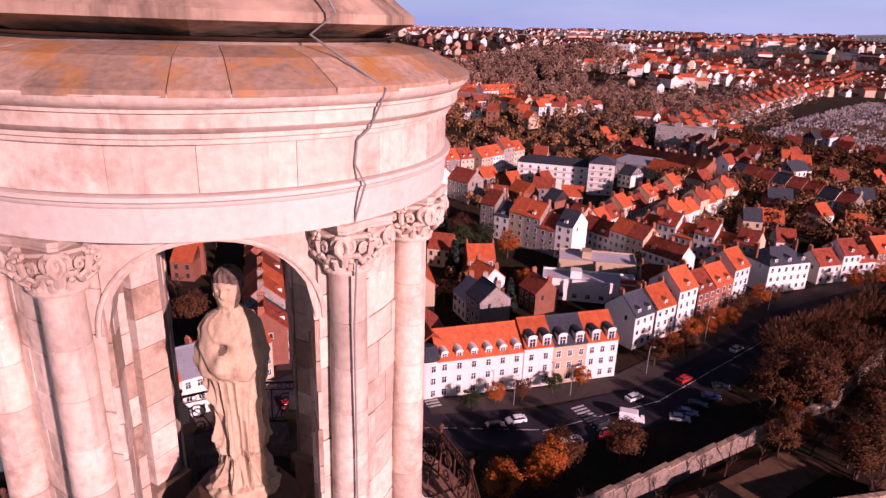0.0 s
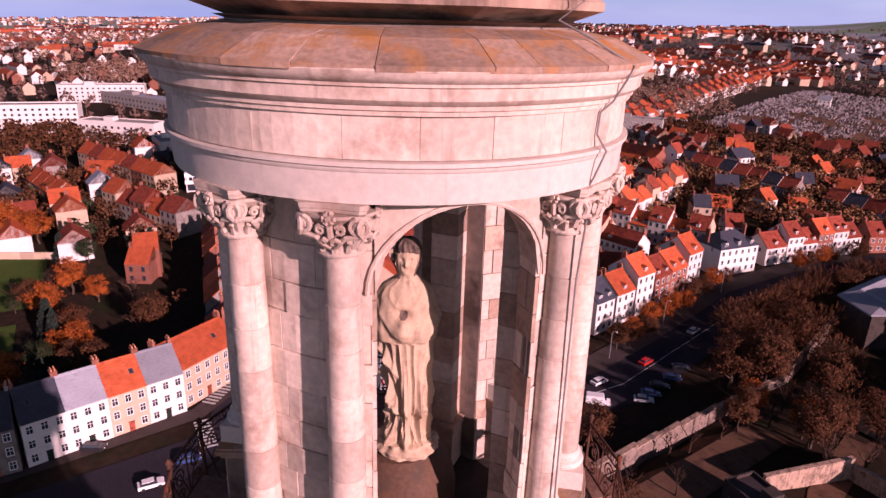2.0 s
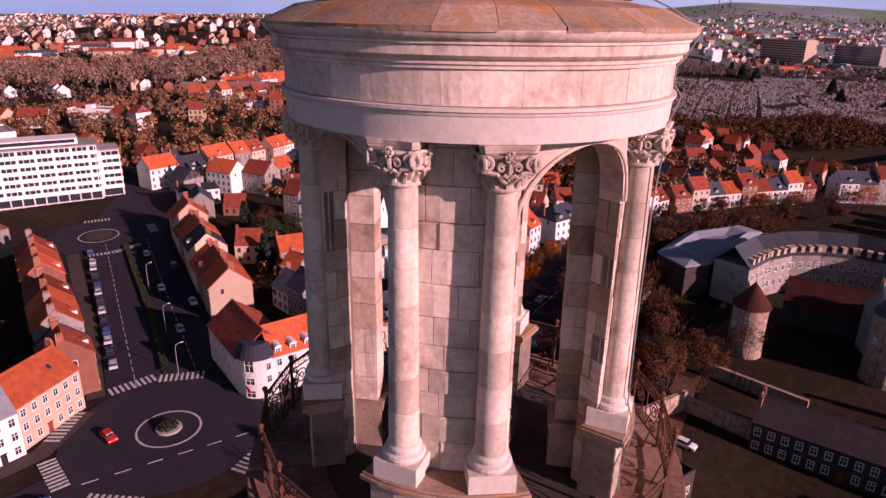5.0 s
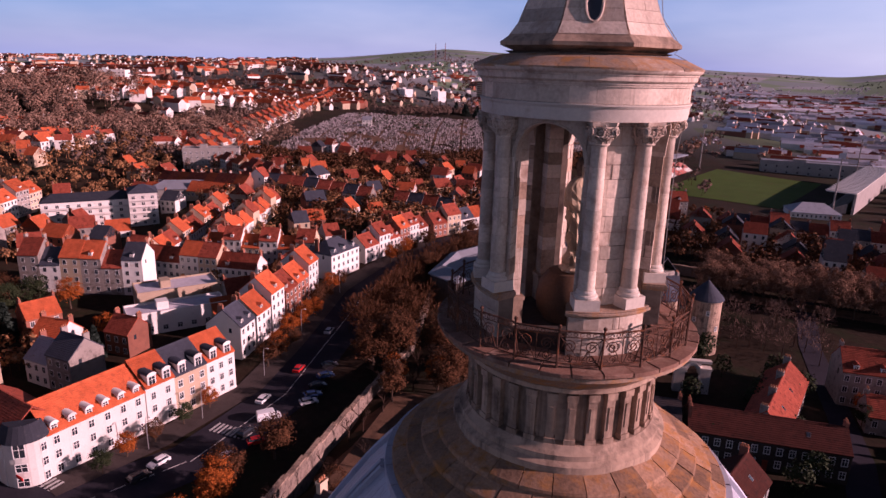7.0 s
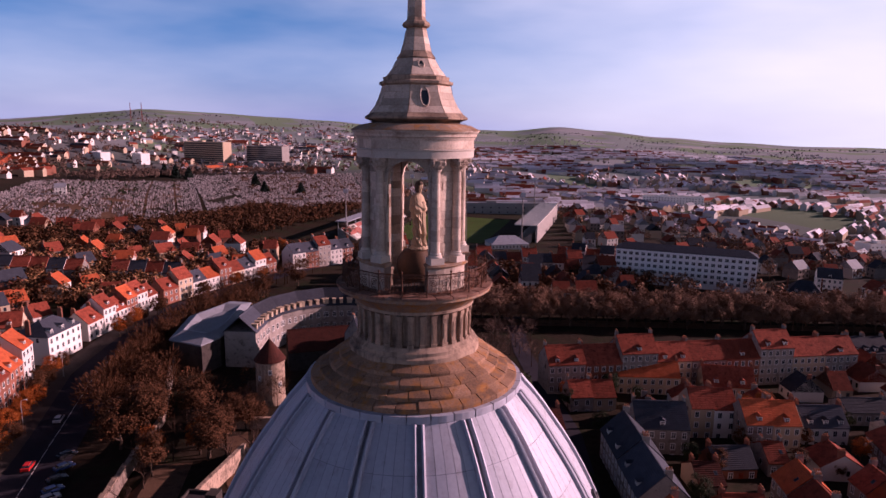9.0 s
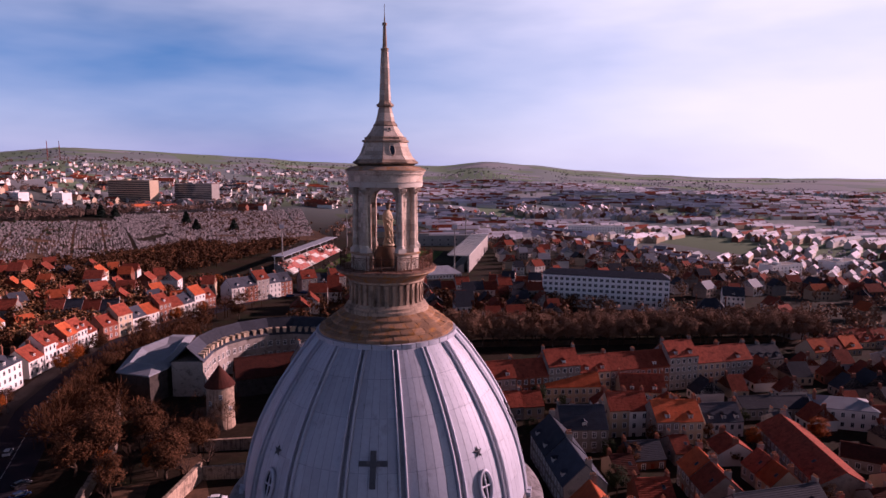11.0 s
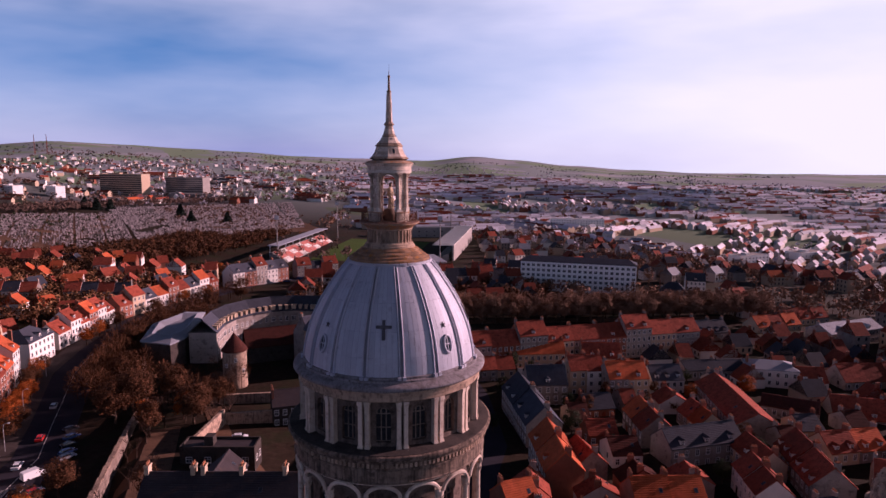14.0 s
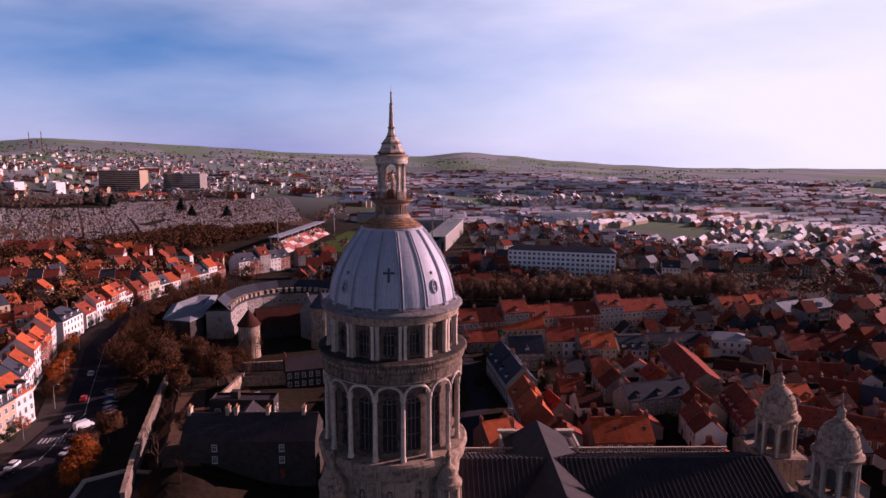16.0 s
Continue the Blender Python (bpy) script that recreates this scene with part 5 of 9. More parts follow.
# ------------------------------------------------ nave, transept gable, bell turrets
nave = thing("church_nave", "long church nave with a dark ribbed metal roof and stone balustrades", "church")
bm = bmesh.new()
box(bm, 8, 66, -9.5, 9.5, 12, 36.6)
box(bm, -9, 9, -9.5, 9.5, 12, 34)
part("nave_wall", bm, M_GREY, nave)
bm = bmesh.new()
for s in (-1, 1):
    vs = [bm.verts.new(p) for p in ((7, s * 9.3, 36.7), (64, s * 9.3, 36.7), (64, 0, 40.3), (7, 0, 40.3))]
    bm.faces.new(vs)
part("nave_roof", bm, M_NAVE, nave, "dark ribbed metal roof")
bm = bmesh.new()
ln = math.hypot(9.3, 3.6)
box(bm, -0.05, 0.05, 0, ln, 0.0, 0.16)
ribm = link_mesh("roof_seam", bm, M_NAVE)
for s in (-1, 1):
    for i in range(66):
        o = new("roof_seam", ribm)
        o.parent = nave
        o.matrix_basis = Matrix.Translation((9 + i * 0.83, s * 9.3, 36.7)) @ (Matrix.Diagonal((1, -1, 1, 1)) if s > 0 else Matrix.Identity(4)) @ Matrix.Rotation(math.atan2(3.6, 9.3), 4, "X")
for s in (-1, 1):
    bm = bmesh.new()
    for i in range(90):
        x = 11.5 + i * 0.55
        box(bm, x, x + 0.2, s * 9.6 - 0.1, s * 9.6 + 0.1, 36.6, 37.4)
    box(bm, 11, 61, s * 9.6 - 0.18, s * 9.6 + 0.18, 37.4, 37.65)
    box(bm, 11, 61, s * 9.6 - 0.2, s * 9.6 + 0.2, 36.3, 36.62)
    tagged(part("balustrade", bm, M_STONE, nave, "stone balustrade along the roof edge"), kind="stuff")
transept = thing("transept", "stone transept with a dark pitched roof and pale coping", "church")
bm = bmesh.new()
v = [bm.verts.new(p) for p in ((20, -13, 36.9), (33, -13, 36.9), (26.5, -13, 40.6), (20, 15, 36.9), (33, 15, 36.9), (26.5, 15, 40.6))]
for f in ((0, 1, 2), (5, 4, 3), (0, 3, 4, 1), (1, 4, 5, 2), (2, 5, 3, 0)):
    bm.faces.new([v[i] for i in f])
part("transept_roof", bm, M_NAVE, transept, "dark metal roof")
bm = bmesh.new()
box(bm, 19.4, 33.6, -12.8, 15.4, 12, 36.9)
box(bm, 19.4, 33.6, 15.4, 16.0, 12, 38.0)
part("gable_wall", bm, M_GREY, transept)
bm = bmesh.new()
box(bm, 19.1, 22.6, 15.2, 16.2, 38.0, 38.4)
box(bm, 30.4, 33.9, 15.2, 16.2, 38.0, 38.4)
box(bm, 22.6, 30.4, 15.3, 16.1, 38.0, 38.25)
part("coping", bm, M_STONE, transept, "pale stone coping on the parapet")
for sx in (19.5, 33.5):
    bm = bmesh.new()
    for i in range(9):
        box(bm, sx - 0.1, sx + 0.1, 9.9 + 0.55 * i, 10.1 + 0.55 * i, 36.9, 37.7)
    box(bm, sx - 0.2, sx + 0.2, 9.6, 14.9, 37.7, 37.95)
    part("parapet", bm, M_STONE, transept, "short stone balustrade")


def bell_turret(x, y):
    t = thing("bell_turret", "domed stone bell turret with arched openings", "tower", "bell turrets", Matrix.Translation((x, y, 0)))
    bm = bmesh.new()
    box(bm, -3.6, 3.6, -3.6, 3.6, 12, 37.5)
    box(bm, -3.9, 3.9, -3.9, 3.9, 37.5, 38.2)
    part("tower_base", bm, M_DRUM, t)
    bm = bmesh.new()
    arch_wall(bm, 2.5, 3.0, math.pi / 8, 0.68, 38.9, 42.6, 38.2, 44.3, 10)
    bay = part("belfry_bay", bm, M_DRUM, t, "arched belfry opening")
    bm = bmesh.new()
    revolve(bm, [(0.3, 38.2), (0.24, 38.7), (0.22, 43.3), (0.32, 43.9), (0.32, 44.3)], 10)
    bmesh.ops.translate(bm, verts=bm.verts, vec=(3.15, 0, 0))
    col = part("column", bm, M_STONE, t)
    col.matrix_basis = turn(math.pi / 8)
    bm = bmesh.new()
    revolve(bm, [(0.0, 40), (2.3, 40), (2.3, 44.2)], 16)
    part("core", bm, M_DARK, t)
    for k in range(1, 8):
        same(bay, turn(k * math.pi / 4))
        same(col, turn(math.pi / 8 + k * math.pi / 4))
    bm = bmesh.new()
    revolve(bm, [(2.4, 44.3), (3.5, 44.3), (3.75, 44.7), (3.75, 45.0), (3.2, 45.2), (3.2, 45.9), (3.0, 46.1), (2.95, 46.9), (2.7, 48.0), (2.2, 49.1), (1.5, 49.9), (0.9, 50.3), (0.9, 50.5), (0.6, 50.6), (0.55, 51.6), (0.75, 51.8), (0.4, 52.2), (0.12, 52.8), (0.08, 54.6), (0, 54.7)], 32)
    for z, r, k in ((46.5, 3.0, 22), (48.3, 2.6, 18), (49.2, 2.15, 14)):
        for i in range(k):
            q = 2 * math.pi * (i + 0.5 * (k % 4 == 2)) / k
            bmesh.ops.create_icosphere(bm, subdivisions=1, radius=0.17, matrix=Matrix.Translation((r * math.cos(q), r * math.sin(q), z)))
    part("cap_dome", bm, M_DRUM, t, "small stone dome with rows of knobs and a finial", True)
    bm = bmesh.new()
    tube(bm, [(2.78, 0.3 * math.cos(q), 47.2 + 0.4 * math.sin(q)) for q in np.linspace(0, 2 * math.pi, 13)], 0.08, 6)
    bm.faces.new([bm.verts.new((2.80 - 0.12 * math.sin(q), 0.3 * math.cos(q), 47.2 + 0.4 * math.sin(q))) for q in np.linspace(0, 2 * math.pi, 13)[:-1]]).material_index = 1
    lt = part("round_light", bm, [M_STONE, M_GLASS], t)
    for k in range(1, 8):
        same(lt, turn(k * math.pi / 4))


bell_turret(70.0, -8.0)
bell_turret(68.5, 7.0)


# ------------------------------------------------ kinds of town things
WIN = {}


def window_mesh(w, h):
    key = (w, h)
    if key not in WIN:
        bm = bmesh.new()
        f = 0.13
        xs, zs = (-w / 2 - f, -w / 2, -0.04, 0.04, w / 2, w / 2 + f), (-f * 1.3, 0, h * 0.6, h * 0.6 + 0.07, h, h + f)
        g = [[bm.verts.new((x, -0.09, z)) for x in xs] for z in zs]
        for r in range(5):
            for c in range(5):
                q = (g[r][c], g[r][c + 1], g[r + 1][c + 1], g[r + 1][c])
                if r in (1, 3) and c in (1, 3):
                    b = [bm.verts.new((v.co.x, -0.02, v.co.z)) for v in q]
                    bm.faces.new(b).material_index = 1
                    for k in range(4):
                        bm.faces.new((q[k], q[(k + 1) % 4], b[(k + 1) % 4], b[k]))
                else:
                    bm.faces.new(q)
        rim = [g[0][0], g[0][5], g[5][5], g[5][0]]
        edge = g[0] + [r[5] for r in g[1:]] + g[5][4::-1] + [r[0] for r in g[4:0:-1]]
        back = [bm.verts.new((v.co.x, 0.04, v.co.z)) for v in edge]
        for k in range(len(edge)):
            bm.faces.new((edge[k], edge[(k + 1) % len(edge)], back[(k + 1) % len(edge)], back[k]))
        WIN[key] = link_mesh("window", bm, [M_FRAME, M_GLASS])
    return WIN[key]


def add_window(parent, x, y, z, w=0.95, h=1.45, back=False):
    o = new("window", window_mesh(w, h))
    o.parent = parent
    o.matrix_basis = Matrix.Translation((x, y, z)) @ (turn(math.pi) if back else Matrix.Identity(4))
    return o


PROTO = {}
SPOTS = []                    # where houses stand
WALLS = {"k": M_SHADEMOSS, "w": M_WHITE, "c": M_CREAM, "g": M_GREY, "b": M_BRICK}
ROOFS = {"d": M_ROOFD, "n": M_NAVE, "o": M_ROOFO, "r": M_ROOFR, "s": M_SLATE, "z": M_ZINC}
WALLN = {"k": "shade-dark stone", "w": "white-rendered", "c": "cream-rendered", "g": "grey stone", "b": "red brick"}
ROOFN = {"d": "dark tiled", "n": "black slate", "o": "orange tiled", "r": "red-brown tiled", "s": "dark slate", "z": "grey zinc"}


def roof_mesh(bm, w, d, he, hr, over=0.3, hip=0.0, th=0.22):
    """A ridged roof of real thickness, ridge along x."""
    x, y = w / 2 + (over if hip else 0.02), d / 2 + over
    drop = over * (hr - he) / (d / 2)
    if not hip and w < 60:                                 # courses of tiles, each lapping the one below, up to a ridge cap
        n = max(6, int(math.hypot(y, hr - he + drop) / 0.46))
        side = [(y, he - drop)]
        for k in range(n):
            f, g = k / n, (k + 1) / n
            side += [(y * (1 - f), he - drop + th + 0.09 + (hr - he + drop) * f), (max(0.16, y * (1 - g)), he - drop + th + 0.02 + (hr - he + drop) * g)]
        side += [(0.13, hr + th + 0.17)]
        prof = [(-q, z) for q, z in side] + side[::-1] + [(0.0, hr)]
        ends = [[bm.verts.new((e, q, z)) for q, z in prof] for e in (-x, x)]
        m = len(prof)
        for k in range(m):
            bm.faces.new((ends[0][k], ends[1][k], ends[1][(k + 1) % m], ends[0][(k + 1) % m]))
        bm.faces.new(ends[0])
        bm.faces.new(ends[1][::-1])
        return
    for dz, flip in ((th, False), (0.0, True)):
        a = [bm.verts.new(p) for p in ((-x, -y, he - drop + dz), (x, -y, he - drop + dz), (x, y, he - drop + dz), (-x, y, he - drop + dz), (-x + hip, 0, hr + dz), (x - hip, 0, hr + dz))]
        for f in ((0, 1, 5, 4), (2, 3, 4, 5)) + (((1, 2, 5), (3, 0, 4)) if hip else ()):
            bm.faces.new([a[i] for i in f])
        if not flip:
            top = a
        else:
            for i, j in ((0, 1), (2, 3)) + (((1, 2), (3, 0)) if hip else ((1, 5), (5, 2), (3, 4), (4, 0))):
                bm.faces.new((top[i], top[j], a[j], a[i]))


def house_proto(w, d, n, wall, roof, dormers, chim, nwin, style, back, pitch, far):
    """A house: facade towards -y, ridge along x, its base at z = 0."""
    h = 0.5 + n * 2.85
    hr = h + d / 2 * pitch
    t = thing("house", f"{WALLN[wall]} {'terraced ' if style == 't' else ''}house with {'an' if roof == 'o' else 'a'} {ROOFN[roof]} roof and sash windows", "house", "town houses")
    bm = bmesh.new()
    box(bm, -w / 2, w / 2, -d / 2, d / 2, -3.5, h)
    if style != "h":
        for s in (-1, 1):
            v = [bm.verts.new(p) for p in ((s * w / 2, -d / 2, h), (s * w / 2, d / 2, h), (s * w / 2, 0, hr - 0.02), (s * (w / 2 - 0.3), -d / 2, h), (s * (w / 2 - 0.3), d / 2, h), (s * (w / 2 - 0.3), 0, hr - 0.02))]
            bm.faces.new(v[:3])
            bm.faces.new(v[5:2:-1])
    box(bm, -w / 2 - 0.03, w / 2 + 0.03, -d / 2 - 0.12, -d / 2, h - 0.25, h - 0.02)
    if n > 1:
        box(bm, -w / 2 - 0.01, w / 2 + 0.01, -d / 2 - 0.05, -d / 2, 3.15, 3.3)
    part("wall", bm, WALLS[wall], t)
    bm = bmesh.new()
    roof_mesh(bm, w, d, h, hr, hip=(min(w, d) * 0.42 if style == "h" else 0.0))
    rf = part("roof", bm, ROOFS[roof], t)
    for k in range(chim):
        bm = bmesh.new()
        s = -1 if k % 2 == 0 else 1
        cx, cy = s * (w / 2 - 0.32), (0.6 if k < 2 else -d * 0.2)
        box(bm, cx - 0.3, cx + 0.3, cy - 0.75, cy + 0.75, h + 0.5, hr + 1.25)
        box(bm, cx - 0.36, cx + 0.36, cy - 0.81, cy + 0.81, hr + 1.05, hr + 1.2)
        for i in range(3):
            box(bm, cx - 0.13, cx + 0.13, cy - 0.6 + i * 0.47, cy - 0.34 + i * 0.47, hr + 1.25, hr + 1.75, mi=1, top=0.8)
        part("chimney", bm, [M_BRICK if wall in "bc" else M_GREY if wall == "g" else M_BRICK, M_POT], t, "brick chimney stack with clay pots")
    if far:                                                # windows too small to tell apart stay together
        bm = bmesh.new()
        for f in range(n):
            for i in range(nwin):
                x = -w / 2 + w * (i + 0.5) / nwin
                box(bm, x - 0.6, x + 0.6, -d / 2 - 0.03, -d / 2 + 0.03, 0.85 + f * 2.85, 2.5 + f * 2.85)
                box(bm, x - 0.46, x - 0.04, -d / 2 - 0.045, -d / 2 + 0.03, 0.98 + f * 2.85, 2.38 + f * 2.85, mi=1)
                box(bm, x + 0.04, x + 0.46, -d / 2 - 0.045, -d / 2 + 0.03, 0.98 + f * 2.85, 2.38 + f * 2.85, mi=1)
        for s in (-1, 1):
            box(bm, s * w / 2 - 0.03, s * w / 2 + 0.03, -d * 0.2 - 0.4, -d * 0.2 + 0.4, h - 1.9, h - 0.6, mi=1)
        tagged(part("glazing", bm, [M_FRAME, M_GLASS], t, "rows of small sash windows"), kind="stuff")
    for f in range(0 if far else n):
        for i in range(nwin):
            x = -w / 2 + w * (i + 0.5) / nwin
            if f == 0 and i == nwin // 2:
                bm = bmesh.new()
                box(bm, x - 0.5, x + 0.5, -d / 2 - 0.05, -d / 2 + 0.05, 0, 2.1)
                box(bm, x - 0.62, x + 0.62, -d / 2 - 0.09, -d / 2, 2.1, 2.3)
                part("door", bm, M_LEAFN if wall == "w" else M_ROOFR, t, "painted front door")
            else:
                add_window(t, x, -d / 2, 0.95 + f * 2.85)
            if back and (i + f) % 2 == 0:
                add_window(t, x, d / 2, 0.95 + f * 2.85, back=True)
    for i in range(dormers):
        x = -w / 2 + w * (i + 0.5) / dormers
        z = h + 0.45
        bm = bmesh.new()
        y0 = -d / 2 + 0.55
        dep = 1.7 / pitch
        box(bm, x - 0.6, x + 0.6, y0, y0 + dep, z - 0.4, z + 1.35)
        v = [bm.verts.new(p) for p in ((x - 0.75, y0 - 0.15, z + 1.3), (x + 0.75, y0 - 0.15, z + 1.3), (x, y0 - 0.15, z + 1.85), (x - 0.75, y0 + dep + 0.5, z + 1.3), (x + 0.75, y0 + dep + 0.5, z + 1.3), (x, y0 + dep + 0.5, z + 1.85))]
        for f in ((0, 1, 2), (0, 3, 4, 1), (1, 4, 5, 2), (2, 5, 3, 0)):
            bm.faces.new([v[q] for q in f]).material_index = 1
        o = part("dormer", bm, [M_FRAME, ROOFS[roof]], t, "white dormer window")
        wo = add_window(o, x, y0, z, 0.75, 1.05)
    if not far and w < 16 and style != "h":
        bm = bmesh.new()
        box(bm, -w / 2 - 0.06, -w / 2, -1.75, -0.75, h - 2.1, h - 0.6)
        box(bm, -w / 2 - 0.075, -w / 2 - 0.06, -1.65, -0.85, h - 2.0, h - 0.7, mi=1)
        part("gable_window", bm, [M_FRAME, M_GLASS], t, "small window in the gable")
    if not dormers and roof != "z" and not far:
        for s in (-0.22,) if roof == "s" else (0.25,):
            bm = bmesh.new()
            box(bm, -0.4, 0.4, -0.55, 0.55, 0, 0.09, mi=0)
            box(bm, -0.32, 0.32, -0.47, 0.47, 0.09, 0.11, mi=1)
            o = part("skylight", bm, [M_LEADD, M_GLASS], t, "roof light")
            o.matrix_basis = Matrix.Translation((s * w, -d / 4, (h + hr) / 2 + 0.2)) @ Matrix.Rotation(math.atan(pitch), 4, "X")
    return t


def house(x, y, a, w, d=9.0, n=2, wall="w", roof="o", dormers=0, chim=2, nwin=0, style="t", back=False, dz=0.0, pitch=0.85):
    """Places a house, facade turned to the direction a - 90 degrees."""
    w = round(w * 2) / 2
    nwin = nwin or max(2, int(w / 2.3))
    key = (w, d, n, wall, roof, dormers, chim, nwin, style, back, pitch, math.hypot(x - 6, y + 20) > 165)
    SPOTS.append((x, y))
    m = Matrix.Translation((x, y, ground(x, y) + dz)) @ turn(a)
    if key not in PROTO:
        PROTO[key] = house_proto(*key)
        PROTO[key].matrix_basis = m
    else:
        copy_thing(PROTO[key], m)


def row(x0, y0, x1, y1, n, d=9.0, storeys=(2,), walls="wc", roofs="oor", at="ridge", dormers=(0,), back=False, seed=1, chim=2, dz=0.0, pitch=0.85):
    """A terrace along a line; the facades look to the right of the way from the first end to the second."""
    rng = random.Random(seed)
    a = math.atan2(y1 - y0, x1 - x0)
    L = math.hypot(x1 - x0, y1 - y0)
    off = d / 2 if at == "front" else 0.0
    for i in range(n):
        f = (i + 0.5) / n
        house(x0 + (x1 - x0) * f - math.sin(a) * off, y0 + (y1 - y0) * f + math.cos(a) * off, a, L / n, d, storeys[i % len(storeys)], walls[(i * 7 + seed) % len(walls)],
              roofs[(i * 5 + seed * 3) % len(roofs)], dormers[(i + seed) % len(dormers)], chim, back=back, dz=dz, pitch=pitch)


FAR = []


def far_row(x0, y0, x1, y1, n, d=9.0, storeys=(2,), walls="wc", roofs="oor", seed=1):
    """Houses too far off to be things of their own; they are joined later."""
    a = math.atan2(y1 - y0, x1 - x0)
    for i in range(n):
        f = (i + 0.5) / n
        FAR.append((x0 + (x1 - x0) * f, y0 + (y1 - y0) * f, a, math.hypot(x1 - x0, y1 - y0) / n, d, storeys[i % len(storeys)], walls[(i * 7 + seed) % len(walls)], roofs[(i * 5 + seed * 3) % len(roofs)]))


def join_far(name, label):
    vs, fs, mi = [], [], []
    mats = [M_WHITE, M_CREAM, M_GREY, M_BRICK, M_ROOFO, M_ROOFR, M_SLATE, M_ZINC, M_GLASS]

    def put(o, a, quads, pts, m):
        b = len(vs)
        c, s = math.cos(a), math.sin(a)
        vs.extend((o[0] + x * c - y * s, o[1] + x * s + y * c, o[2] + z) for x, y, z in pts)
        for q, k in zip(quads, m):
            fs.append(tuple(b + i for i in q))
            mi.append(k)

    for x, y, a, w, d, n, wall, roof in FAR:
        SPOTS.append((x, y))
        o, h = (x, y, ground(x, y)), 0.5 + n * 2.8
        hr, k, r = h + d * 0.42, "wcgb".index(wall.replace("k", "g")), 4 + "orsz".index(roof.replace("d", "r"))
        X, Y = w / 2, d / 2
        put(o, a, ((0, 1, 5, 4), (1, 2, 6, 5), (2, 3, 7, 6), (3, 0, 4, 7), (5, 6, 9), (7, 4, 8)),
            [(-X, -Y, -3), (X, -Y, -3), (X, Y, -3), (-X, Y, -3), (-X, -Y, h), (X, -Y, h), (X, Y, h), (-X, Y, h), (-X, 0, hr), (X, 0, hr)], [k] * 6)
        put(o, a, ((0, 1, 3, 2), (4, 5, 7, 6), (0, 2, 6, 4), (1, 5, 7, 3), (2, 3, 7, 6)),
            [(-X, -Y - 0.3, h - 0.2), (X, -Y - 0.3, h - 0.2), (-X, 0, hr + 0.15), (X, 0, hr + 0.15), (-X, Y + 0.3, h - 0.2), (X, Y + 0.3, h - 0.2), (-X, 0, hr + 0.1), (X, 0, hr + 0.1)], [r] * 5)
        cx = -X + 0.35
        put(o, a, ((0, 1, 5, 4), (1, 2, 6, 5), (2, 3, 7, 6), (3, 0, 4, 7), (4, 5, 6, 7)),
            [(cx + p, q, z) for z in (hr - 1.2, hr + 1.3) for p, q in ((-0.3, -0.6), (0.3, -0.6), (0.3, 0.6), (-0.3, 0.6))], [3] * 5)
        nw = max(2, int(w / 2.6))
        for f in range(n):
            for i in range(nw):
                wx, z = -X + w * (i + 0.5) / nw, 0.9 + f * 2.8
                for s in (-1, 1):
                    put(o, a, ((0, 1, 2, 3), (4, 5, 1, 0), (7, 6, 2, 3)), [(wx + p, s * (Y + e), z + q) for e in (0.05, 0.0) for p, q in ((-0.5, 0), (0.5, 0), (0.5, 1.5), (-0.5, 1.5))], [8, 0, 0])
    me = bpy.data.meshes.new(name)
    me.from_pydata(vs, [], fs)
    for m in mats:
        me.materials.append(m)
    me.polygons.foreach_set("material_index", mi)
    tagged(new(name, me), label, "houses", kind="stuff")
    FAR.clear()


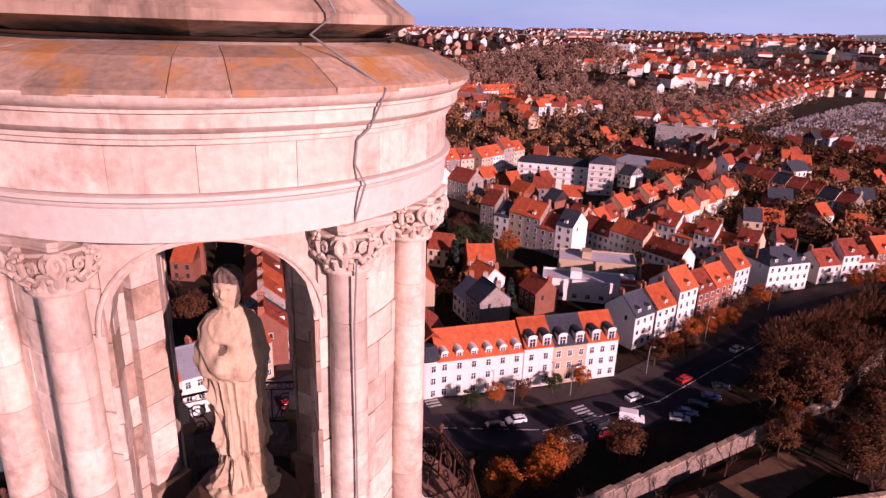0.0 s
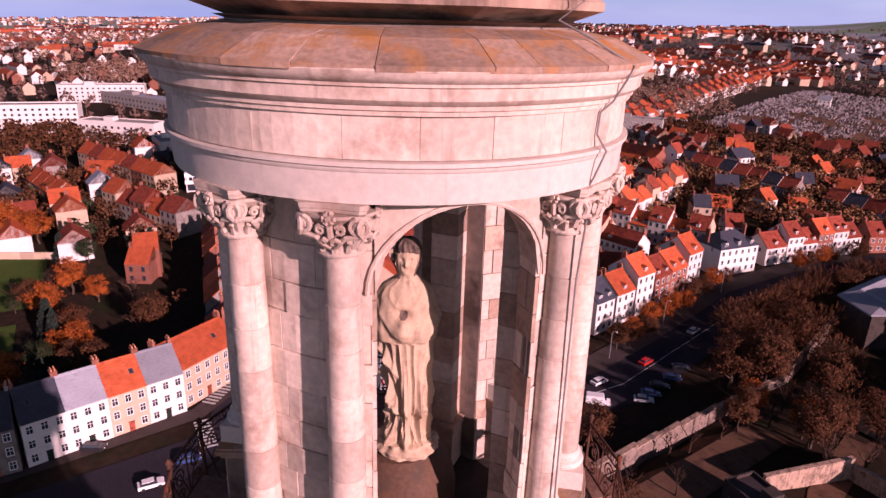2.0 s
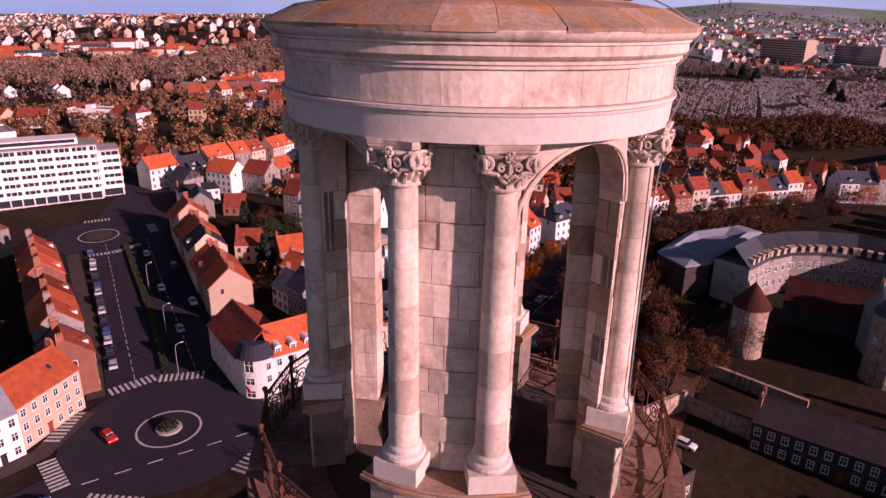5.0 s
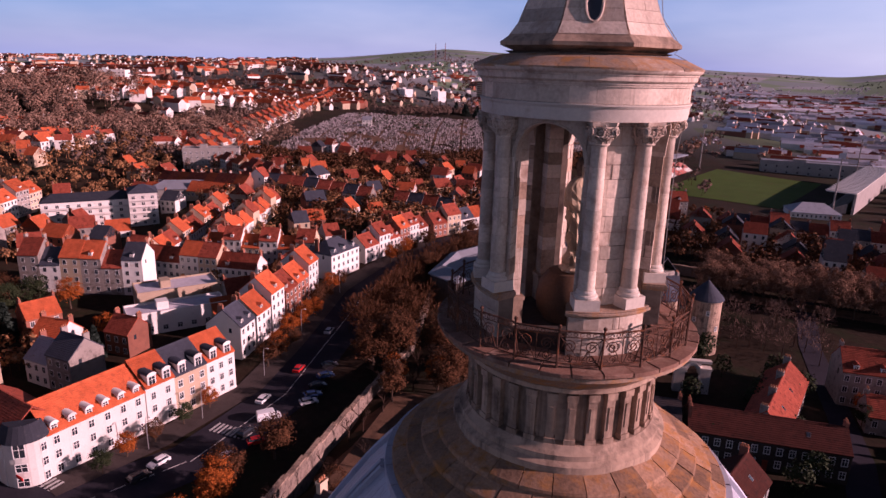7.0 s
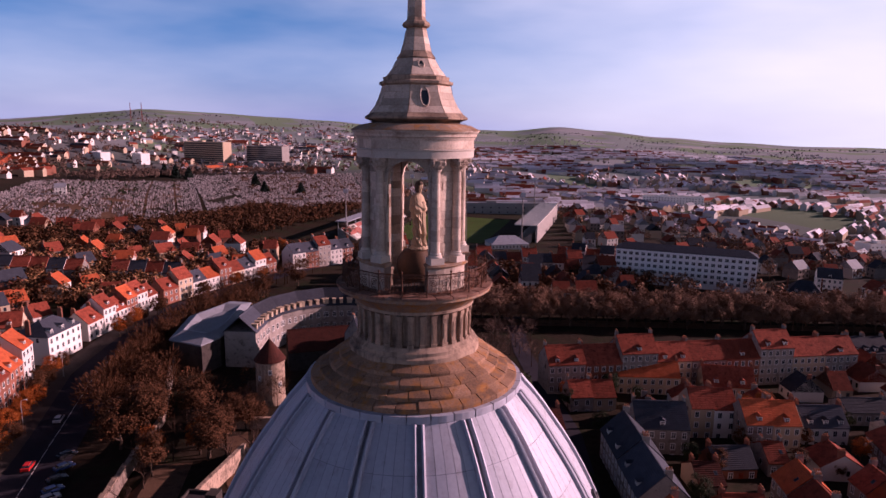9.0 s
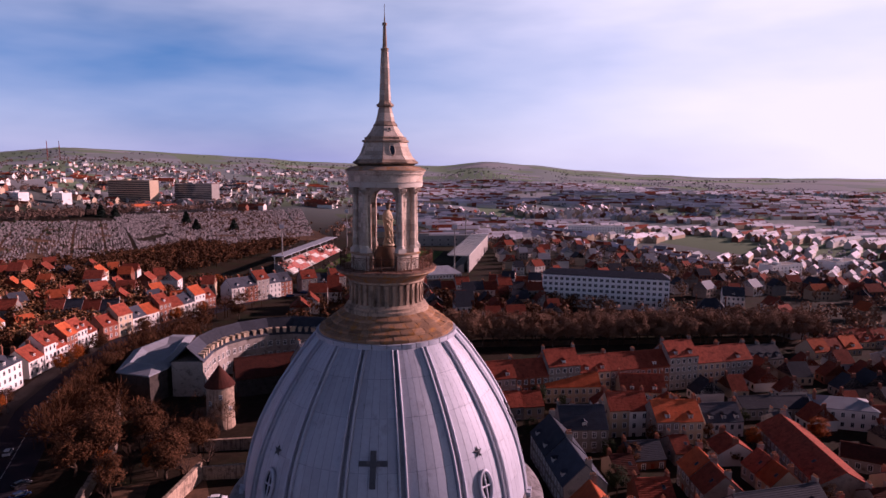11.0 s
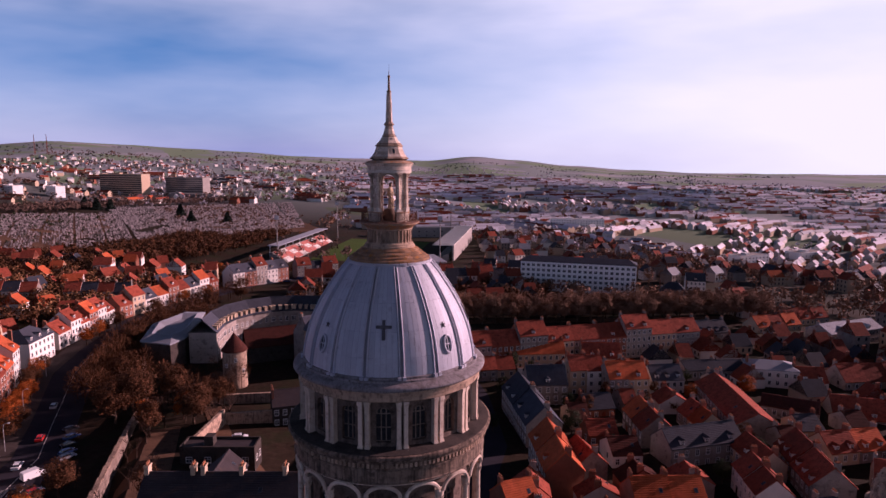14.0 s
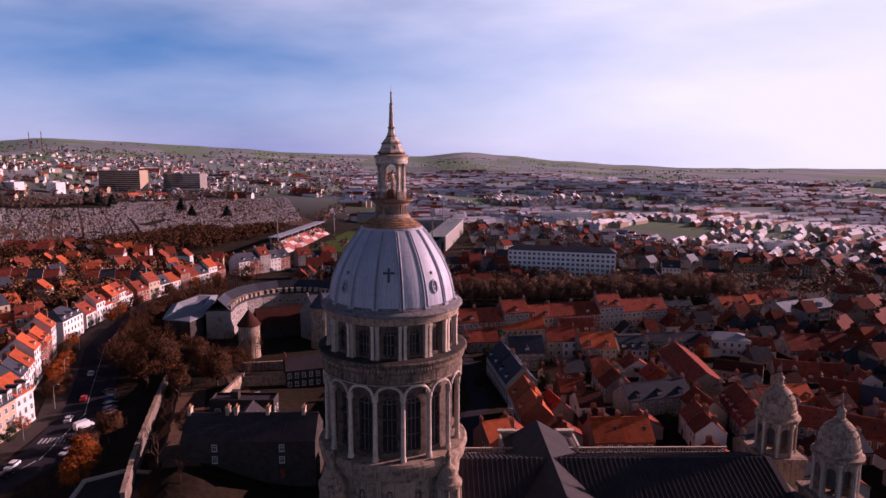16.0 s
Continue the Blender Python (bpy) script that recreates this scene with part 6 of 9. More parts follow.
def block(name, x, y, a, w, d, n, fh, wall, roof, label, dz=0.0, nwin=None, win=(1.3, 1.3), flat=True, bands=False, roofh=0.0, far=False):
    """A large flat or low-roofed building with rows of windows."""
    t = thing(name, label, "building", m=Matrix.Translation((x, y, ground(x, y) + dz)) @ turn(a))
    h = n * fh + 0.8
    bm = bmesh.new()
    box(bm, -w / 2, w / 2, -d / 2, d / 2, -5, h)
    if flat:
        for q in ((-w / 2, w / 2, -d / 2, -d / 2 + 0.3), (-w / 2, w / 2, d / 2 - 0.3, d / 2), (-w / 2, -w / 2 + 0.3, -d / 2 + 0.3, d / 2 - 0.3), (w / 2 - 0.3, w / 2, -d / 2 + 0.3, d / 2 - 0.3)):
            box(bm, *q, h, h + 0.7)
        box(bm, -w * 0.2, -w * 0.08, -d * 0.2, d * 0.2, h, h + 2.4)
    part("wall", bm, wall, t)
    bm = bmesh.new()
    if flat:
        box(bm, -w / 2 + 0.3, w / 2 - 0.3, -d / 2 + 0.3, d / 2 - 0.3, h + 0.004, h + 0.15)
    else:
        roof_mesh(bm, w, d, h, h + roofh, 0.5, hip=d * 0.4)
    part("roof", bm, roof, t)
    nw = nwin or max(3, int(w / 3.4))
    if far:
        bm = bmesh.new()
        for f in range(n):
            if bands:
                for s in (-1, 1):
                    box(bm, -w / 2 + 1, w / 2 - 1, s * d / 2 - 0.12, s * d / 2 + 0.12, 1.2 + f * fh, 2.9 + f * fh)
                continue
            for i in range(nw):
                wx = -w / 2 + w * (i + 0.5) / nw
                for s in (-1, 1):
                    box(bm, wx - win[0] / 2, wx + win[0] / 2, s * d / 2 - 0.05, s * d / 2 + 0.05, 0.9 + f * fh, 0.9 + f * fh + win[1])
        tagged(part("glazing", bm, M_GLASS, t, "rows of small dark windows"), kind="stuff")
        return t
    for f in range(n):
        for i in range(nw):
            wx = -w / 2 + w * (i + 0.5) / nw
            add_window(t, wx, -d / 2, 0.9 + f * fh, *win)
        if bands:
            bm = bmesh.new()
            box(bm, -w / 2 - 0.02, w / 2 + 0.02, -d / 2 - 0.9, -d / 2, f * fh + 0.1, f * fh + 0.28)
            box(bm, -w / 2 - 0.02, w / 2 + 0.02, -d / 2 - 0.98, -d / 2 - 0.9, f * fh + 0.1, f * fh + 1.0)
            part("balcony", bm, wall, t, "long balcony")
    for s in (-1, 1):
        for f in range(n):
            for q in ((-0.22, 0.22) if n < 6 else (0.0,)):
                o = add_window(t, 0, 0, 0, 1.0, 1.3)
                o.matrix_basis = Matrix.Translation((s * w / 2, q * d, 0.9 + f * fh)) @ turn(s * math.pi / 2)
    return t


TREE = {}


def tree_proto(kind, v):
    rng = random.Random(v * 31 + len(kind))
    names = {"orange": ("autumn_tree", "tree with bright orange autumn leaves", M_LEAFO), "brown": ("brown_tree", "tree with rusty brown autumn leaves", M_LEAFB),
             "beech": ("beech_tree", "tall clipped tree with a round fading brown crown", M_BEECH), "green": ("green_tree", "dark green leafy tree", M_LEAFG), "bare": ("bare_tree", "leafless tree with fine pale branches", M_TWIG), "conifer": ("conifer_tree", "dark conifer with drooping branches", M_LEAFN)}
    nm, label, m = names[kind]
    t = thing(nm, label, "tree", "trees")
    bm = bmesh.new()
    H = 1.0
    tips = []

    def limb(p, dirv, ln, r, depth):
        q = p + dirv * ln
        mid = p + dirv * ln * 0.5 + Vector((rng.uniform(-1, 1), rng.uniform(-1, 1), 0)) * ln * 0.08
        tube(bm, [p, mid, q], r, 5 if depth < 2 else 3, r1=r * 0.55)
        tips.append((q, depth))
        if depth < (4 if kind == "bare" else 2):
            for _ in range(4 if depth == 0 else 3):
                nd = (dirv + Vector((rng.uniform(-1, 1), rng.uniform(-1, 1), rng.uniform(-0.15, 0.6))) * 0.85).normalized()
                limb(p + dirv * ln * rng.uniform(0.55, 1.0), nd, ln * rng.uniform(0.55, 0.78), r * 0.5, depth + 1)

    if kind == "conifer":
        tube(bm, [(0, 0, -0.05), (0, 0, 0.95)], 0.03, 6, r1=0.006)
    else:
        limb(Vector((0, 0, -0.03)), Vector((0.02, 0.01, 1)).normalized(), 0.36, 0.028, 0)
    part("trunk", bm, M_TWIG if kind == "bare" else M_TRUNK, t)
    if kind == "bare":
        for c in t.children:
            c.name = "branch_crown"
        return t
    bm = bmesh.new()
    if kind == "conifer":
        for i in range(900):
            z = rng.random() ** 1.3 * 0.92 + 0.06
            r = (1 - z) * 0.27 * rng.uniform(0.35, 1.0) + 0.01
            q = rng.uniform(0, 6.283)
            leaf(bm, Vector((r * math.cos(q), r * math.sin(q), z - r * 0.35)), 0.055, rng)
    else:
        clumps = [(q, 0.11) for q, dp in tips if dp >= 1]
        for i in range(46):                                # clumps spread over an uneven round crown
            q, w = rng.uniform(0, 6.283), rng.uniform(-0.75, 1.0)
            e = math.sqrt(1 - w * w) * rng.uniform(0.62, 1.0)
            clumps.append((Vector((0.33 * e * math.cos(q), 0.33 * e * math.sin(q), 0.62 + 0.36 * w * rng.uniform(0.8, 1.0))), rng.uniform(0.05, 0.09)))
        mid = Vector((0, 0, 0.5))
        for i in range(4400):
            c, k = rng.choice(clumps)
            p = c + Vector((rng.gauss(0, 1), rng.gauss(0, 1), rng.gauss(0, 0.8))) * k * 0.62
            leaf(bm, p, rng.uniform(0.009, 0.019), rng, p - mid)
    part("crown", bm, m, t)
    return t


def leaf(bm, p, s, rng, out=None):
    n = Vector((rng.uniform(-1, 1), rng.uniform(-1, 1), rng.uniform(-0.2, 1))).normalized()
    if out is not None:                                    # most leaves face out of the crown
        n = (n * 0.9 + out.normalized()).normalized()
    a = n.orthogonal().normalized()
    b = n.cross(a)
    bm.faces.new([bm.verts.new(p + a * s * x + b * s * y + n * s * 0.3 * k) for x, y, k in ((-1, -0.8, 0), (1.1, -0.3, 1), (-0.4, 1.1, 0))])


def tree(x, y, h, kind="brown", v=0, wide=1.0, lift=0.0):
    key = (kind, v % 3)
    rng = random.Random(int(x * 13 + y * 7))
    m = Matrix.Translation((x, y, ground(x, y) + lift)) @ turn(rng.uniform(0, 6.28)) @ Matrix.Diagonal((h * wide, h * wide, h, 1))
    if key not in TREE:
        TREE[key] = tree_proto(*key)
        TREE[key].matrix_basis = m
    else:
        copy_thing(TREE[key], m @ Matrix.Diagonal([1 / k for k in TREE[key].scale] + [1]))


CAR = {}


def car(x, y, a, colour=0, van=False, lift=0.16):
    key = (colour, van)
    m = Matrix.Translation((x, y, ground(x, y) + lift)) @ turn(a)
    if key in CAR:
        copy_thing(CAR[key], m)
        return
    cname = ("white", "red", "black", "dark blue", "silver")[colour]
    t = thing("van" if van else "car", f"{cname} {'delivery van' if van else 'hatchback car'} on the street", "vehicle", "cars", m)
    L, W = (5.2, 1.95) if van else (4.2, 1.75)
    bm = bmesh.new()
    prof = [(-L / 2, 0.35), (-L / 2, 1.9 if van else 0.95), (-L / 2 + 0.1, 2.2 if van else 1.0), (L * 0.2, 2.25 if van else 0.95), (L * 0.33, 1.2 if van else 0.9), (L / 2 - 0.1, 1.0 if van else 0.75), (L / 2, 0.6), (L / 2, 0.35)]
    v = [[bm.verts.new((px, s * W / 2 * (0.94 if pz > 1.1 else 1.0), pz)) for px, pz in prof] for s in (-1, 1)]
    n = len(prof)
    for i in range(n):
        bm.faces.new((v[0][i], v[0][(i + 1) % n], v[1][(i + 1) % n], v[1][i]))
    bm.faces.new(v[0])
    bm.faces.new(v[1][::-1])
    part("body", bm, M_CARS[colour], t)
    if not van:
        bm = bmesh.new()
        v = box(bm, -L * 0.42, L * 0.24, -W * 0.45, W * 0.45, 0.93, 1.38, top=0.8)
        part("cabin_glass", bm, M_GLASS, t, "dark glazed cabin")
        bm = bmesh.new()
        box(bm, -L * 0.33, L * 0.13, -W * 0.36, W * 0.36, 1.38, 1.45, top=0.96)
        part("roof", bm, M_CARS[colour], t)
    else:
        bm = bmesh.new()
        box(bm, L * 0.215, L * 0.32, -W * 0.42, W * 0.42, 1.35, 1.98, top=0.98)
        part("windscreen", bm, M_GLASS, t)
    for sx in (-0.31, 0.31):
        for s in (-1, 1):
            bm = bmesh.new()
            bmesh.ops.create_cone(bm, cap_ends=True, segments=14, radius1=0.32, radius2=0.32, depth=0.22, matrix=Matrix.Translation((sx * L, s * (W / 2 - 0.09), 0.32)) @ Matrix.Rotation(math.pi / 2, 4, "X"))
            part("wheel", bm, M_TYRE, t)
    for s in (-1, 1):
        bm = bmesh.new()
        box(bm, L / 2 - 0.06, L / 2 + 0.02, s * W * 0.36 - 0.16, s * W * 0.36 + 0.16, 0.6, 0.74)
        part("headlight", bm, M_FRAME, t)
    CAR[key] = t


def lamp(x, y, a, h=8.0):
    t = thing("street_lamp", "tall grey steel street lamp on the pavement", "lamp", "street lamps", Matrix.Translation((x, y, ground(x, y))) @ turn(a))
    bm = bmesh.new()
    tube(bm, [(0, 0, 0), (0, 0, h * 0.8), (0.2, 0, h * 0.95), (1.2, 0, h)], 0.09, 8, r1=0.05)
    part("pole", bm, M_STEEL, t)
    bm = bmesh.new()
    box(bm, 1.1, 1.8, -0.14, 0.14, h - 0.06, h + 0.08, top=0.8)
    part("lamp_head", bm, M_STEEL, t)


# ------------------------------------------------ streets
RB = (-109.0, 15.0)
boul = [(-84, -75), (-93, -30), (-101, 0), (-99, 32), (-93, 55), (-97, 84), (-106, 106), (-121, 145), (-128, 175), (-131, 215), (-124, 260), (-108, 310), (-80, 345)]
road = strip("road_boulevard", boul, 13.5, M_ASPH, 0.12, "dark asphalt boulevard with white markings")
avenue = strip("road_avenue", [(-120, 19), (-165, 25), (-222, 30), (-262, 45), (-285, 58), (-330, 50)], 25, M_ASPH, 0.10, "wide asphalt avenue with a planted median")
strip("pavement_avenue_north", [(-126, 33.5), (-165, 40), (-218, 46)], 3.4, M_PAVE, 0.2, "grey pavement beside the avenue", "pavement")
strip("pavement_avenue_south", [(-128, 5.5), (-165, 10), (-218, 14)], 3.6, M_PAVE, 0.2, "grey pavement beside the avenue", "pavement")
strip("pavement_boulevard_west", [(-106.5, 34), (-104.5, 55), (-106.5, 82), (-115, 104), (-131, 143), (-137, 175), (-140, 210)], 6.5, M_PAVE, 0.2, "pale pavement before the white houses", "pavement")
strip("pavement_boulevard_south", [(-101, -52), (-107, -30), (-114, -6), (-124, 3)], 4.0, M_PAVE, 0.2, "grey pavement before terraced houses", "pavement")
strip("road_old_street", [(-190, 95), (-250, 175), (-300, 260)], 8, M_ASPH, 0.1, "narrow asphalt street between terraces")
strip("road_long_street", [(-250, 228), (-352, 262), (-500, 512), (-680, 780)], 9, M_ASPH, 0.1, "long straight street lined with houses")
strip("road_town_street", [(14, 60), (22, 92), (20, 130), (8, 190), (4, 235)], 6, M_ASPH, 0.1, "narrow shaded street in the old town")
strip("park_path", [(-30, 62), (-52, 92), (-64, 118), (-72, 150)], 5, M_PATH, 0.12, "reddish gravel path in the park", "path")
strip("park_walk", [(-52, 36), (-60, 60), (-72, 98)], 12, M_PATH, 0.11, "reddish gravel walk on the rampart", "path")
strip("rampart_walk", [(-60, 214), (0, 226), (80, 238), (170, 250)], 9, M_PATH, 0.12, "sunlit reddish gravel walk under bare trees", "path")
disc("road_roundabout", RB[0], RB[1], 19, M_ASPH, 0.16, "round asphalt junction with a central island")


def marking(cx, cy, a, w, l, n, gap, parent):
    bm = bmesh.new()
    box(bm, -l / 2, l / 2, -w / 2, w / 2, -0.03, 0.012)
    me = link_mesh("stripe", bm, M_LINE)
    for i in range(n):
        s = (i - (n - 1) / 2) * gap
        x, y = cx - math.sin(a) * s, cy + math.cos(a) * s
        o = new("stripe", me)
        o.parent = parent
        o.matrix_basis = Matrix.Translation((x, y, ground(x, y) + 0.2)) @ turn(a)


for q, rr in ((2.75, 19.5), (3.25, 20.5), (1.65, 20), (0.55, 20), (-1.45, 20), (-2.2, 20), (-0.7, 20)):
    marking(RB[0] + rr * math.cos(q), RB[1] + rr * math.sin(q), q, 0.55, 3.0, 9, 1.1, road)
marking(-95.0, 66, 1.75, 0.5, 3.4, 9, 1.05, road)
for i in range(26):
    f = i / 25
    for off in (-6.5, 6.5):
        marking(-128 - 92 * f - off * -0.12, 19.5 + 11 * f + off * 0.95, 3.02, 0.16, 2.2, 1, 1, avenue)
for i in range(34):
    f = i * 5.2
    acc = 0.0
    for (x0, y0), (x1, y1) in zip(boul[2:], boul[3:]):
        L = math.hypot(x1 - x0, y1 - y0)
        if acc + L > f:
            u = (f - acc) / L
            marking(x0 + (x1 - x0) * u, y0 + (y1 - y0) * u, math.atan2(y1 - y0, x1 - x0), 0.18, 4.6 if i > 9 else 2.6, 1, 1, road)
            break
        acc += L
disc("road_upper_roundabout", -231, 24, 17, M_ASPH, 0.17, "round asphalt junction before the office block")
disc("upper_island", -231, 24, 4.5, M_PAVE, 0.3, "round paved traffic island", "island")
disc("upper_island_ring", -231, 24, 6.4, M_LINE, 0.225, "white painted ring round the island", r0=6.0)
for q in (-0.1, 0.35, 1.5, 3.0, 4.6):
    marking(-231 + 17 * math.cos(q), 24 + 17 * math.sin(q), q, 0.55, 2.8, 8, 1.1, avenue)
ring = disc("island_ring", RB[0], RB[1], 6.0, M_LINE, 0.215, "white painted ring round the island", r0=5.6)
isl = thing("traffic_island", "low round stone traffic island planted with a dark shrub", "island", m=Matrix.Translation((RB[0], RB[1], ground(*RB))))
bm = bmesh.new()
revolve(bm, [(2.4, 0.0), (2.4, 0.5), (2.2, 0.55), (0, 0.7)], 28)
part("kerb", bm, M_CONC, isl)
bm = bmesh.new()
rng = random.Random(3)
for i in range(500):
    q, r = rng.uniform(0, 6.28), 1.9 * math.sqrt(rng.random())
    leaf(bm, Vector((r * math.cos(q), r * math.sin(q), 0.6 + rng.random() * (2.0 - r * 0.7))), 0.16, rng)
part("shrub", bm, M_LEAFG, isl)
med = strip("median_hedge", [(-131, 20.2), (-165, 24.8), (-216, 29.5)], 1.6, M_HEDGE, 0.9, "clipped hedge on the avenue median", "hedge")
bm = bmesh.new()
for i in range(60):
    f = i / 59
    x, y = (-131 - 34 * f * 2.5) if f < 0.4 else (-165 - 51 * (f - 0.4) / 0.6), (20.2 + 4.6 * f * 2.5) if f < 0.4 else (24.8 + 4.7 * (f - 0.4) / 0.6)
    z = ground(x, y)
    for _ in range(26):
        leaf(bm, Vector((x + rng.uniform(-1.2, 1.2), y + rng.uniform(-0.8, 0.8), z + rng.uniform(0.1, 1.15))), 0.2, rng)
tagged(new("median_shrubs", link_mesh("median_shrubs", bm, M_HEDGE)), "low shrubs along the avenue median", "shrubs", kind="stuff")

# ------------------------------------------------ the white corner building
fb = thing("corner_building", "long white apartment house with orange and slate roofs and dormers", "building")
gz = 13.6
segs = [(36.5, 56.5, "o", 0.0, 4, 3), (56.5, 63.5, "o", 0.7, 2, 3), (63.5, 72.0, "s", 0.5, 2, 3), (72.0, 80.0, "o", 0.5, 2, 3)]
for y0, y1, rf, up, nd, fl in segs:
    xf, xb, h = -109.4 + (0.25 if up else 0), -121.0, gz + 9.4 + up
    bm = bmesh.new()
    box(bm, xb, xf, y0, y1, gz - 3, h)
    box(bm, xf, xf + 0.14, y0, y1, h - 0.3, h - 0.02)
    box(bm, xf, xf + 0.1, y0, y1, gz, gz + 0.8)
    part("wall", bm, M_CREAM if rf == "s" else M_WHITE, fb)
    bm = bmesh.new()
    roof_mesh(bm, y1 - y0, xf - xb, 0, 4.4, 0.35)
    r = part("roof", bm, ROOFS[rf], fb, ROOFN[rf] + " roof")
    r.matrix_basis = Matrix.Translation(((xf + xb) / 2, (y0 + y1) / 2, h)) @ turn(math.pi / 2)
    nw = max(2, round((y1 - y0) / 3.1))
    for f in range(fl):
        for i in range(nw):
            o = add_window(fb, 0, 0, 0, 1.0, 1.5)
            o.matrix_basis = Matrix.Translation((xf, y0 + (y1 - y0) * (i + 0.5) / nw, gz + 1.0 + f * 2.95)) @ turn(math.pi / 2)
    for i in range(nd + (2 if nd == 4 else 0)):
        y = y0 + (y1 - y0) * (i + 0.5) / (nd + (2 if nd == 4 else 0))
        big = up > 0
        hw, hh = (1.0, 2.4) if big else (0.7, 1.6)
        bm = bmesh.new()
        box(bm, xf - 2.8, xf - (0.05 if big else 0.35), y - hw, y + hw, h - 0.4, h + hh)
        vs = []
        for xx in (xf - 3.4, xf + 0.1):
            vs.append([bm.verts.new((xx, y + (hw + 0.15) * math.cos(q), h + hh + 0.65 * math.sin(q))) for q in np.linspace(0, math.pi, 9)])
        for k in range(8):
            bm.faces.new((vs[0][k], vs[0][k + 1], vs[1][k + 1], vs[1][k])).material_index = 1
        bm.faces.new(vs[1])
        o = part("dormer", bm, [M_WHITE, M_SLATE if big else M_FRAME], fb, "white round-topped dormer")
        w = add_window(o, 0, 0, 0, 0.95 if not big else 1.4, 1.15 if not big else 1.9)
        w.matrix_basis = Matrix.Translation((xf - (0.05 if big else 0.35), y, h + 0.15)) @ turn(math.pi / 2)
bm = bmesh.new()
box(bm, -132, -113.0, 30.5, 42.5, gz - 3, gz + 9.2)
part("side_wing", bm, M_WHITE, fb)
bm = bmesh.new()
roof_mesh(bm, 19.0, 12, 0, 4.6, 0.35)
o = part("roof", bm, M_ROOFR, fb, "red tiled wing roof")
o.matrix_basis = Matrix.Translation((-122.5, 36.5, gz + 9.2))
for f in range(3):
    for i in range(6):
        add_window(fb, -130.6 + i * 2.9, 30.5, gz + 1.0 + f * 2.9, 1.0, 1.5)
bm = bmesh.new()                                           # rounded corner with a tall arched window
for q0 in range(10):
    a0, a1 = -2.0 + q0 * 0.26, -2.0 + (q0 + 1) * 0.26
    v = [bm.verts.new((-113.2 + 4.2 * math.cos(a), 34.8 + 4.2 * math.sin(a), z)) for a, z in ((a0, gz - 3), (a1, gz - 3), (a1, gz + 9.6), (a0, gz + 9.6))]
    bm.faces.new(v)
    v = [bm.verts.new((-113.2 + r * math.cos(a), 34.8 + r * math.sin(a), z)) for a, r, z in ((a0, 4.5, gz + 9.5), (a1, 4.5, gz + 9.5), (a1, 3.2, gz + 12.6), (a0, 3.2, gz + 12.6))]
    bm.faces.new(v).material_index = 1
bm.faces.new([bm.verts.new((-113.2 + 3.2 * math.cos(a), 34.8 + 3.2 * math.sin(a), gz + 12.6)) for a in np.linspace(-2.0, 0.6, 9)]).material_index = 1
part("corner_turret", bm, [M_WHITE, M_SLATE], fb, "rounded white corner with a slate cap")
for a in (-1.7, -0.75, 0.2):
    for f in range(3):
        o = add_window(fb, 0, 0, 0, 1.0 if a != -0.75 else 1.8, 1.5 if f < 2 or a != -0.75 else 2.6)
        o.matrix_basis = Matrix.Translation((-113.2 + 4.2 * math.cos(a), 34.8 + 4.2 * math.sin(a), gz + 1.0 + f * 2.95)) @ turn(a + math.pi / 2)
bm = bmesh.new()
box(bm, -111.2, -108.9, 31.2, 31.4, gz + 2.9, gz + 3.5)
o = part("shop_sign", bm, M_CARS[1], fb, "small red shop sign")

# ------------------------------------------------ terraces round the boulevard


# terrace beyond the corner building, up to the slate-roofed villa
for f, w, n, wall, roof, dm in ((0.09, 7.5, 3, "w", "s", 2), (0.25, 8, 3, "w", "o", 1), (0.41, 8, 4, "w", "o", 1), (0.57, 8, 3, "b", "r", 2), (0.72, 8.5, 3, "b", "o", 2), (0.87, 7.5, 4, "w", "o", 1)):
    x, y = -119 + -17.5 * f, 90 + 52 * f
    a = math.atan2(52, -17.5)
    house(x - math.sin(a) * 5, y + math.cos(a) * 5, a, w, 10, n, wall, roof, dm, 2)
house(-145.0, 157.0, math.atan2(25, -1), 16, 12, 3, "w", "s", 3, 2, nwin=6, style="h", pitch=0.6)
house(-146, 176, 1.6, 9, 9, 2, "w", "r", 1, 2)
row(-141.5, 181, -141, 215, 5, 9, (3, 2, 3), "wbw", "ror", "front", (1, 2), seed=2)
row(-140, 218, -118, 288, 9, 9, (2, 3, 2), "wwcb", "orrs", "front", (0, 1), seed=3)
row(-112, 296, -88, 330, 5, 10, (3, 3, 4), "gwb", "srs", "front", (1,), seed=4)
row(-84, 338, -60, 352, 3, 10, (3, 2), "wg", "sr", "front", (1,), seed=5)
# rows behind
row(-203, 117, -157, 134, 7, 9, (3, 2, 2, 3), "wwcw", "rorr", dormers=(0, 0, 1), seed=6)
row(-193, 142, -157, 162, 6, 9, (2, 3), "cww", "roro", dormers=(1, 2), seed=7)
row(-201, 124, -238, 188, 10, 9, (2, 2, 3), "wcw", "oor", dormers=(0, 1), seed=8)
row(-223, 204, -196, 147, 9, 9, (2, 3, 2), "wcw", "ooor", dormers=(1, 0), seed=9, back=True)
row(-312, 210, -250, 215, 9, 9, (2,), "bwg", "ror", seed=10)
row(-214, 87, -181, 108, 6, 10, (4, 3, 4), "gcwg", "orso", dormers=(1, 0), seed=11)
row(-307, 114, -326, 146, 4, 10, (3, 3, 4), "cwg", "o", dormers=(1,), seed=12)
row(-262, 222, -190, 240, 10, 9, (2, 2), "wgb", "rsr", seed=13)
row(-180, 246, -150, 252, 4, 9, (2, 2), "wg", "rs", seed=14)
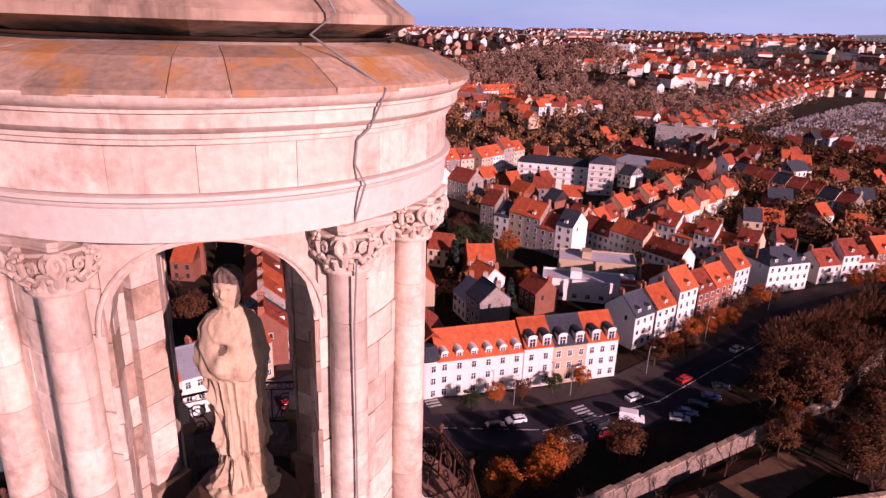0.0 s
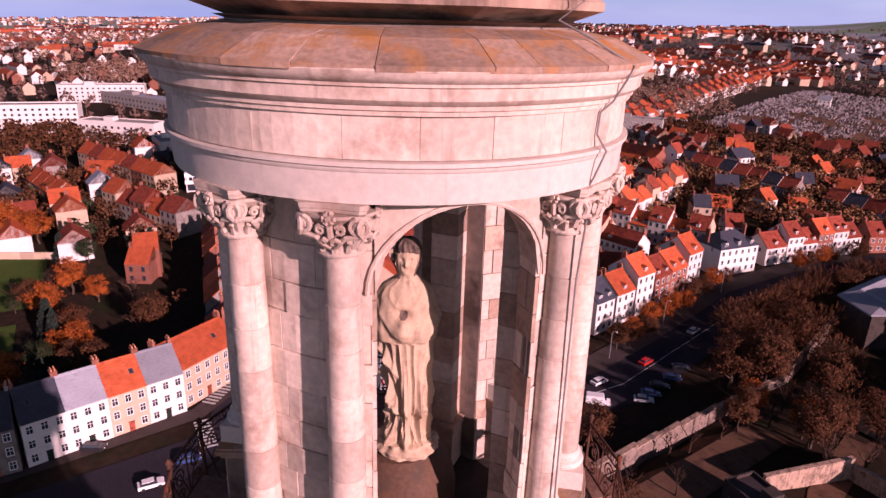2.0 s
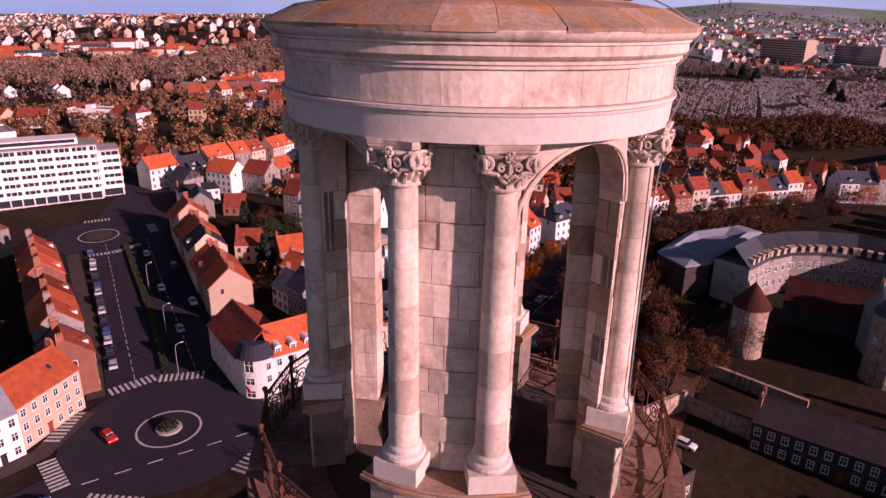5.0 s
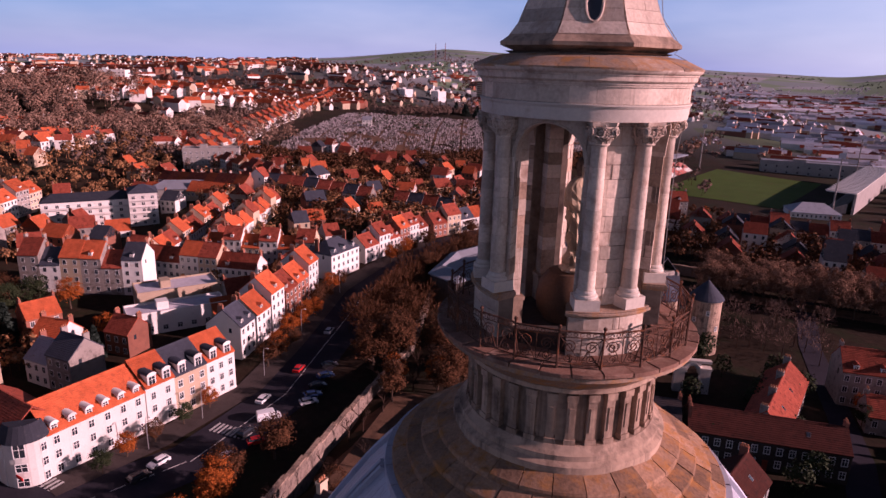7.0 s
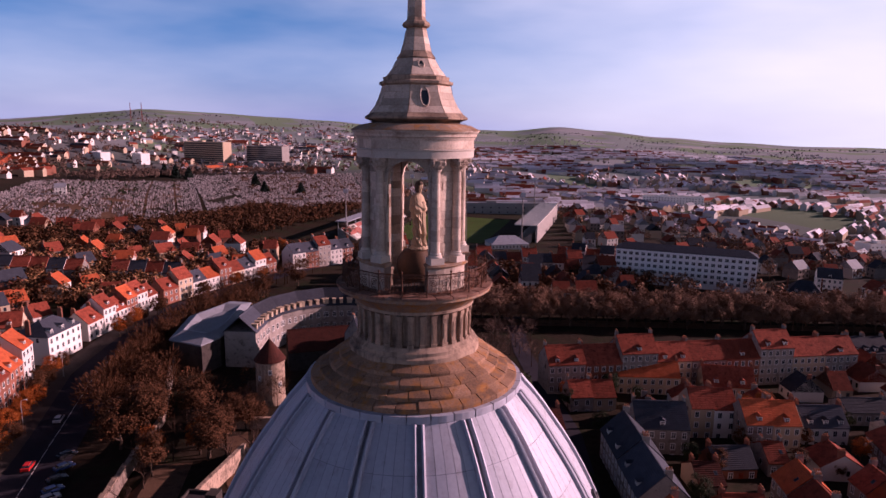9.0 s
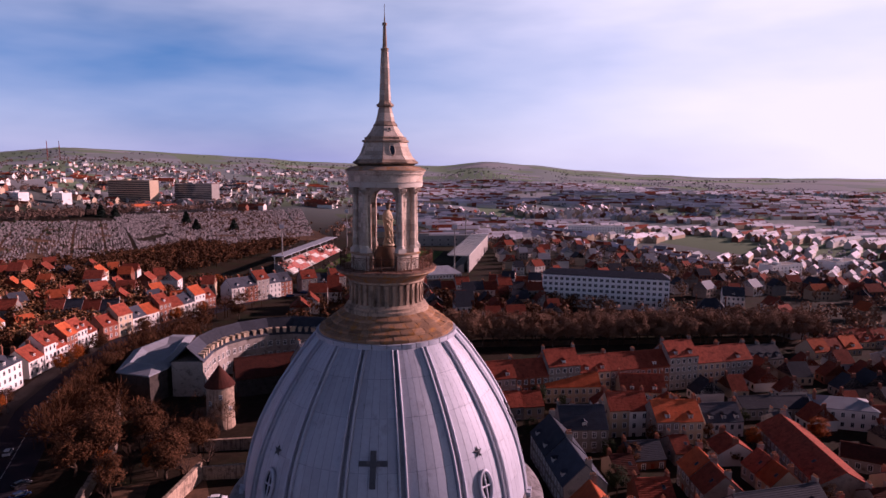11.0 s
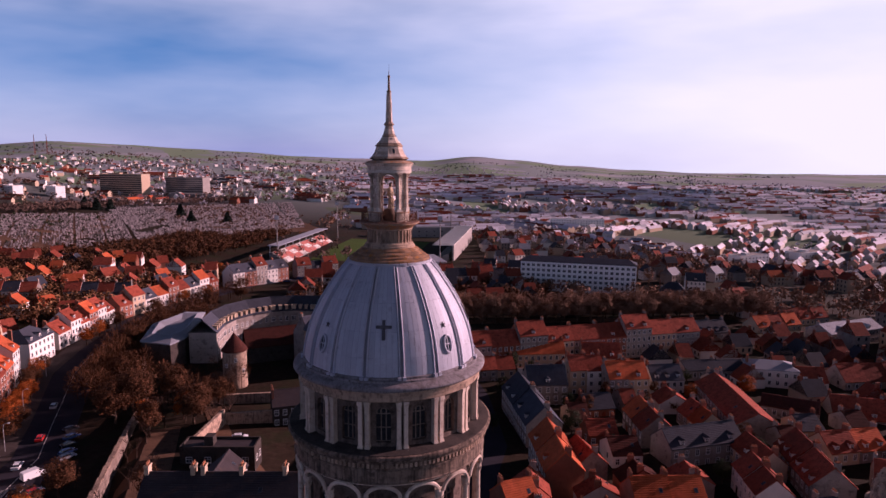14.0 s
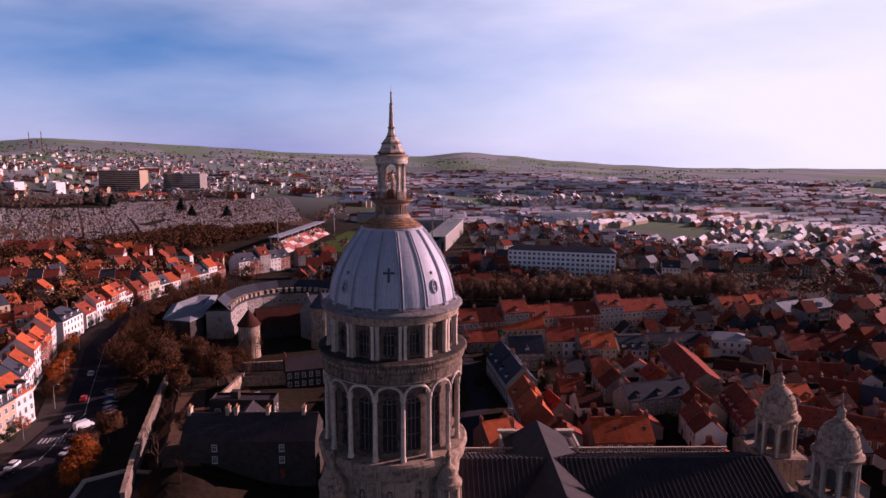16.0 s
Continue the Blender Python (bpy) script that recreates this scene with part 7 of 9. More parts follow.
for x0, y0, x1, y1, n, wall, roof, dm in ((-280, 53, -284, 66, 3, "w", "o", 0), (-287, 68, -291, 80, 2, "w", "s", 1), (-291, 81, -296, 94, 3, "c", "o", 1), (-296.5, 95, -299, 103.5, 3, "g", "o", 1), (-299.2, 104, -301.5, 112, 3, "c", "r", 2)):
    a = math.atan2(y1 - y0, x1 - x0)                        # terrace along the far side of the avenue
    house((x0 + x1) / 2 - math.sin(a) * 5, (y0 + y1) / 2 + math.cos(a) * 5, a, math.hypot(x1 - x0, y1 - y0) - 0.1, 10, n, wall, roof, dm, 2)
house(-264, 80, 0.5, 13, 10, 3, "w", "o", 0, 2)
house(-256, 92, 0.5, 12, 10, 3, "g", "r", 0, 2)
house(-252, 64, 1.45, 15, 10, 2, "w", "s", 0, 1, style="h", pitch=0.3)
house(-236, 60, -0.2, 12, 9, 2, "g", "s", 0, 1)
# left of the avenue's far side and along it
row(-218, 50, -150, 42, 7, 11, (3, 2, 3), "cwb", "soro", "ridge", (1, 0), seed=15)
row(-152, 58, -136, 60, 2, 9, (2, 3), "wg", "zs", seed=16)
house(-160, 66, 0.3, 9, 8, 2, "w", "o", 0, 2)
house(-176, 70, 1.4, 9, 8, 2, "b", "o", 0, 2)
house(-148, 78, 0.2, 8, 8, 2, "b", "r", 0, 2)
# the terrace on the near side of the junction
row(-101, -62, -105.5, -35, 4, 10, (3, 3, 2), "wwg", "soz", "front", (0,), seed=17)
row(-106, -34, -115.5, -8, 4, 10, (3, 3, 3), "cwww", "ozsz", "front", (0, 0), seed=18)
house(-124.5, -6.5, 2.25, 17, 10, 3, "c", "o", 0, 2, nwin=7)
row(-131, 2, -214, 4, 10, 10, (3, 2, 3, 3), "gbw", "orso", "ridge", (0, 1), seed=19)
# low courtyard school with flat roofs
sc = block("school_building", -152, 96, math.atan2(24, 12), 27, 9, 1, 5.0, M_WHITE, M_PALEROOF, "low white building with flat grey roofs round a yard", nwin=7)
block("school_hall", -165, 106, math.atan2(24, 12), 24, 11, 1, 5.5, M_CREAM, M_PALEROOF, "low hall with a pale flat metal roof", nwin=6)
house(-143, 107, math.atan2(24, 12), 10, 9, 1, "c", "o", 0, 0)
house(-151, 122, math.atan2(24, 12), 15, 9, 1, "w", "r", 0, 1)
# white stepped flats, the tall slab, institutional blocks
block("apartment_flats", -284, 150, math.atan2(27, 17), 38, 12, 4, 2.9, M_WHITE, M_SLATE, "white stepped apartment block with balconies and a dark roof", nwin=9, flat=False, roofh=2.6, bands=True)
block("apartment_flats", -268, 166, math.atan2(27, 17), 12, 14, 5, 2.9, M_WHITE, M_SLATE, "white apartment wing with balconies and a dark roof", nwin=3, flat=False, roofh=2.6, bands=True)
office = thing("office_slab", "tall white office block with long window bands and an open ground floor", "building", m=Matrix.Translation((-287, 21, ground(-287, 21))) @ turn(math.atan2(26, 2)))
for x0, x1, y0, y1, n in ((-26, 14, -8, 8, 7), (14.02, 22, -5.5, 8, 6)):
    h = 0.8 + n * 3.0
    bm = bmesh.new()
    box(bm, x0, x1, y0 + 0.5, y1, -5, h)
    part("core_wall", bm, M_WHITE, office)
    bm = bmesh.new()
    box(bm, x0 - 0.3, x1 + 0.3, y0 - 0.2, y1 + 0.2, h + 0.003, h + 0.45)
    part("roof_slab", bm, M_CONC, office)
    for f in range(1, n):
        z = 0.8 + f * 3.0
        bm = bmesh.new()
        box(bm, x0 - 0.15, x1 + 0.15, y0 - 0.25, y0 + 0.498, z - 0.5, z + 0.95)
        part("spandrel", bm, M_BRIGHT, office, "long white parapet band")
        bm = bmesh.new()
        box(bm, x0 + 0.4, x1 - 0.4, y0 + 0.4, y0 + 0.496, z + 0.96, z + 2.48)
        part("window_band", bm, M_GLASS, office)
        for i in range(int((x1 - x0) / 2.0)):
            mx = x0 + 1.0 + i * 2.0
            bm = bmesh.new()
            w = 0.45 if i % 3 == 0 else 0.10
            box(bm, mx - w, mx + w, y0 + 0.2, y0 + 0.398, z + 0.955, z + 2.495)
            part("mullion", bm, M_BRIGHT, office)
    for i in range(int((x1 - x0) / 4.0) + 1):
        bm = bmesh.new()
        px = x0 + 0.2 + i * (x1 - x0 - 0.8) / int((x1 - x0) / 4.0)
        box(bm, px, px + 0.4, y0 - 0.1, y0 + 0.3, -2, 3.295)
        part("pillar", bm, M_WHITE, office)
    bm = bmesh.new()
    box(bm, x0 + 0.4, x1 - 0.4, y0 + 0.45, y0 + 0.497, 0.4, 3.1)
    part("shop_glazing", bm, M_GLASS, office)
bm = bmesh.new()
box(bm, -24, 8, -5, 6, 22.26, 24.6)
part("penthouse", bm, M_WHITE, office, "set-back top floor")
bm = bmesh.new()
box(bm, -23, 7, -5.1, -5.003, 22.9, 24.2)
part("window_band", bm, M_GLASS, office)
block("office_wing", -312, 2, 0.1, 22, 14, 8, 3.0, M_WHITE, M_CONC, "white office wing behind the slab", nwin=7, win=(1.9, 1.4))
block("red_block", -470, 150, 1.15, 60, 14, 3, 3.0, M_BRICK, M_CONC, "low red and white apartment block below the woods", nwin=14, far=True)
row(-500, 185, -520, 232, 8, 10, (3,), "w", "o", dormers=(1,), seed=21)
block("white_block", -430, 60, 0.9, 30, 12, 2, 3.2, M_WHITE, M_CONC, "low white building below the woods", nwin=8, far=True)
house(-455, 12, 0.4, 20, 12, 2, "c", "o", 0, 1)
house(-440, 28, 1.2, 16, 10, 2, "w", "r", 0, 1)
block("far_flats", -640, 392, 0.6, 34, 13, 5, 3.0, M_WHITE, M_CONC, "white slab of flats above the woods", nwin=9, far=True)
block("grey_flats", -335, 262, 0.8, 34, 12, 4, 3.0, M_CONC, M_CONC, "grey stepped block of flats", nwin=10)
block("shed", -285, 203, 0.75, 34, 18, 1, 5.0, M_CONC, M_ZINC, "long low workshop with a grey metal roof", nwin=4, flat=False, roofh=3.0)
house(-268, 205, 0.3, 22, 10, 1, "c", "o", 0, 0)
house(-250, 222, 1.9, 8, 9, 3, "w", "r", 0, 1)
# the long street up the hill
for s, seed in ((-1, 22), (1, 23)):
    far_row(-352 + s * 11, 256 - s * 6, -500 + s * 11, 506 - s * 6, 30, 9, (2, 3), "wwc", "oor", seed)
    far_row(-504 + s * 11, 514 - s * 6, -676 + s * 11, 774 - s * 6, 30, 9, (2,), "wcb", "oro", seed + 2)
far_row(-250, 238, -345, 268, 11, 9, (2, 3), "wcb", "ror", 26)
join_far("street_houses", "white and orange terraced houses along a long street")
# left hillside beyond the gardens
rng = random.Random(77)
far_row(-335, -47, -280, -13, 7, 10, (3,), "bcwc", "oor", 61)
far_row(-264, -31, -226, -5, 5, 10, (3, 2), "gbc", "orr", 62)
far_row(-300, -62, -270, -48, 4, 10, (2,), "wwc", "oo", 63)
for i in range(30):
    x, y = rng.uniform(-330, -170), rng.uniform(-150, -15)
    if -165 < y < -20 and abs(x + 215) < 32:
        continue
    FAR.append((x, y, rng.choice((1.2, 1.87, 1.6)), rng.choice((7, 8, 10)), 9, rng.choice((2, 2, 3)), rng.choice("wgbc"), rng.choice("oorsr")))
join_far("hillside_houses", "white and brick houses on the garden slope")
block("long_flats", -430, -95, 1.5, 70, 13, 5, 2.9, M_WHITE, M_CONC, "long white block of flats", nwin=20, far=True)
block("long_flats", -560, -60, 1.5, 60, 13, 4, 2.9, M_WHITE, M_CONC, "long white block of flats", nwin=16, far=True)
block("college", -392, -36, 1.02, 46, 12, 3, 3.4, M_WHITE, M_CONC, "white college block with rows of windows", nwin=12, far=True)
block("college", -520, -30, 0.6, 120, 14, 2, 3.6, M_CONC, M_ZINC, "long low college wing with a grey roof", nwin=26, far=True)
block("white_offices", -345, -12, 0.2, 22, 12, 3, 3.2, M_WHITE, M_CONC, "white office block with strip windows", nwin=8)
# gaps between the terraces
LANES = [boul, [(-120, 19), (-165, 25), (-222, 30), (-262, 45), (-285, 58), (-330, 50)], [(-190, 95), (-250, 175), (-300, 260)], [(-250, 228), (-352, 262), (-500, 512), (-680, 780)],
         [(14, 60), (22, 92), (20, 130), (8, 190), (4, 235)]]


def lane_gap(x, y):
    """How far a spot lies from the nearest street."""
    best = 1e9
    for ln in LANES:
        for (x0, y0), (x1, y1) in zip(ln, ln[1:]):
            u = max(0.0, min(1.0, ((x - x0) * (x1 - x0) + (y - y0) * (y1 - y0)) / ((x1 - x0) ** 2 + (y1 - y0) ** 2)))
            best = min(best, math.hypot(x - x0 - u * (x1 - x0), y - y0 - u * (y1 - y0)))
    return best


def fill(n, x0, x1, y0, y1, gap, ways, walls, roofs, storeys, rng, ok=None, keep=1e9, pitch=0.9, widths=(7, 8, 10), dorm=(0, 0, 1, 2)):
    """Packs houses into the space that is left between those that stand."""
    for _ in range(n):
        x, y = rng.uniform(x0, x1), rng.uniform(y0, y1)
        if ok and not ok(x, y) or lane_gap(x, y) < 12 or any((x - a) ** 2 + (y - b) ** 2 < gap * gap for a, b in SPOTS):
            continue
        v = (rng.choice(ways), rng.choice(widths), 9.5, rng.choice(storeys), rng.choice(walls), rng.choice(roofs))
        if math.hypot(x - 6, y + 40) > keep:
            FAR.append((x, y) + v)
            SPOTS.append((x, y))
        else:
            house(x, y, *v, rng.choice(dorm), 2, pitch=pitch)


SPOTS += [(-152, 96), (-148, 90), (-156, 102), (-165, 106), (-170, 98), (-160, 114), (-284, 150), (-268, 166), (-294, 140), (-284, 21), (-300, 46), (-335, 262), (-325, 270), (-285, 203), (-345, -12), (-195, 80), (-186, 76)]
fill(170, -330, -140, 55, 300, 12.5, (0.35, 1.9, 1.05), "wgbc", "oorsr", (1, 2, 2), rng, keep=190)
fill(60, -480, -320, 20, 260, 14, (0.35, 1.9, 1.05), "wwbc", "oorr", (2, 2, 3), rng, lambda x, y: noise.noise((x / 60, y / 60, 1)) < 0.05, keep=0)
fill(60, -260, -125, 215, 340, 13, (0.2, 1.7), "wgbc", "orrs", (2, 2, 3), rng, keep=190)
fill(260, -340, -215, -150, -12, 12, (0.25, 1.8, 0.2), "wwcg", "orrsz", (2, 2, 3), rng, keep=0)
join_far("terrace_houses", "white and brick houses with orange roofs packed behind the terraces")

# ------------------------------------------------ the old town by the church
row(14, 160, 112, 187, 9, 10, (3, 3, 4, 3), "cgbg", "r", dormers=(1, 2, 0), seed=31)


def ridge_row(x0, y0, x1, y1, top, n, d, wall, roof, dormers=0, pieces=1, pitch=0.85, chim=2, nwin=0):
    """Houses under one ridge from the first point to the second, its height over the sea given; the facade looks to the right of the way."""
    a, L = math.atan2(y1 - y0, x1 - x0), math.hypot(x1 - x0, y1 - y0) / pieces
    for i in range(pieces):
        f = (i + 0.5) / pieces
        x, y = x0 + (x1 - x0) * f, y0 + (y1 - y0) * f
        house(x, y, a, L, d, n, wall[i % len(wall)], roof[i % len(roof)], dormers, chim, nwin=nwin, dz=top - 0.3 * (i % 2) - ground(x, y) - (0.5 + n * 2.85 + d / 2 * pitch), pitch=pitch)
        if L > 11:                                         # long houses take more than one spot
            SPOTS.extend((x + s * L * 0.33 * math.cos(a), y + s * L * 0.33 * math.sin(a)) for s in (-1, 1))


for args in ((35.8, 164, 54, 165.5, 22, 2, 8, "c", "o"), (60.7, 164, 75, 163.3, 22, 2, 10, "c", "r", 2), (49.9, 138, 61.6, 139.5, 25, 3, 9, "cw", "r", 0, 2), (61.5, 133, 75, 134.7, 24.5, 3, 10, "gc", "o", 1, 2),
             (34.5, 128, 47.5, 128.8, 24.6, 3, 10, "g", "s", 1, 1, 0.95), (31.2, 121, 35.0, 92, 25, 3, 10, "g", "s", 2, 2, 0.95), (77.6, 138.5, 89, 139.8, 21.5, 2, 9, "w", "s", 3), (94, 151.5, 117.3, 153.8, 19, 1, 9, "g", "s", 0, 2, 0.5, 1),
             (98.2, 132.5, 95.7, 97, 21, 2, 12, "g", "r", 0, 1, 0.55, 1), (130, 142, 140, 141, 20, 2, 9, "w", "r", 2), (145.6, 143.7, 172, 147, 20.5, 2, 11, "gc", "r", 0, 3), (171, 197, 202, 210, 21, 3, 12, "g", "z", 1, 2, 0.5),
             (64, 84.5, 85.4, 90.2, 22, 3, 9, "g", "s", 3, 1, 0.8, 2, 7), (34.2, 85, 35.3, 64.8, 25, 3, 9, "gb", "o", 1, 2, 1.0), (65.1, 107.4, 66.0, 92, 22.5, 2, 9, "g", "or", 0, 2), (81.8, 111, 83.6, 99, 20.5, 2, 8, "gc", "ro", 0, 2),
             (99, 84.6, 96, 62.5, 22.5, 3, 10, "cg", "r", 3, 2, 0.9), (47, 54.9, 62.5, 56.2, 24, 2, 10, "b", "o", 0, 2), (80.7, 71, 79.7, 56.7, 22.5, 2, 8, "w", "r", 0, 2), (41, 81, 43.1, 71, 22, 2, 8, "g", "r", 0, 1),
             (46.5, 95, 55, 96, 20, 2, 7, "b", "r", 0, 1), (86.5, 85.5, 87.4, 73, 21, 2, 8, "c", "r", 1, 1), (152.8, 219.7, 176.5, 227, 19, 2, 10, "cw", "or", 1, 3), (175, 236, 198.3, 241, 19, 2, 10, "gc", "r", 1, 3),
             (119, 204, 134, 208, 20.5, 3, 10, "g", "s", 2, 2), (19, 52, 26, 55, 24, 2, 9, "b", "o", 0, 1), (27, 64, 26, 49, 22, 2, 8, "g", "r", 0, 2), (108, 120, 122, 112, 18.5, 1, 10, "g", "d", 0, 1, 0.4, 0), (106, 86, 124, 90, 20.5, 2, 9, "cg", "ro", 2, 2),
             (110, 70, 128, 60, 21, 2, 9, "gb", "r", 0, 2), (20, 148, 33, 151, 21, 2, 8, "gc", "r", 0, 2), (50, 117, 60, 119, 19, 1, 8, "b", "s", 0, 1), (128, 118, 150, 112, 19, 2, 11, "cg", "r", 1, 3), (132, 96, 150, 84, 20, 2, 10, "gb", "rs", 1, 2)):
    ridge_row(*args)
house(124, 146, -0.25, 16, 11, 2, "w", "z", 0, 2, nwin=6, style="h", pitch=0.35)
# small back wings and sheds in the courts between the old streets
fill(1500, 18, 170, 34, 205, 10.4, (0.15, 1.7, 0.1, 1.62), "gcgwbgcw", "dsrdsrdr", (1,), rng, lambda x, y: not (y > 165 + 0.25 * x) and not (x < 34 and y < 60) and not (58 < x < 82 and y < 48), keep=205, pitch=0.6, widths=(5, 6, 7, 8), dorm=(0,))
fill(1500, 150, 330, 30, 230, 11, (0.15, 1.75, 0.6), "ggbcc", "rrrros", (2, 2, 3), rng, lambda x, y: y < 150 + 0.3 * x, keep=0)
fill(200, -70, 60, 262, 330, 13, (0.15, 1.75), "wgbc", "srrs", (2, 2, 3), rng, keep=0)
fill(300, 48, 270, 345, 620, 14, (0.15, 1.75, 0.6), "wgcw", "sszrd", (1, 2, 2), rng, keep=0)
fill(260, -330, -125, 335, 470, 13, (0.2, 1.8, 0.6), "wgbc", "orrs", (1, 2, 2), rng, lambda x, y: y < 330 - 0.55 * (x + 125) and (x > -240 or y < 380), keep=0)
for i in range(60):
    x, y = rng.uniform(160, 420), rng.uniform(120, 420)
    if y < 0.9 * x - 60:
        continue
    FAR.append((x, y, rng.choice((0.15, 1.75, 0.6)), rng.choice((7, 9, 11)), 9, rng.choice((2, 3)), rng.choice("gbwc"), rng.choice("rross")))
join_far("old_town_houses", "red-roofed houses in the far part of the old town")
block("barracks", 94, 325, math.atan2(-19, 67), 70, 13, 5, 3.1, M_BRIGHT, M_SLATE, "long five-storey pale apartment block with a dark roof", nwin=22, win=(1.7, 1.5), flat=False, roofh=2.6, dz=2.2)
house(142, 292, -0.3, 15, 12, 2, "w", "s", 2, 2, style="h")
house(170, 330, -0.3, 12, 10, 2, "w", "s", 1, 2)
row(-35, 330, 50, 345, 10, 9, (2, 2, 3), "wg", "srr", back=False, seed=41)
row(30, 368, 96, 356, 8, 9, (2, 3), "cw", "rs", back=False, seed=42)
block("hospital", -535, 1060, -0.25, 84, 22, 10, 3.6, M_CREAM, M_CONC, "large brick and concrete hospital block", nwin=12, bands=True, far=True)
block("hospital", -436, 1085, -0.25, 74, 22, 9, 3.6, M_CONC, M_CONC, "large grey hospital block", nwin=10, bands=True, far=True)
block("low_hospital_wing", -420, 1030, -0.25, 120, 20, 2, 3.6, M_CONC, M_CONC, "low concrete hospital wing", nwin=18, far=True)
block("white_flats", -620, 890, -0.6, 36, 14, 4, 3.0, M_BRIGHT, M_CONC, "white block of flats on the slope", nwin=10, far=True)
block("white_flats", -580, 930, -0.6, 30, 14, 5, 3.0, M_BRIGHT, M_CONC, "white block of flats on the slope", nwin=8, far=True)
block("white_slab", 208, 860, -0.15, 76, 14, 5, 3.0, M_BRIGHT, M_CONC, "long white slab of flats in the valley", nwin=20, far=True)
block("white_hall", 330, 590, 0.4, 40, 16, 4, 3.2, M_BRIGHT, M_CONC, "white hall with a tall end wall in the valley", nwin=8, far=True)
block("white_hall", 420, 640, 0.4, 46, 20, 2, 4.0, M_BRIGHT, M_CONC, "low white hall in the valley", nwin=8, far=True)

# ------------------------------------------------ castle within its wall, palace behind the dome
castle = thing("castle", "grey stone castle with a curved slate-roofed range", "castle")
curve = [(-81, 160), (-82, 172), (-80, 183), (-74.5, 192), (-66, 199), (-56, 202), (-46, 201), (-37, 196)]
for i, ((x0, y0), (x1, y1)) in enumerate(zip(curve, curve[1:])):
    L, a = math.hypot(x1 - x0, y1 - y0), math.atan2(y1 - y0, x1 - x0)
    m = Matrix.Translation(((x0 + x1) / 2, (y0 + y1) / 2, 14.5)) @ turn(a)
    bm = bmesh.new()
    box(bm, -L / 2 - 0.8, L / 2 + 0.8, -5, 5, -6, 12.0)
    o = part("range_wall", bm, M_GREY, castle)
    o.matrix_basis = m
    bm = bmesh.new()
    roof_mesh(bm, L + 2.2, 10, 12.0, 16.8, 0.4)
    r = part("range_roof", bm, M_SLATE, castle, "curved slate roof")
    r.matrix_basis = m
    for k in range(4):
        for f in range(2):
            w = add_window(castle, 0, 0, 0, 1.0, 1.7)
            w.matrix_basis = m @ Matrix.Translation((-L / 2 + L * (k + 0.5) / 4, -5, 3.4 + f * 4.2))
        bm = bmesh.new()
        box(bm, -0.55, 0.55, -4.9, -3.2, 12.1, 13.9)
        box(bm, -0.7, 0.7, -5.1, -3.0, 13.9, 14.1)
        q = part("dormer", bm, M_CREAM, castle, "small pale dormer")
        q.matrix_basis = m @ Matrix.Translation((-L / 2 + L * (k + 0.5) / 4, 0, 0))
KEEP = [(-101.5, 154.6), (-89.6, 151), (-87.4, 158.8), (-88.5, 172), (-94, 198), (-102.3, 198.5), (-107.3, 178.3)]
mid = Vector((-95.5, 172))
# keep and wing walls have the shade of trees and houses in their colour
for nm, z0, rings, mm, lb in (("keep_wall", 8.0, ((1.0, 24.4),), M_SHADEMOSS, "tall dark keep wall"), ("keep_roof", 24.3, ((1.04, 24.3), (1.04, 24.7), (0.72, 26.2), (0.5, 24.9)), M_ZINC, "pale grey roof sloping inwards")):
    bm = bmesh.new()
    prev = [bm.verts.new((x, y, z0)) for x, y in KEEP]
    for f, z in rings:
        cur = [bm.verts.new((*(mid + (Vector(p) - mid) * f), z)) for p in KEEP]
        for k in range(len(KEEP)):
            bm.faces.new((prev[k], prev[(k + 1) % len(KEEP)], cur[(k + 1) % len(KEEP)], cur[k]))
        prev = cur
    bm.faces.new(prev)
    part(nm, bm, mm, castle, lb)
bm = bmesh.new()
box(bm, -13, 13, -4.5, 4.5, -6, 6.5)
o = part("wing_wall", bm, M_SHADEMOSS, castle)
o.matrix_basis = Matrix.Translation((-55, 168, 14.5)) @ turn(0.42)
bm = bmesh.new()
roof_mesh(bm, 26, 9, 6.5, 12, 0.4)
r = part("wing_roof", bm, M_ROOFD, castle, "steep dark red-brown roof")
r.matrix_basis = o.matrix_basis


def round_tower(x, y, r, h, hr, roof, label):
    t = thing("round_tower", label, "tower", "castle towers", Matrix.Translation((x, y, 14.5)))
    bm = bmesh.new()
    revolve(bm, [(r * 1.08, -3), (r, 3), (r, h - 0.6), (r + 0.2, h - 0.5), (r + 0.2, h)], 28)
    part("tower_wall", bm, M_DRUM, t)
    bm = bmesh.new()
    revolve(bm, [(r + 0.45, h - 0.1), (r + 0.3, h + 0.3), (0.12, h + hr), (0.05, h + hr + 0.8), (0, h + hr + 0.8)], 24)
    part("cone_roof", bm, roof, t)
    for q, z in ((-1.2, h * 0.75), (-0.5, h * 0.45), (-2.0, h * 0.6)):
        o = add_window(t, 0, 0, 0, 0.7, 1.1)
        o.matrix_basis = Matrix.Translation((r * math.cos(q), r * math.sin(q), z)) @ turn(q + math.pi / 2)


round_tower(-62, 136, 3.9, 12.7, 5.8, M_ROOFD, "round stone tower with a dark brown conical roof")
round_tower(-37, 149.5, 4.3, 16.5, 6.0, M_SLATE, "round stone tower with a slate conical roof")
round_tower(-29, 158.5, 4.3, 16.5, 6.0, M_SLATE, "round stone tower with a slate conical roof")
round_tower(-19, 168, 4.3, 15.5, 5, M_SLATE, "round stone tower with a low slate roof")
house(-36, 166, 0.75, 22, 12, 4, "g", "s", 0, 2, pitch=1.05)
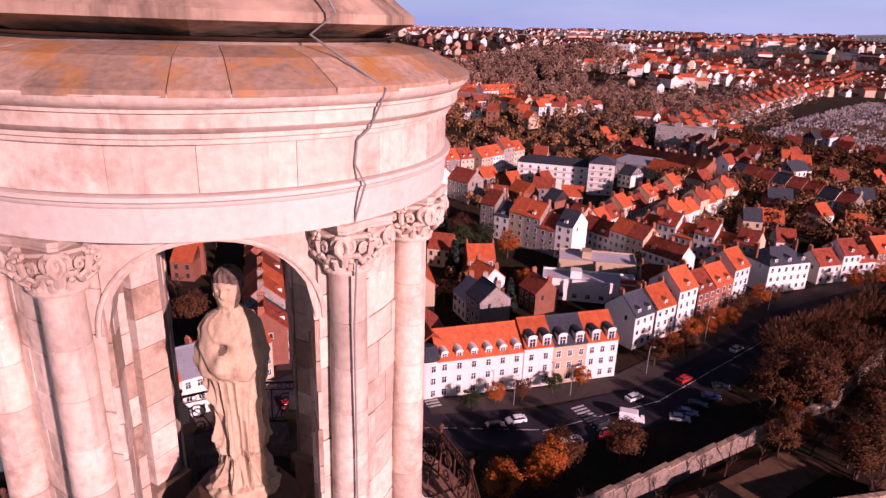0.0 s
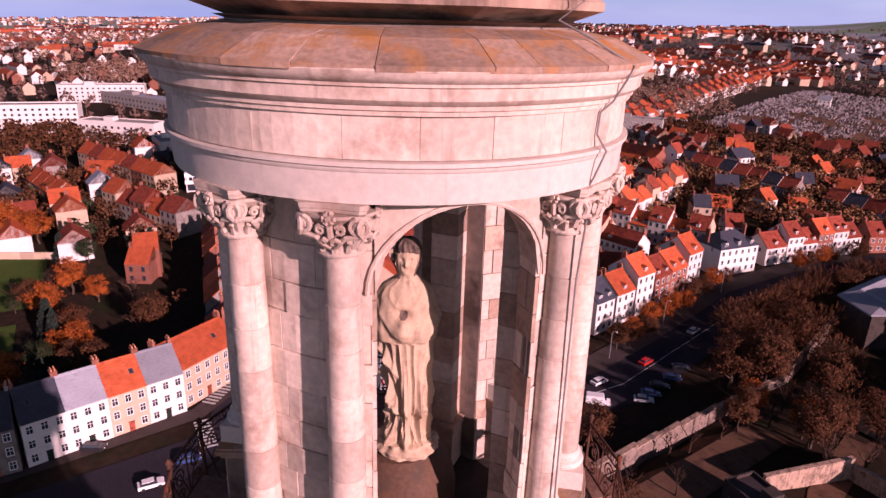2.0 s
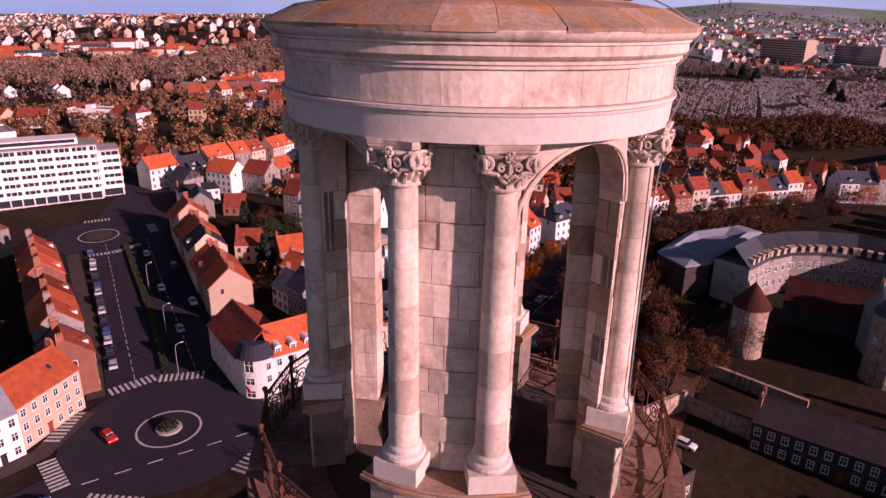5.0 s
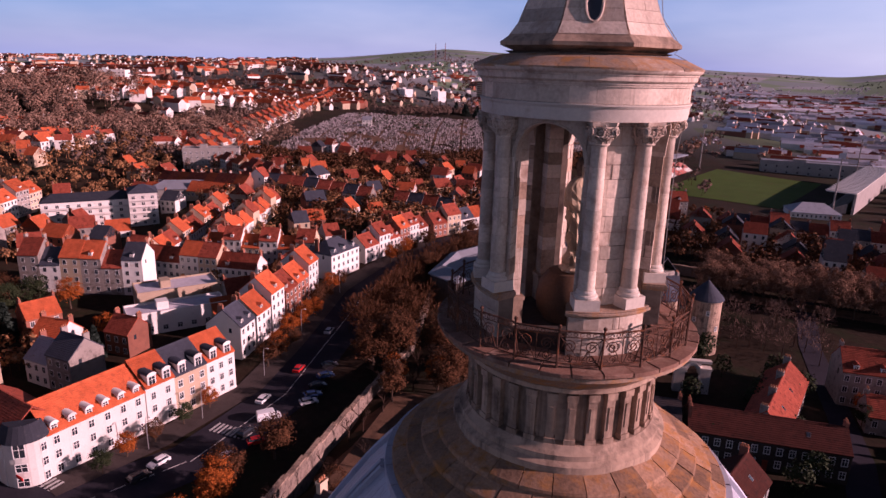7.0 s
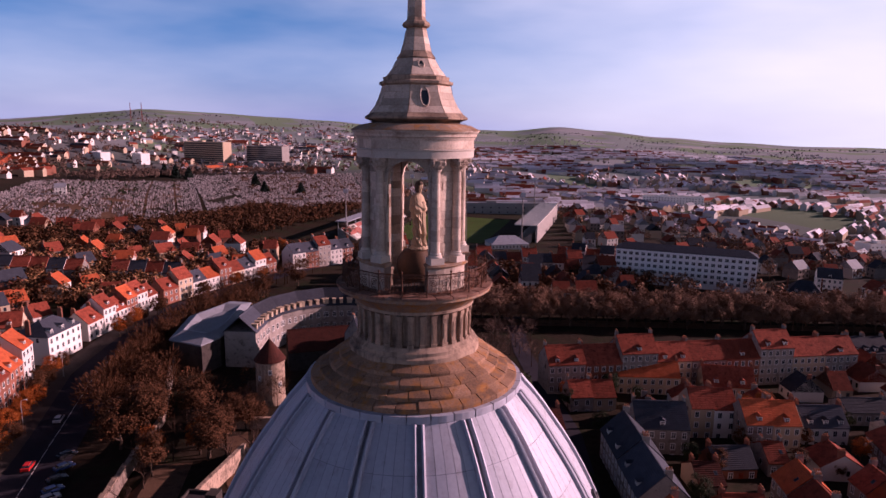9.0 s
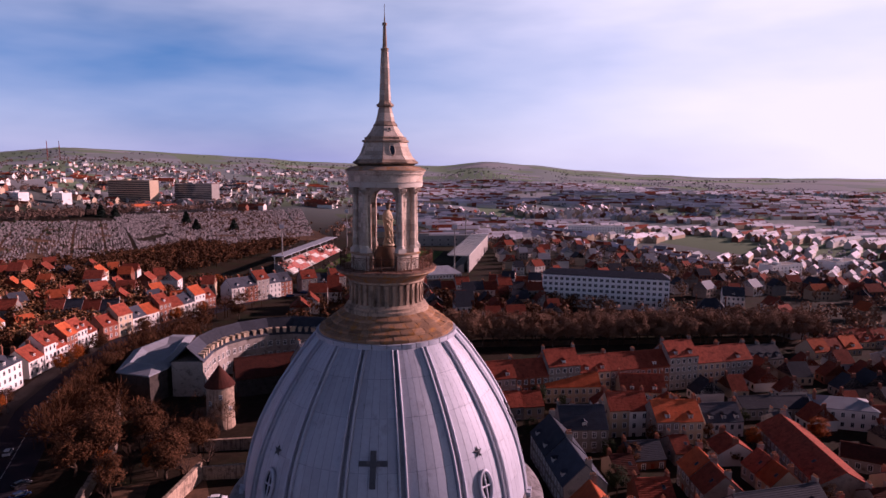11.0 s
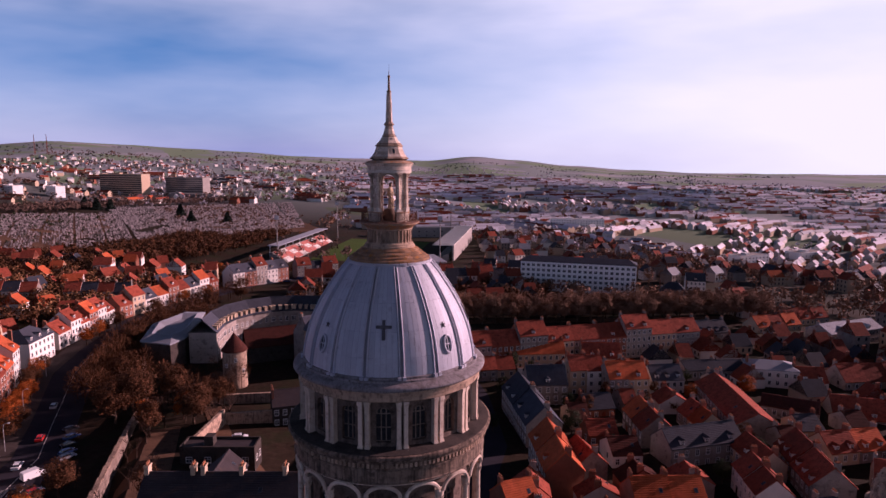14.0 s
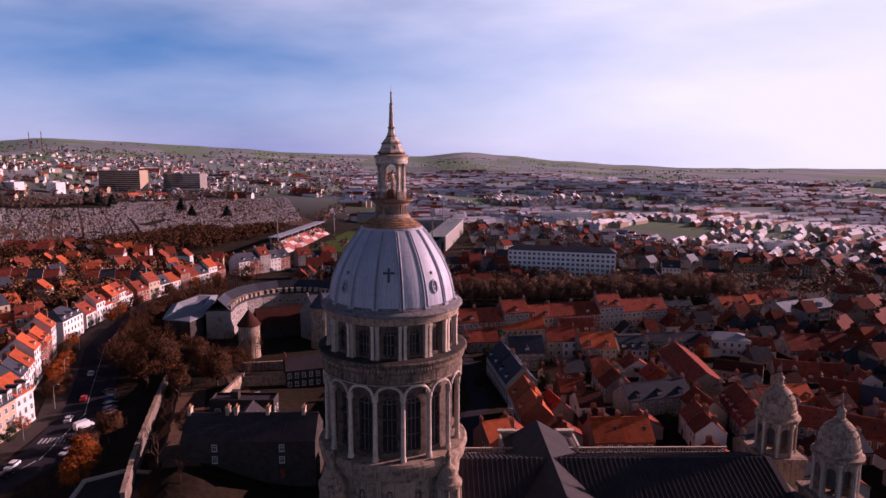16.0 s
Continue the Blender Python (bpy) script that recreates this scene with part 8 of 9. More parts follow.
house(-36, 45.5, 0.0, 31, 11, 3, "k", "n", 0, 0, nwin=2, pitch=0.8)       # the palace, its walls coloured near-black as shade, with pale chimneys of its own
palace = list(PROTO.values())[-1]
for cx in (-15, -6, -4, 3.5, 12):
    bm = bmesh.new()
    box(bm, -0.4, 0.4, -0.8, 0.8, 11, 15.2)
    box(bm, -0.5, 0.5, -0.9, 0.9, 14.8, 15.2)
    for k in (-0.5, 0.0, 0.5):
        box(bm, -0.14, 0.14, k - 0.14, k + 0.14, 15.2, 15.8, mi=1, top=0.8)
    o = part("chimney", bm, [M_CREAM, M_POT], palace, "tall pale chimney stack")
    o.matrix_basis = Matrix.Translation((cx, 0.2, 0))
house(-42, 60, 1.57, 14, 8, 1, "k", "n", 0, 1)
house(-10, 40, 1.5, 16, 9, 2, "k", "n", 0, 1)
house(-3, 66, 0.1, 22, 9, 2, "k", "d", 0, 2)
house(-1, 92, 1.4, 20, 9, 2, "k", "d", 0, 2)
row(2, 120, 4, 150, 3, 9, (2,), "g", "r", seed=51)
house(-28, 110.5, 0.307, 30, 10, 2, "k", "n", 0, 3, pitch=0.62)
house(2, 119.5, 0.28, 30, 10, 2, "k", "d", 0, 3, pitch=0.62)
block("yard_shed", -47, 76, 0.0, 18, 6, 1, 3.4, M_SHADEMOSS, M_NAVE, "low shade-darkened garden building with a flat dark roof", nwin=4)
yard = thing("garden_wall", "tall sunlit stone garden wall round a yard", "wall")
for x0, y0, x1, y1 in ((-56, 82, -54.5, 101), (-54.5, 101, -34, 105), (-66, 118, -40, 122)):
    bm = bmesh.new()
    L = math.hypot(x1 - x0, y1 - y0)
    box(bm, -L / 2, L / 2, -0.35, 0.35, -2, 3.2)
    box(bm, -L / 2, L / 2, -0.45, 0.45, 3.2, 3.4)
    o = part("wall_stretch", bm, M_DRUM, yard)
    o.matrix_basis = Matrix.Translation(((x0 + x1) / 2, (y0 + y1) / 2, ground(x0, y0))) @ turn(math.atan2(y1 - y0, x1 - x0))
# rampart wall along the boulevard park
ram = [(-56.5, 22), (-62.3, 40), (-68.3, 60), (-74.4, 80), (-80.4, 100), (-85, 120), (-98, 148), (-111, 180), (-106, 212), (-70, 232), (-30, 238), (40, 246), (170, 265), (210, 255)]
wall = thing("rampart_wall", "long low stone rampart wall with a pale coping", "wall")
for (x0, y0), (x1, y1) in zip(ram, ram[1:]):
    n = max(1, int(math.hypot(x1 - x0, y1 - y0) / 6))
    for i in range(n):
        p = Vector((x0 + (x1 - x0) * (i + 0.5) / n, y0 + (y1 - y0) * (i + 0.5) / n))
        L = math.hypot(x1 - x0, y1 - y0) / n
        for nm, w, z0, z1, mm in (("wall_stretch", 0.42, -7.5, 3.6, M_DIRTY), ("coping", 0.55, 3.6, 3.85, M_DRUM)):
            bm = bmesh.new()
            box(bm, -L / 2 - 0.15, L / 2 + 0.15, -w, w, z0, z1)
            o = part(nm, bm, mm, wall)
            top = float(np.interp(p.y, [q[0] for q in RAMPART], [q[2] for q in RAMPART])) - 3.85 if p.y < 118 and p.x < -50 else ground(*p)
            o.matrix_basis = Matrix.Translation((*p, top)) @ turn(math.atan2(y1 - y0, x1 - x0))
bast = thing("bastion_terrace", "pale flat bastion terrace behind a low parapet", "terrace")
bm = bmesh.new()
v = [bm.verts.new((x, y, z)) for z in (10, 17.5) for x, y in ((-68, 12), (-71.5, 35.5), (-65, 40), (-44, 38), (-42, 12))]
for f in ((5, 6, 7, 8, 9), (0, 1, 6, 5), (1, 2, 7, 6), (2, 3, 8, 7), (3, 4, 9, 8), (4, 0, 5, 9)):
    bm.faces.new([v[i] for i in f])
part("terrace_deck", bm, M_PAVE, bast)
bm = bmesh.new()
for x0, y0, x1, y1 in ((-68, 12, -71.5, 35.5), (-71.5, 35.5, -65, 40), (-65, 40, -44, 38)):
    tube(bm, [(x0, y0, 17.9), (x1, y1, 17.9)], 0.5, 4)
part("parapet", bm, M_STONE, bast)
# pale free-standing gateway
gate = thing("garden_gate", "pale carved stone gateway", "gate", m=Matrix.Translation((-16, 140, 15)) @ turn(0.4))
for s in (-1, 1):
    bm = bmesh.new()
    box(bm, s * 3.0 - 1.2, s * 3.0 + 1.2, -0.8, 0.8, -1, 5.5)
    box(bm, s * 3.0 - 1.4, s * 3.0 + 1.4, -1.0, 1.0, 5.5, 6.1)
    part("gate_pier", bm, M_STONEW, gate)
bm = bmesh.new()
tube(bm, [(1.9 * math.cos(q), 0, 4.6 + 2.4 * math.sin(q)) for q in np.linspace(0, math.pi, 13)], 0.75, 6)
box(bm, -4.2, 4.2, -0.7, 0.7, 7.3, 7.9)
part("gate_arch", bm, M_STONEW, gate)

# ------------------------------------------------ stadium
pitch = strip("sports_pitch", [(-58, 425), (-40, 560)], 78, M_GRASS, 0.25, "green mown sports pitch", "pitch")
st = thing("grandstand", "stadium grandstand with red and white seats under a flat roof", "grandstand", m=Matrix.Translation((-110, 482, 10)) @ turn(math.atan2(128, 17)))
for i in range(12):
    bm = bmesh.new()
    box(bm, -62, 62, -9 + i * 1.1, -9 + (i + 1) * 1.1, 0, 1.2 + i * 0.62)
    part("tier", bm, M_CONC, st)
for i in range(11):
    for k in range(10):
        bm = bmesh.new()
        x0 = -60 + k * 12
        box(bm, x0 + 0.5, x0 + 11.5, -9 + i * 1.1 + 0.25, -9 + i * 1.1 + 0.75, 1.22 + i * 0.62, 1.75 + i * 0.62)
        part("bench", bm, M_SEATR if (k + i // 4) % 3 else M_WHITE, st)
bm = bmesh.new()
box(bm, -63, 63, -3, 6.5, 13.2, 13.7)
part("stand_roof", bm, M_ZINC, st)
for k in range(8):
    bm = bmesh.new()
    box(bm, -60 + k * 17, -59.5 + k * 17, 5.5, 6, 0, 13.2)
    part("roof_post", bm, M_STEEL, st)
st2 = thing("grandstand", "grey stadium stand with a ribbed white roof", "grandstand", m=Matrix.Translation((22, 505, 8.5)) @ turn(math.atan2(160, 25) + math.pi))
for i in range(10):
    bm = bmesh.new()
    box(bm, -70, 70, -9 + i * 1.3, -9 + (i + 1) * 1.3, 0, 1.2 + i * 0.7)
    part("tier", bm, M_CONC, st2)
bm = bmesh.new()
box(bm, -72, 72, -8, 8, 14, 14.6)
for k in range(25):
    box(bm, -72 + k * 6, -71.4 + k * 6, -8.5, 8.5, 14.6, 15.1)
part("stand_roof", bm, M_WHITE, st2)
bm = bmesh.new()
box(bm, -70, 70, 6.5, 8, 0, 14)
part("back_wall", bm, M_CONC, st2)
block("sports_hall", -10, 600, 0.15, 80, 14, 2, 4.5, M_CONC, M_ZINC, "long grey stadium end stand", nwin=10, far=True)
for x, y in ((-118, 425), (-92, 560), (8, 430), (20, 590)):
    t = thing("floodlight_mast", "tall pale steel floodlight mast", "mast", "floodlights", Matrix.Translation((x, y, ground(x, y))))
    bm = bmesh.new()
    tube(bm, [(0, 0, -1), (0, 0, 34)], 0.55, 8, r1=0.3)
    part("pole", bm, M_CONC, t)
    bm = bmesh.new()
    box(bm, -1.8, 1.8, -0.3, 0.3, 33, 36)
    part("lamp_rack", bm, M_STEEL, t)
tent = house(-2, 412, 0.3, 26, 18, 1, "w", "z", 0, 0, style="h", pitch=0.5)

# ------------------------------------------------ far houses and woods
def far_houses(name, n, place, seed, roofs, rows=False, white=M_WHITE):
    rng = random.Random(seed)
    vs, fs, mi = [], [], []
    for _ in range(n):
        p = place(rng)
        if p is None:
            continue
        x, y = p
        z, a = ground(x, y), rng.choice((0.2, 1.77, 0.9))
        w, d, h = rng.uniform(7, 16), rng.uniform(7, 9), rng.uniform(4.5, 7)
        if rows:                                           # terraces, street by street
            w = rng.choice((9, 14, 26, 40))
            a = 0.15 + 1.57 * (noise.noise((x / 260, y / 260, 9)) > 0.25) + rng.uniform(-0.05, 0.05) + 1.2 * noise.noise((x / 700, y / 700, 4))
        b = len(vs)
        for px, py, pz in ((-1, -1, -2), (1, -1, -2), (1, 1, -2), (-1, 1, -2), (-1, -1, h), (1, -1, h), (1, 1, h), (-1, 1, h), (-1, 0, h + d * 0.42), (1, 0, h + d * 0.42)):
            qx, qy = px * w / 2, py * d / 2
            vs.append((x + qx * math.cos(a) - qy * math.sin(a), y + qx * math.sin(a) + qy * math.cos(a), z + pz))
        fs += [(b, b + 1, b + 5, b + 4), (b + 1, b + 2, b + 6, b + 9, b + 5), (b + 2, b + 3, b + 7, b + 6), (b + 3, b, b + 4, b + 8, b + 7), (b + 4, b + 5, b + 9, b + 8), (b + 6, b + 7, b + 8, b + 9)]
        k, r = rng.choice((0, 0, 1, 1, 2) if rows else (0, 0, 0, 0, 1)), rng.choice(roofs)
        mi += [k, k, k, k, r, r]
    me = bpy.data.meshes.new(name)
    me.from_pydata(vs, [], fs)
    for m in (white, M_CREAM, M_BRICK, M_ROOFO, M_ROOFR, M_SLATE, M_ZINC, M_PALEROOF):
        me.materials.append(m)
    me.polygons.foreach_set("material_index", mi)
    tagged(new(name, me), "many distant houses with orange and grey roofs", "houses", kind="stuff")


def polar(b0, b1, d0, d1):
    def f(rng):
        b, d = radians(rng.uniform(b0, b1)), math.sqrt(rng.uniform(d0 * d0, d1 * d1))
        x, y = math.sin(b) * d, math.cos(b) * d
        if noise.noise((x / 130, y / 130, 3)) < -0.12:
            return None
        if -520 < x < -130 and 300 < y < 990 and y < 1200 + x and y > 140 - x * 0.5:
            return None
        return x, y
    return f


def gaps(b0, b1, d0, d1):
    """The spots that polar leaves free."""
    def f(rng):
        b, d = radians(rng.uniform(b0, b1)), math.sqrt(rng.uniform(d0 * d0, d1 * d1))
        x, y = math.sin(b) * d, math.cos(b) * d
        if noise.noise((x / 130, y / 130, 3)) >= -0.1 or -520 < x < -130 and 300 < y < 990 and y < 1200 + x and y > 140 - x * 0.5:
            return None
        return x, y
    return f


far_houses("far_houses", 1500, gaps(-112, -10, 560, 1700), 6, (4, 4, 5, 3), True)
far_houses("far_houses", 3000, polar(-112, -38, 560, 1900), 1, (3, 3, 4, 4), True)
# most valley roofs take the pale colour that stands in for haze
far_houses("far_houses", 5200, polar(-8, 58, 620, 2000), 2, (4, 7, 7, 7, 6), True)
far_houses("far_houses", 700, polar(-38, -6, 1080, 2300), 3, (4, 5, 6), False, M_WHITE)
far_houses("far_houses", 600, polar(-72, -36, 480, 800), 4, (3, 3, 4))
far_houses("far_houses", 3000, polar(-114, -42, 1700, 3400), 5, (3, 3, 4, 5), True)


def woods(name, n, place, seed, material, hmin, hmax, label, leaves=12, size=0.13, twig=False):
    """Many trees in one: crowns of small leaf clumps, or of thin upright twigs."""
    rng = random.Random(seed)
    bm_v, bm_f = [], []
    for _ in range(n):
        p = place(rng)
        if p is None:
            continue
        x, y = p
        h = rng.uniform(hmin, hmax)
        z = ground(x, y)
        if leaves > 20:
            k = len(bm_v)
            w = h * 0.018
            bm_v += [(x - w, y, z - 1), (x + w, y - w, z - 1), (x, y + w, z - 1), (x, y, z + h * 0.75)]
            bm_f += [(k, k + 1, k + 3), (k + 1, k + 2, k + 3), (k + 2, k, k + 3)]
        for _ in range(leaves):
            q, w = rng.uniform(0, 6.283), rng.uniform(-0.7, 1.0)
            e = math.sqrt(1 - w * w)
            out = Vector((e * math.cos(q), e * math.sin(q), w))
            lump = (0.82 + 0.3 * noise.noise(out * 2.2 + Vector((x, y, 0)))) * rng.uniform(0.72, 1.0)
            c = Vector((x, y, z + h * 0.58)) + Vector((out.x * 0.40, out.y * 0.40, out.z * 0.43)) * h * lump
            s = h * size * rng.uniform(0.6, 1.1)
            nrm = (out + Vector((rng.uniform(-1, 1), rng.uniform(-1, 1), rng.uniform(-0.6, 1))) * 0.75).normalized()
            a = nrm.orthogonal().normalized()
            b = nrm.cross(a)
            if twig:
                a = (out + Vector((rng.uniform(-.5, .5), rng.uniform(-.5, .5), rng.uniform(0.2, 0.9)))).normalized() * 1.7
                b = a.cross(nrm).normalized() * 0.13
            k = len(bm_v)
            for u, v in ((-1, -0.7), (0.9, -1), (1, 0.8), (-0.8, 1)):
                bm_v.append(tuple(c + a * s * u + b * s * v))
            bm_f.append((k, k + 1, k + 2, k + 3))
    me = bpy.data.meshes.new(name)
    me.from_pydata(bm_v, [], bm_f)
    me.materials.append(material)
    tagged(new(name, me), label, "trees", kind="stuff")


def area(x0, x1, y0, y1, f=0.0):
    def g(rng):
        x, y = rng.uniform(x0, x1), rng.uniform(y0, y1)
        return (x, y) if noise.noise((x / 60, y / 60, 1)) > f else None
    return g


def outside(place, x0, x1, y0, y1):
    """The same spots, but none within the open lawn."""
    def g(rng):
        p = place(rng)
        return None if p and x0 < p[0] < x1 and y0 < p[1] < y1 else p
    return g


def off_pitch(place):
    """The same spots, but none on the sports ground."""
    return outside(place, -125, 40, 395, 615)


def copses(b0, b1, d0, d1):
    """Spots gathered into woods and belts."""
    def f(rng):
        b, d = radians(rng.uniform(b0, b1)), math.sqrt(rng.uniform(d0 * d0, d1 * d1))
        x, y = math.sin(b) * d, math.cos(b) * d
        return (x, y) if noise.noise((x / 330, y / 170, 12)) > 0.16 else None
    return f


def along(pts, w):
    def g(rng):
        i = rng.randrange(len(pts) - 1)
        u = rng.random()
        (a, b), (c, d) = pts[i], pts[i + 1]
        return a + (c - a) * u + rng.uniform(-w, w), b + (d - b) * u + rng.uniform(-w, w)
    return g


# ------------------------------------------------ cemetery
def graves(name, quad, n, seed):
    rng = random.Random(seed)
    vs, fs = [], []
    (x0, y0), (x1, y1), (x2, y2), (x3, y3) = quad
    rows = int(math.sqrt(n))
    for i in range(rows):
        for j in range(rows):
            u, v = (i + rng.uniform(0.25, 0.75)) / rows, (j + rng.uniform(0.25, 0.75)) / rows
            if (i % 13 == 0) or (j % 17 == 0):
                continue
            x = (x0 * (1 - u) + x1 * u) * (1 - v) + (x3 * (1 - u) + x2 * u) * v
            y = (y0 * (1 - u) + y1 * u) * (1 - v) + (y3 * (1 - u) + y2 * u) * v
            z = ground(x, y)
            a = 0.6 + rng.uniform(-0.06, 0.06)
            w, d, h = rng.uniform(0.6, 1.3), rng.uniform(0.4, 1.6), rng.choice((0.5, 0.9, 1.2, 1.9))
            if noise.noise((x / 22, y / 22, 7)) < -0.32:
                continue
            b = len(vs)
            for zz in (-0.5, h):
                for sx, sy in ((-1, -1), (1, -1), (1, 1), (-1, 1)):
                    px, py = sx * w / 2, sy * d / 2
                    vs.append((x + px * math.cos(a) - py * math.sin(a), y + px * math.sin(a) + py * math.cos(a), z + zz))
            fs += [(b + 4, b + 5, b + 6, b + 7), (b, b + 1, b + 5, b + 4), (b + 1, b + 2, b + 6, b + 5), (b + 2, b + 3, b + 7, b + 6), (b + 3, b, b + 4, b + 7)]
    me = bpy.data.meshes.new(name)
    me.from_pydata(vs, [], fs)
    me.materials.append(M_GRAVE)
    tagged(new(name, me), "dense rows of grey gravestones and tombs in a cemetery", "graves", kind="stuff")


graves("gravestones", ((-352, 318), (-248, 470), (-372, 690), (-500, 600)), 8200, 1)
graves("gravestones", ((-215, 520), (-140, 640), (-225, 960), (-440, 790)), 10500, 2)
graves("gravestones", ((-246, 474), (-218, 522), (-436, 786), (-374, 692)), 2600, 3)
strip("cemetery_ground", [(-300, 392), (-440, 650)], 134, M_PATH, 0.08, "reddish gravel ground of the cemetery", "ground", step=12)
strip("cemetery_ground_far", [(-178, 580), (-332, 875)], 150, M_PATH, 0.08, "reddish gravel ground of the cemetery", "ground", step=12)
woods("cemetery_hedges", 260, along([(-304, 398), (-426, 638)], 55), 31, M_LEAFG, 2, 4, "dark hedges between the graves", 14, 0.13)
woods("cemetery_hedges", 340, along([(-178, 580), (-332, 875)], 70), 32, M_LEAFB, 2, 5, "rusty hedges between the graves", 14, 0.13)
house(-383, 484, 0.6, 9, 7, 2, "w", "z", 0, 0)

woods("hill_woods", 4200, copses(-42, 30, 1300, 2950), 36, M_LEAFN, 6, 10, "dark woods and hedges on the far hills", 12, 0.13)
woods("far_woods", 560, along([(-690, -60), (-650, 60), (-600, 150), (-640, 250), (-600, 350)], 55), 5, M_THICKET, 15, 23, "brown leafless woods on the hillside", 150, 0.034)
woods("far_woods", 330, along([(-545, 250), (-470, 290), (-400, 350)], 42), 6, M_THICKET, 11, 17, "brown leafless woods below the town", 120, 0.038)
woods("garden_trees", 700, area(-340, -150, 50, 300, 0.0), 7, M_RUSSET, 4, 8, "rusty garden trees between the houses", 70, 0.055)
woods("garden_trees", 700, area(-270, -150, 210, 340, -0.2), 8, M_RUSSET, 5, 9, "rusty garden trees between the houses", 60, 0.055)
woods("cemetery_trees", 900, along([(-350, 300), (-250, 330), (-190, 420), (-150, 560)], 16), 9, M_LEAFB, 6, 10, "rusty trees along the cemetery wall", 50, 0.06)
woods("valley_trees", 4600, off_pitch(polar(-30, 55, 480, 2300)), 10, M_HAZEWOOD, 6, 11, "leafless trees paled for haze among the valley houses", 18, 0.11)
woods("valley_trees", 900, off_pitch(polar(-12, 50, 400, 800)), 33, M_BEECH, 6, 11, "brown trees beyond the stadium", 30, 0.085)
woods("valley_trees", 1300, polar(-45, -6, 900, 2600), 11, M_WOOD, 8, 15, "brown trees and hedges in the fields", 12, 0.13)
woods("hill_trees", 3600, polar(-114, -36, 380, 1700), 12, M_WOOD, 6, 12, "brown trees among the hillside houses", 24, 0.09)
woods("hill_trees", 5200, gaps(-114, -8, 420, 1600), 25, M_WOOD, 7, 13, "brown leafless trees between the hillside streets", 26, 0.085)
woods("hill_trees", 900, along([(-365, 250), (-450, 390), (-560, 560), (-680, 760)], 34), 26, M_WOOD, 6, 11, "brown trees behind the long street", 40, 0.07)
woods("cemetery_trees", 700, along([(-290, 330), (-232, 440), (-205, 520)], 20), 27, M_LEAFB, 5, 10, "rusty trees between the two cemeteries", 50, 0.06)
woods("cemetery_trees", 420, along([(-470, 640), (-430, 800), (-300, 980)], 26), 28, M_WOOD, 7, 12, "brown trees behind the cemetery", 40, 0.07)
woods("left_gardens", 640, outside(area(-330, -125, -150, -8, -0.1), -226, -140, -84, -43), 13, M_LEAFB, 5, 10, "rusty garden trees on the slope", 70, 0.055)
woods("hill_trees", 200, outside(area(-330, -125, -150, 0, 0.05), -226, -140, -84, -43), 14, M_LEAFG, 4, 9, "green garden trees on the slope", 70, 0.055)
woods("park_trees", 120, along([(-89, 128), (-106, 152), (-112, 190), (-104, 225)], 6), 16, M_LEAFB, 7, 11, "brown trees under the rampart", 150, 0.05, True)
woods("boulevard_trees", 130, along([(-102, 118), (-108, 140), (-113, 160), (-117, 200), (-111, 250), (-98, 300)], 4), 19, M_LEAFB, 8, 12, "row of leafless trees along the boulevard", 150, 0.045, True)
woods("park_trees", 15, area(-84, -58, 108, 150, -0.3), 20, M_LEAFB, 7, 11, "brown leafless trees in the castle park", 260, 0.04, True)
woods("garden_trees", 420, area(-260, -145, 190, 345, -0.3), 21, M_LEAFB, 5, 10, "dark rusty garden trees behind the boulevard", 60, 0.055)
woods("garden_trees", 620, area(-490, -315, 10, 270, -0.35), 22, M_RUSSET, 6, 11, "rusty trees below the woods", 50, 0.06)
woods("hill_trees", 600, area(-430, -290, -130, 20, -0.3), 23, M_LEAFB, 6, 11, "rusty trees round the low college", 50, 0.06)
# dark trees added here in place of the shade over the court
woods("court_trees", 30, area(-18, 14, 62, 165, -0.5), 24, M_LEAFG, 6, 9, "dark trees added as shade between the castle and the old town", 420, 0.028)
woods("stadium_trees", 240, area(-160, -70, 300, 372, -0.3), 17, M_LEAFB, 5, 8, "rusty trees before the stadium", 60, 0.055)
woods("town_trees", 640, area(60, 420, 236, 480, -0.2), 18, M_BEECH, 7, 12, "brown trees beyond the rampart", 50, 0.06)
woods("town_trees", 330, area(-75, 75, 250, 335, -0.35), 34, M_LEAFB, 6, 10, "rusty trees between the rampart and the stadium", 60, 0.055)
woods("court_trees", 60, area(-50, 12, 176, 205, -0.6), 35, M_WOOD, 6, 10, "leafless trees behind the castle", 110, 0.045, True)
# clipped bare trees on the rampart
rng = random.Random(12)
for r in range(3):
    for i in range(27):
        x = -26 + i * 7.6 + rng.uniform(-1, 1) + 3 * (r % 2)
        tree(x, 221 + r * 7.5 + 0.14 * x + rng.uniform(-1, 1), rng.uniform(12.5, 14.5), "beech", i + r, 1.0)
for i in range(13):                                        # a few bare trees along the edge of the raised park, above the boulevard
    y = 30 + i * 7.0 + rng.uniform(-1.5, 1.5)
    x = float(np.interp(y, [q[0] for q in RAMPART], [q[1] for q in RAMPART])) + rng.uniform(3.5, 13.0)
    tree(x, y, rng.uniform(7.5, 11.0), "brown" if i % 6 == 3 else "bare", i, 0.9)
for x, y, h, k in ((-75, 38, 9, "orange"), (-79, 49, 9, "orange"), (-88, 106, 13, "brown"), (-86, 114, 13, "brown"), (-92, 116, 12, "bare")):
    tree(x, y, h, k, int(y), 1.1)
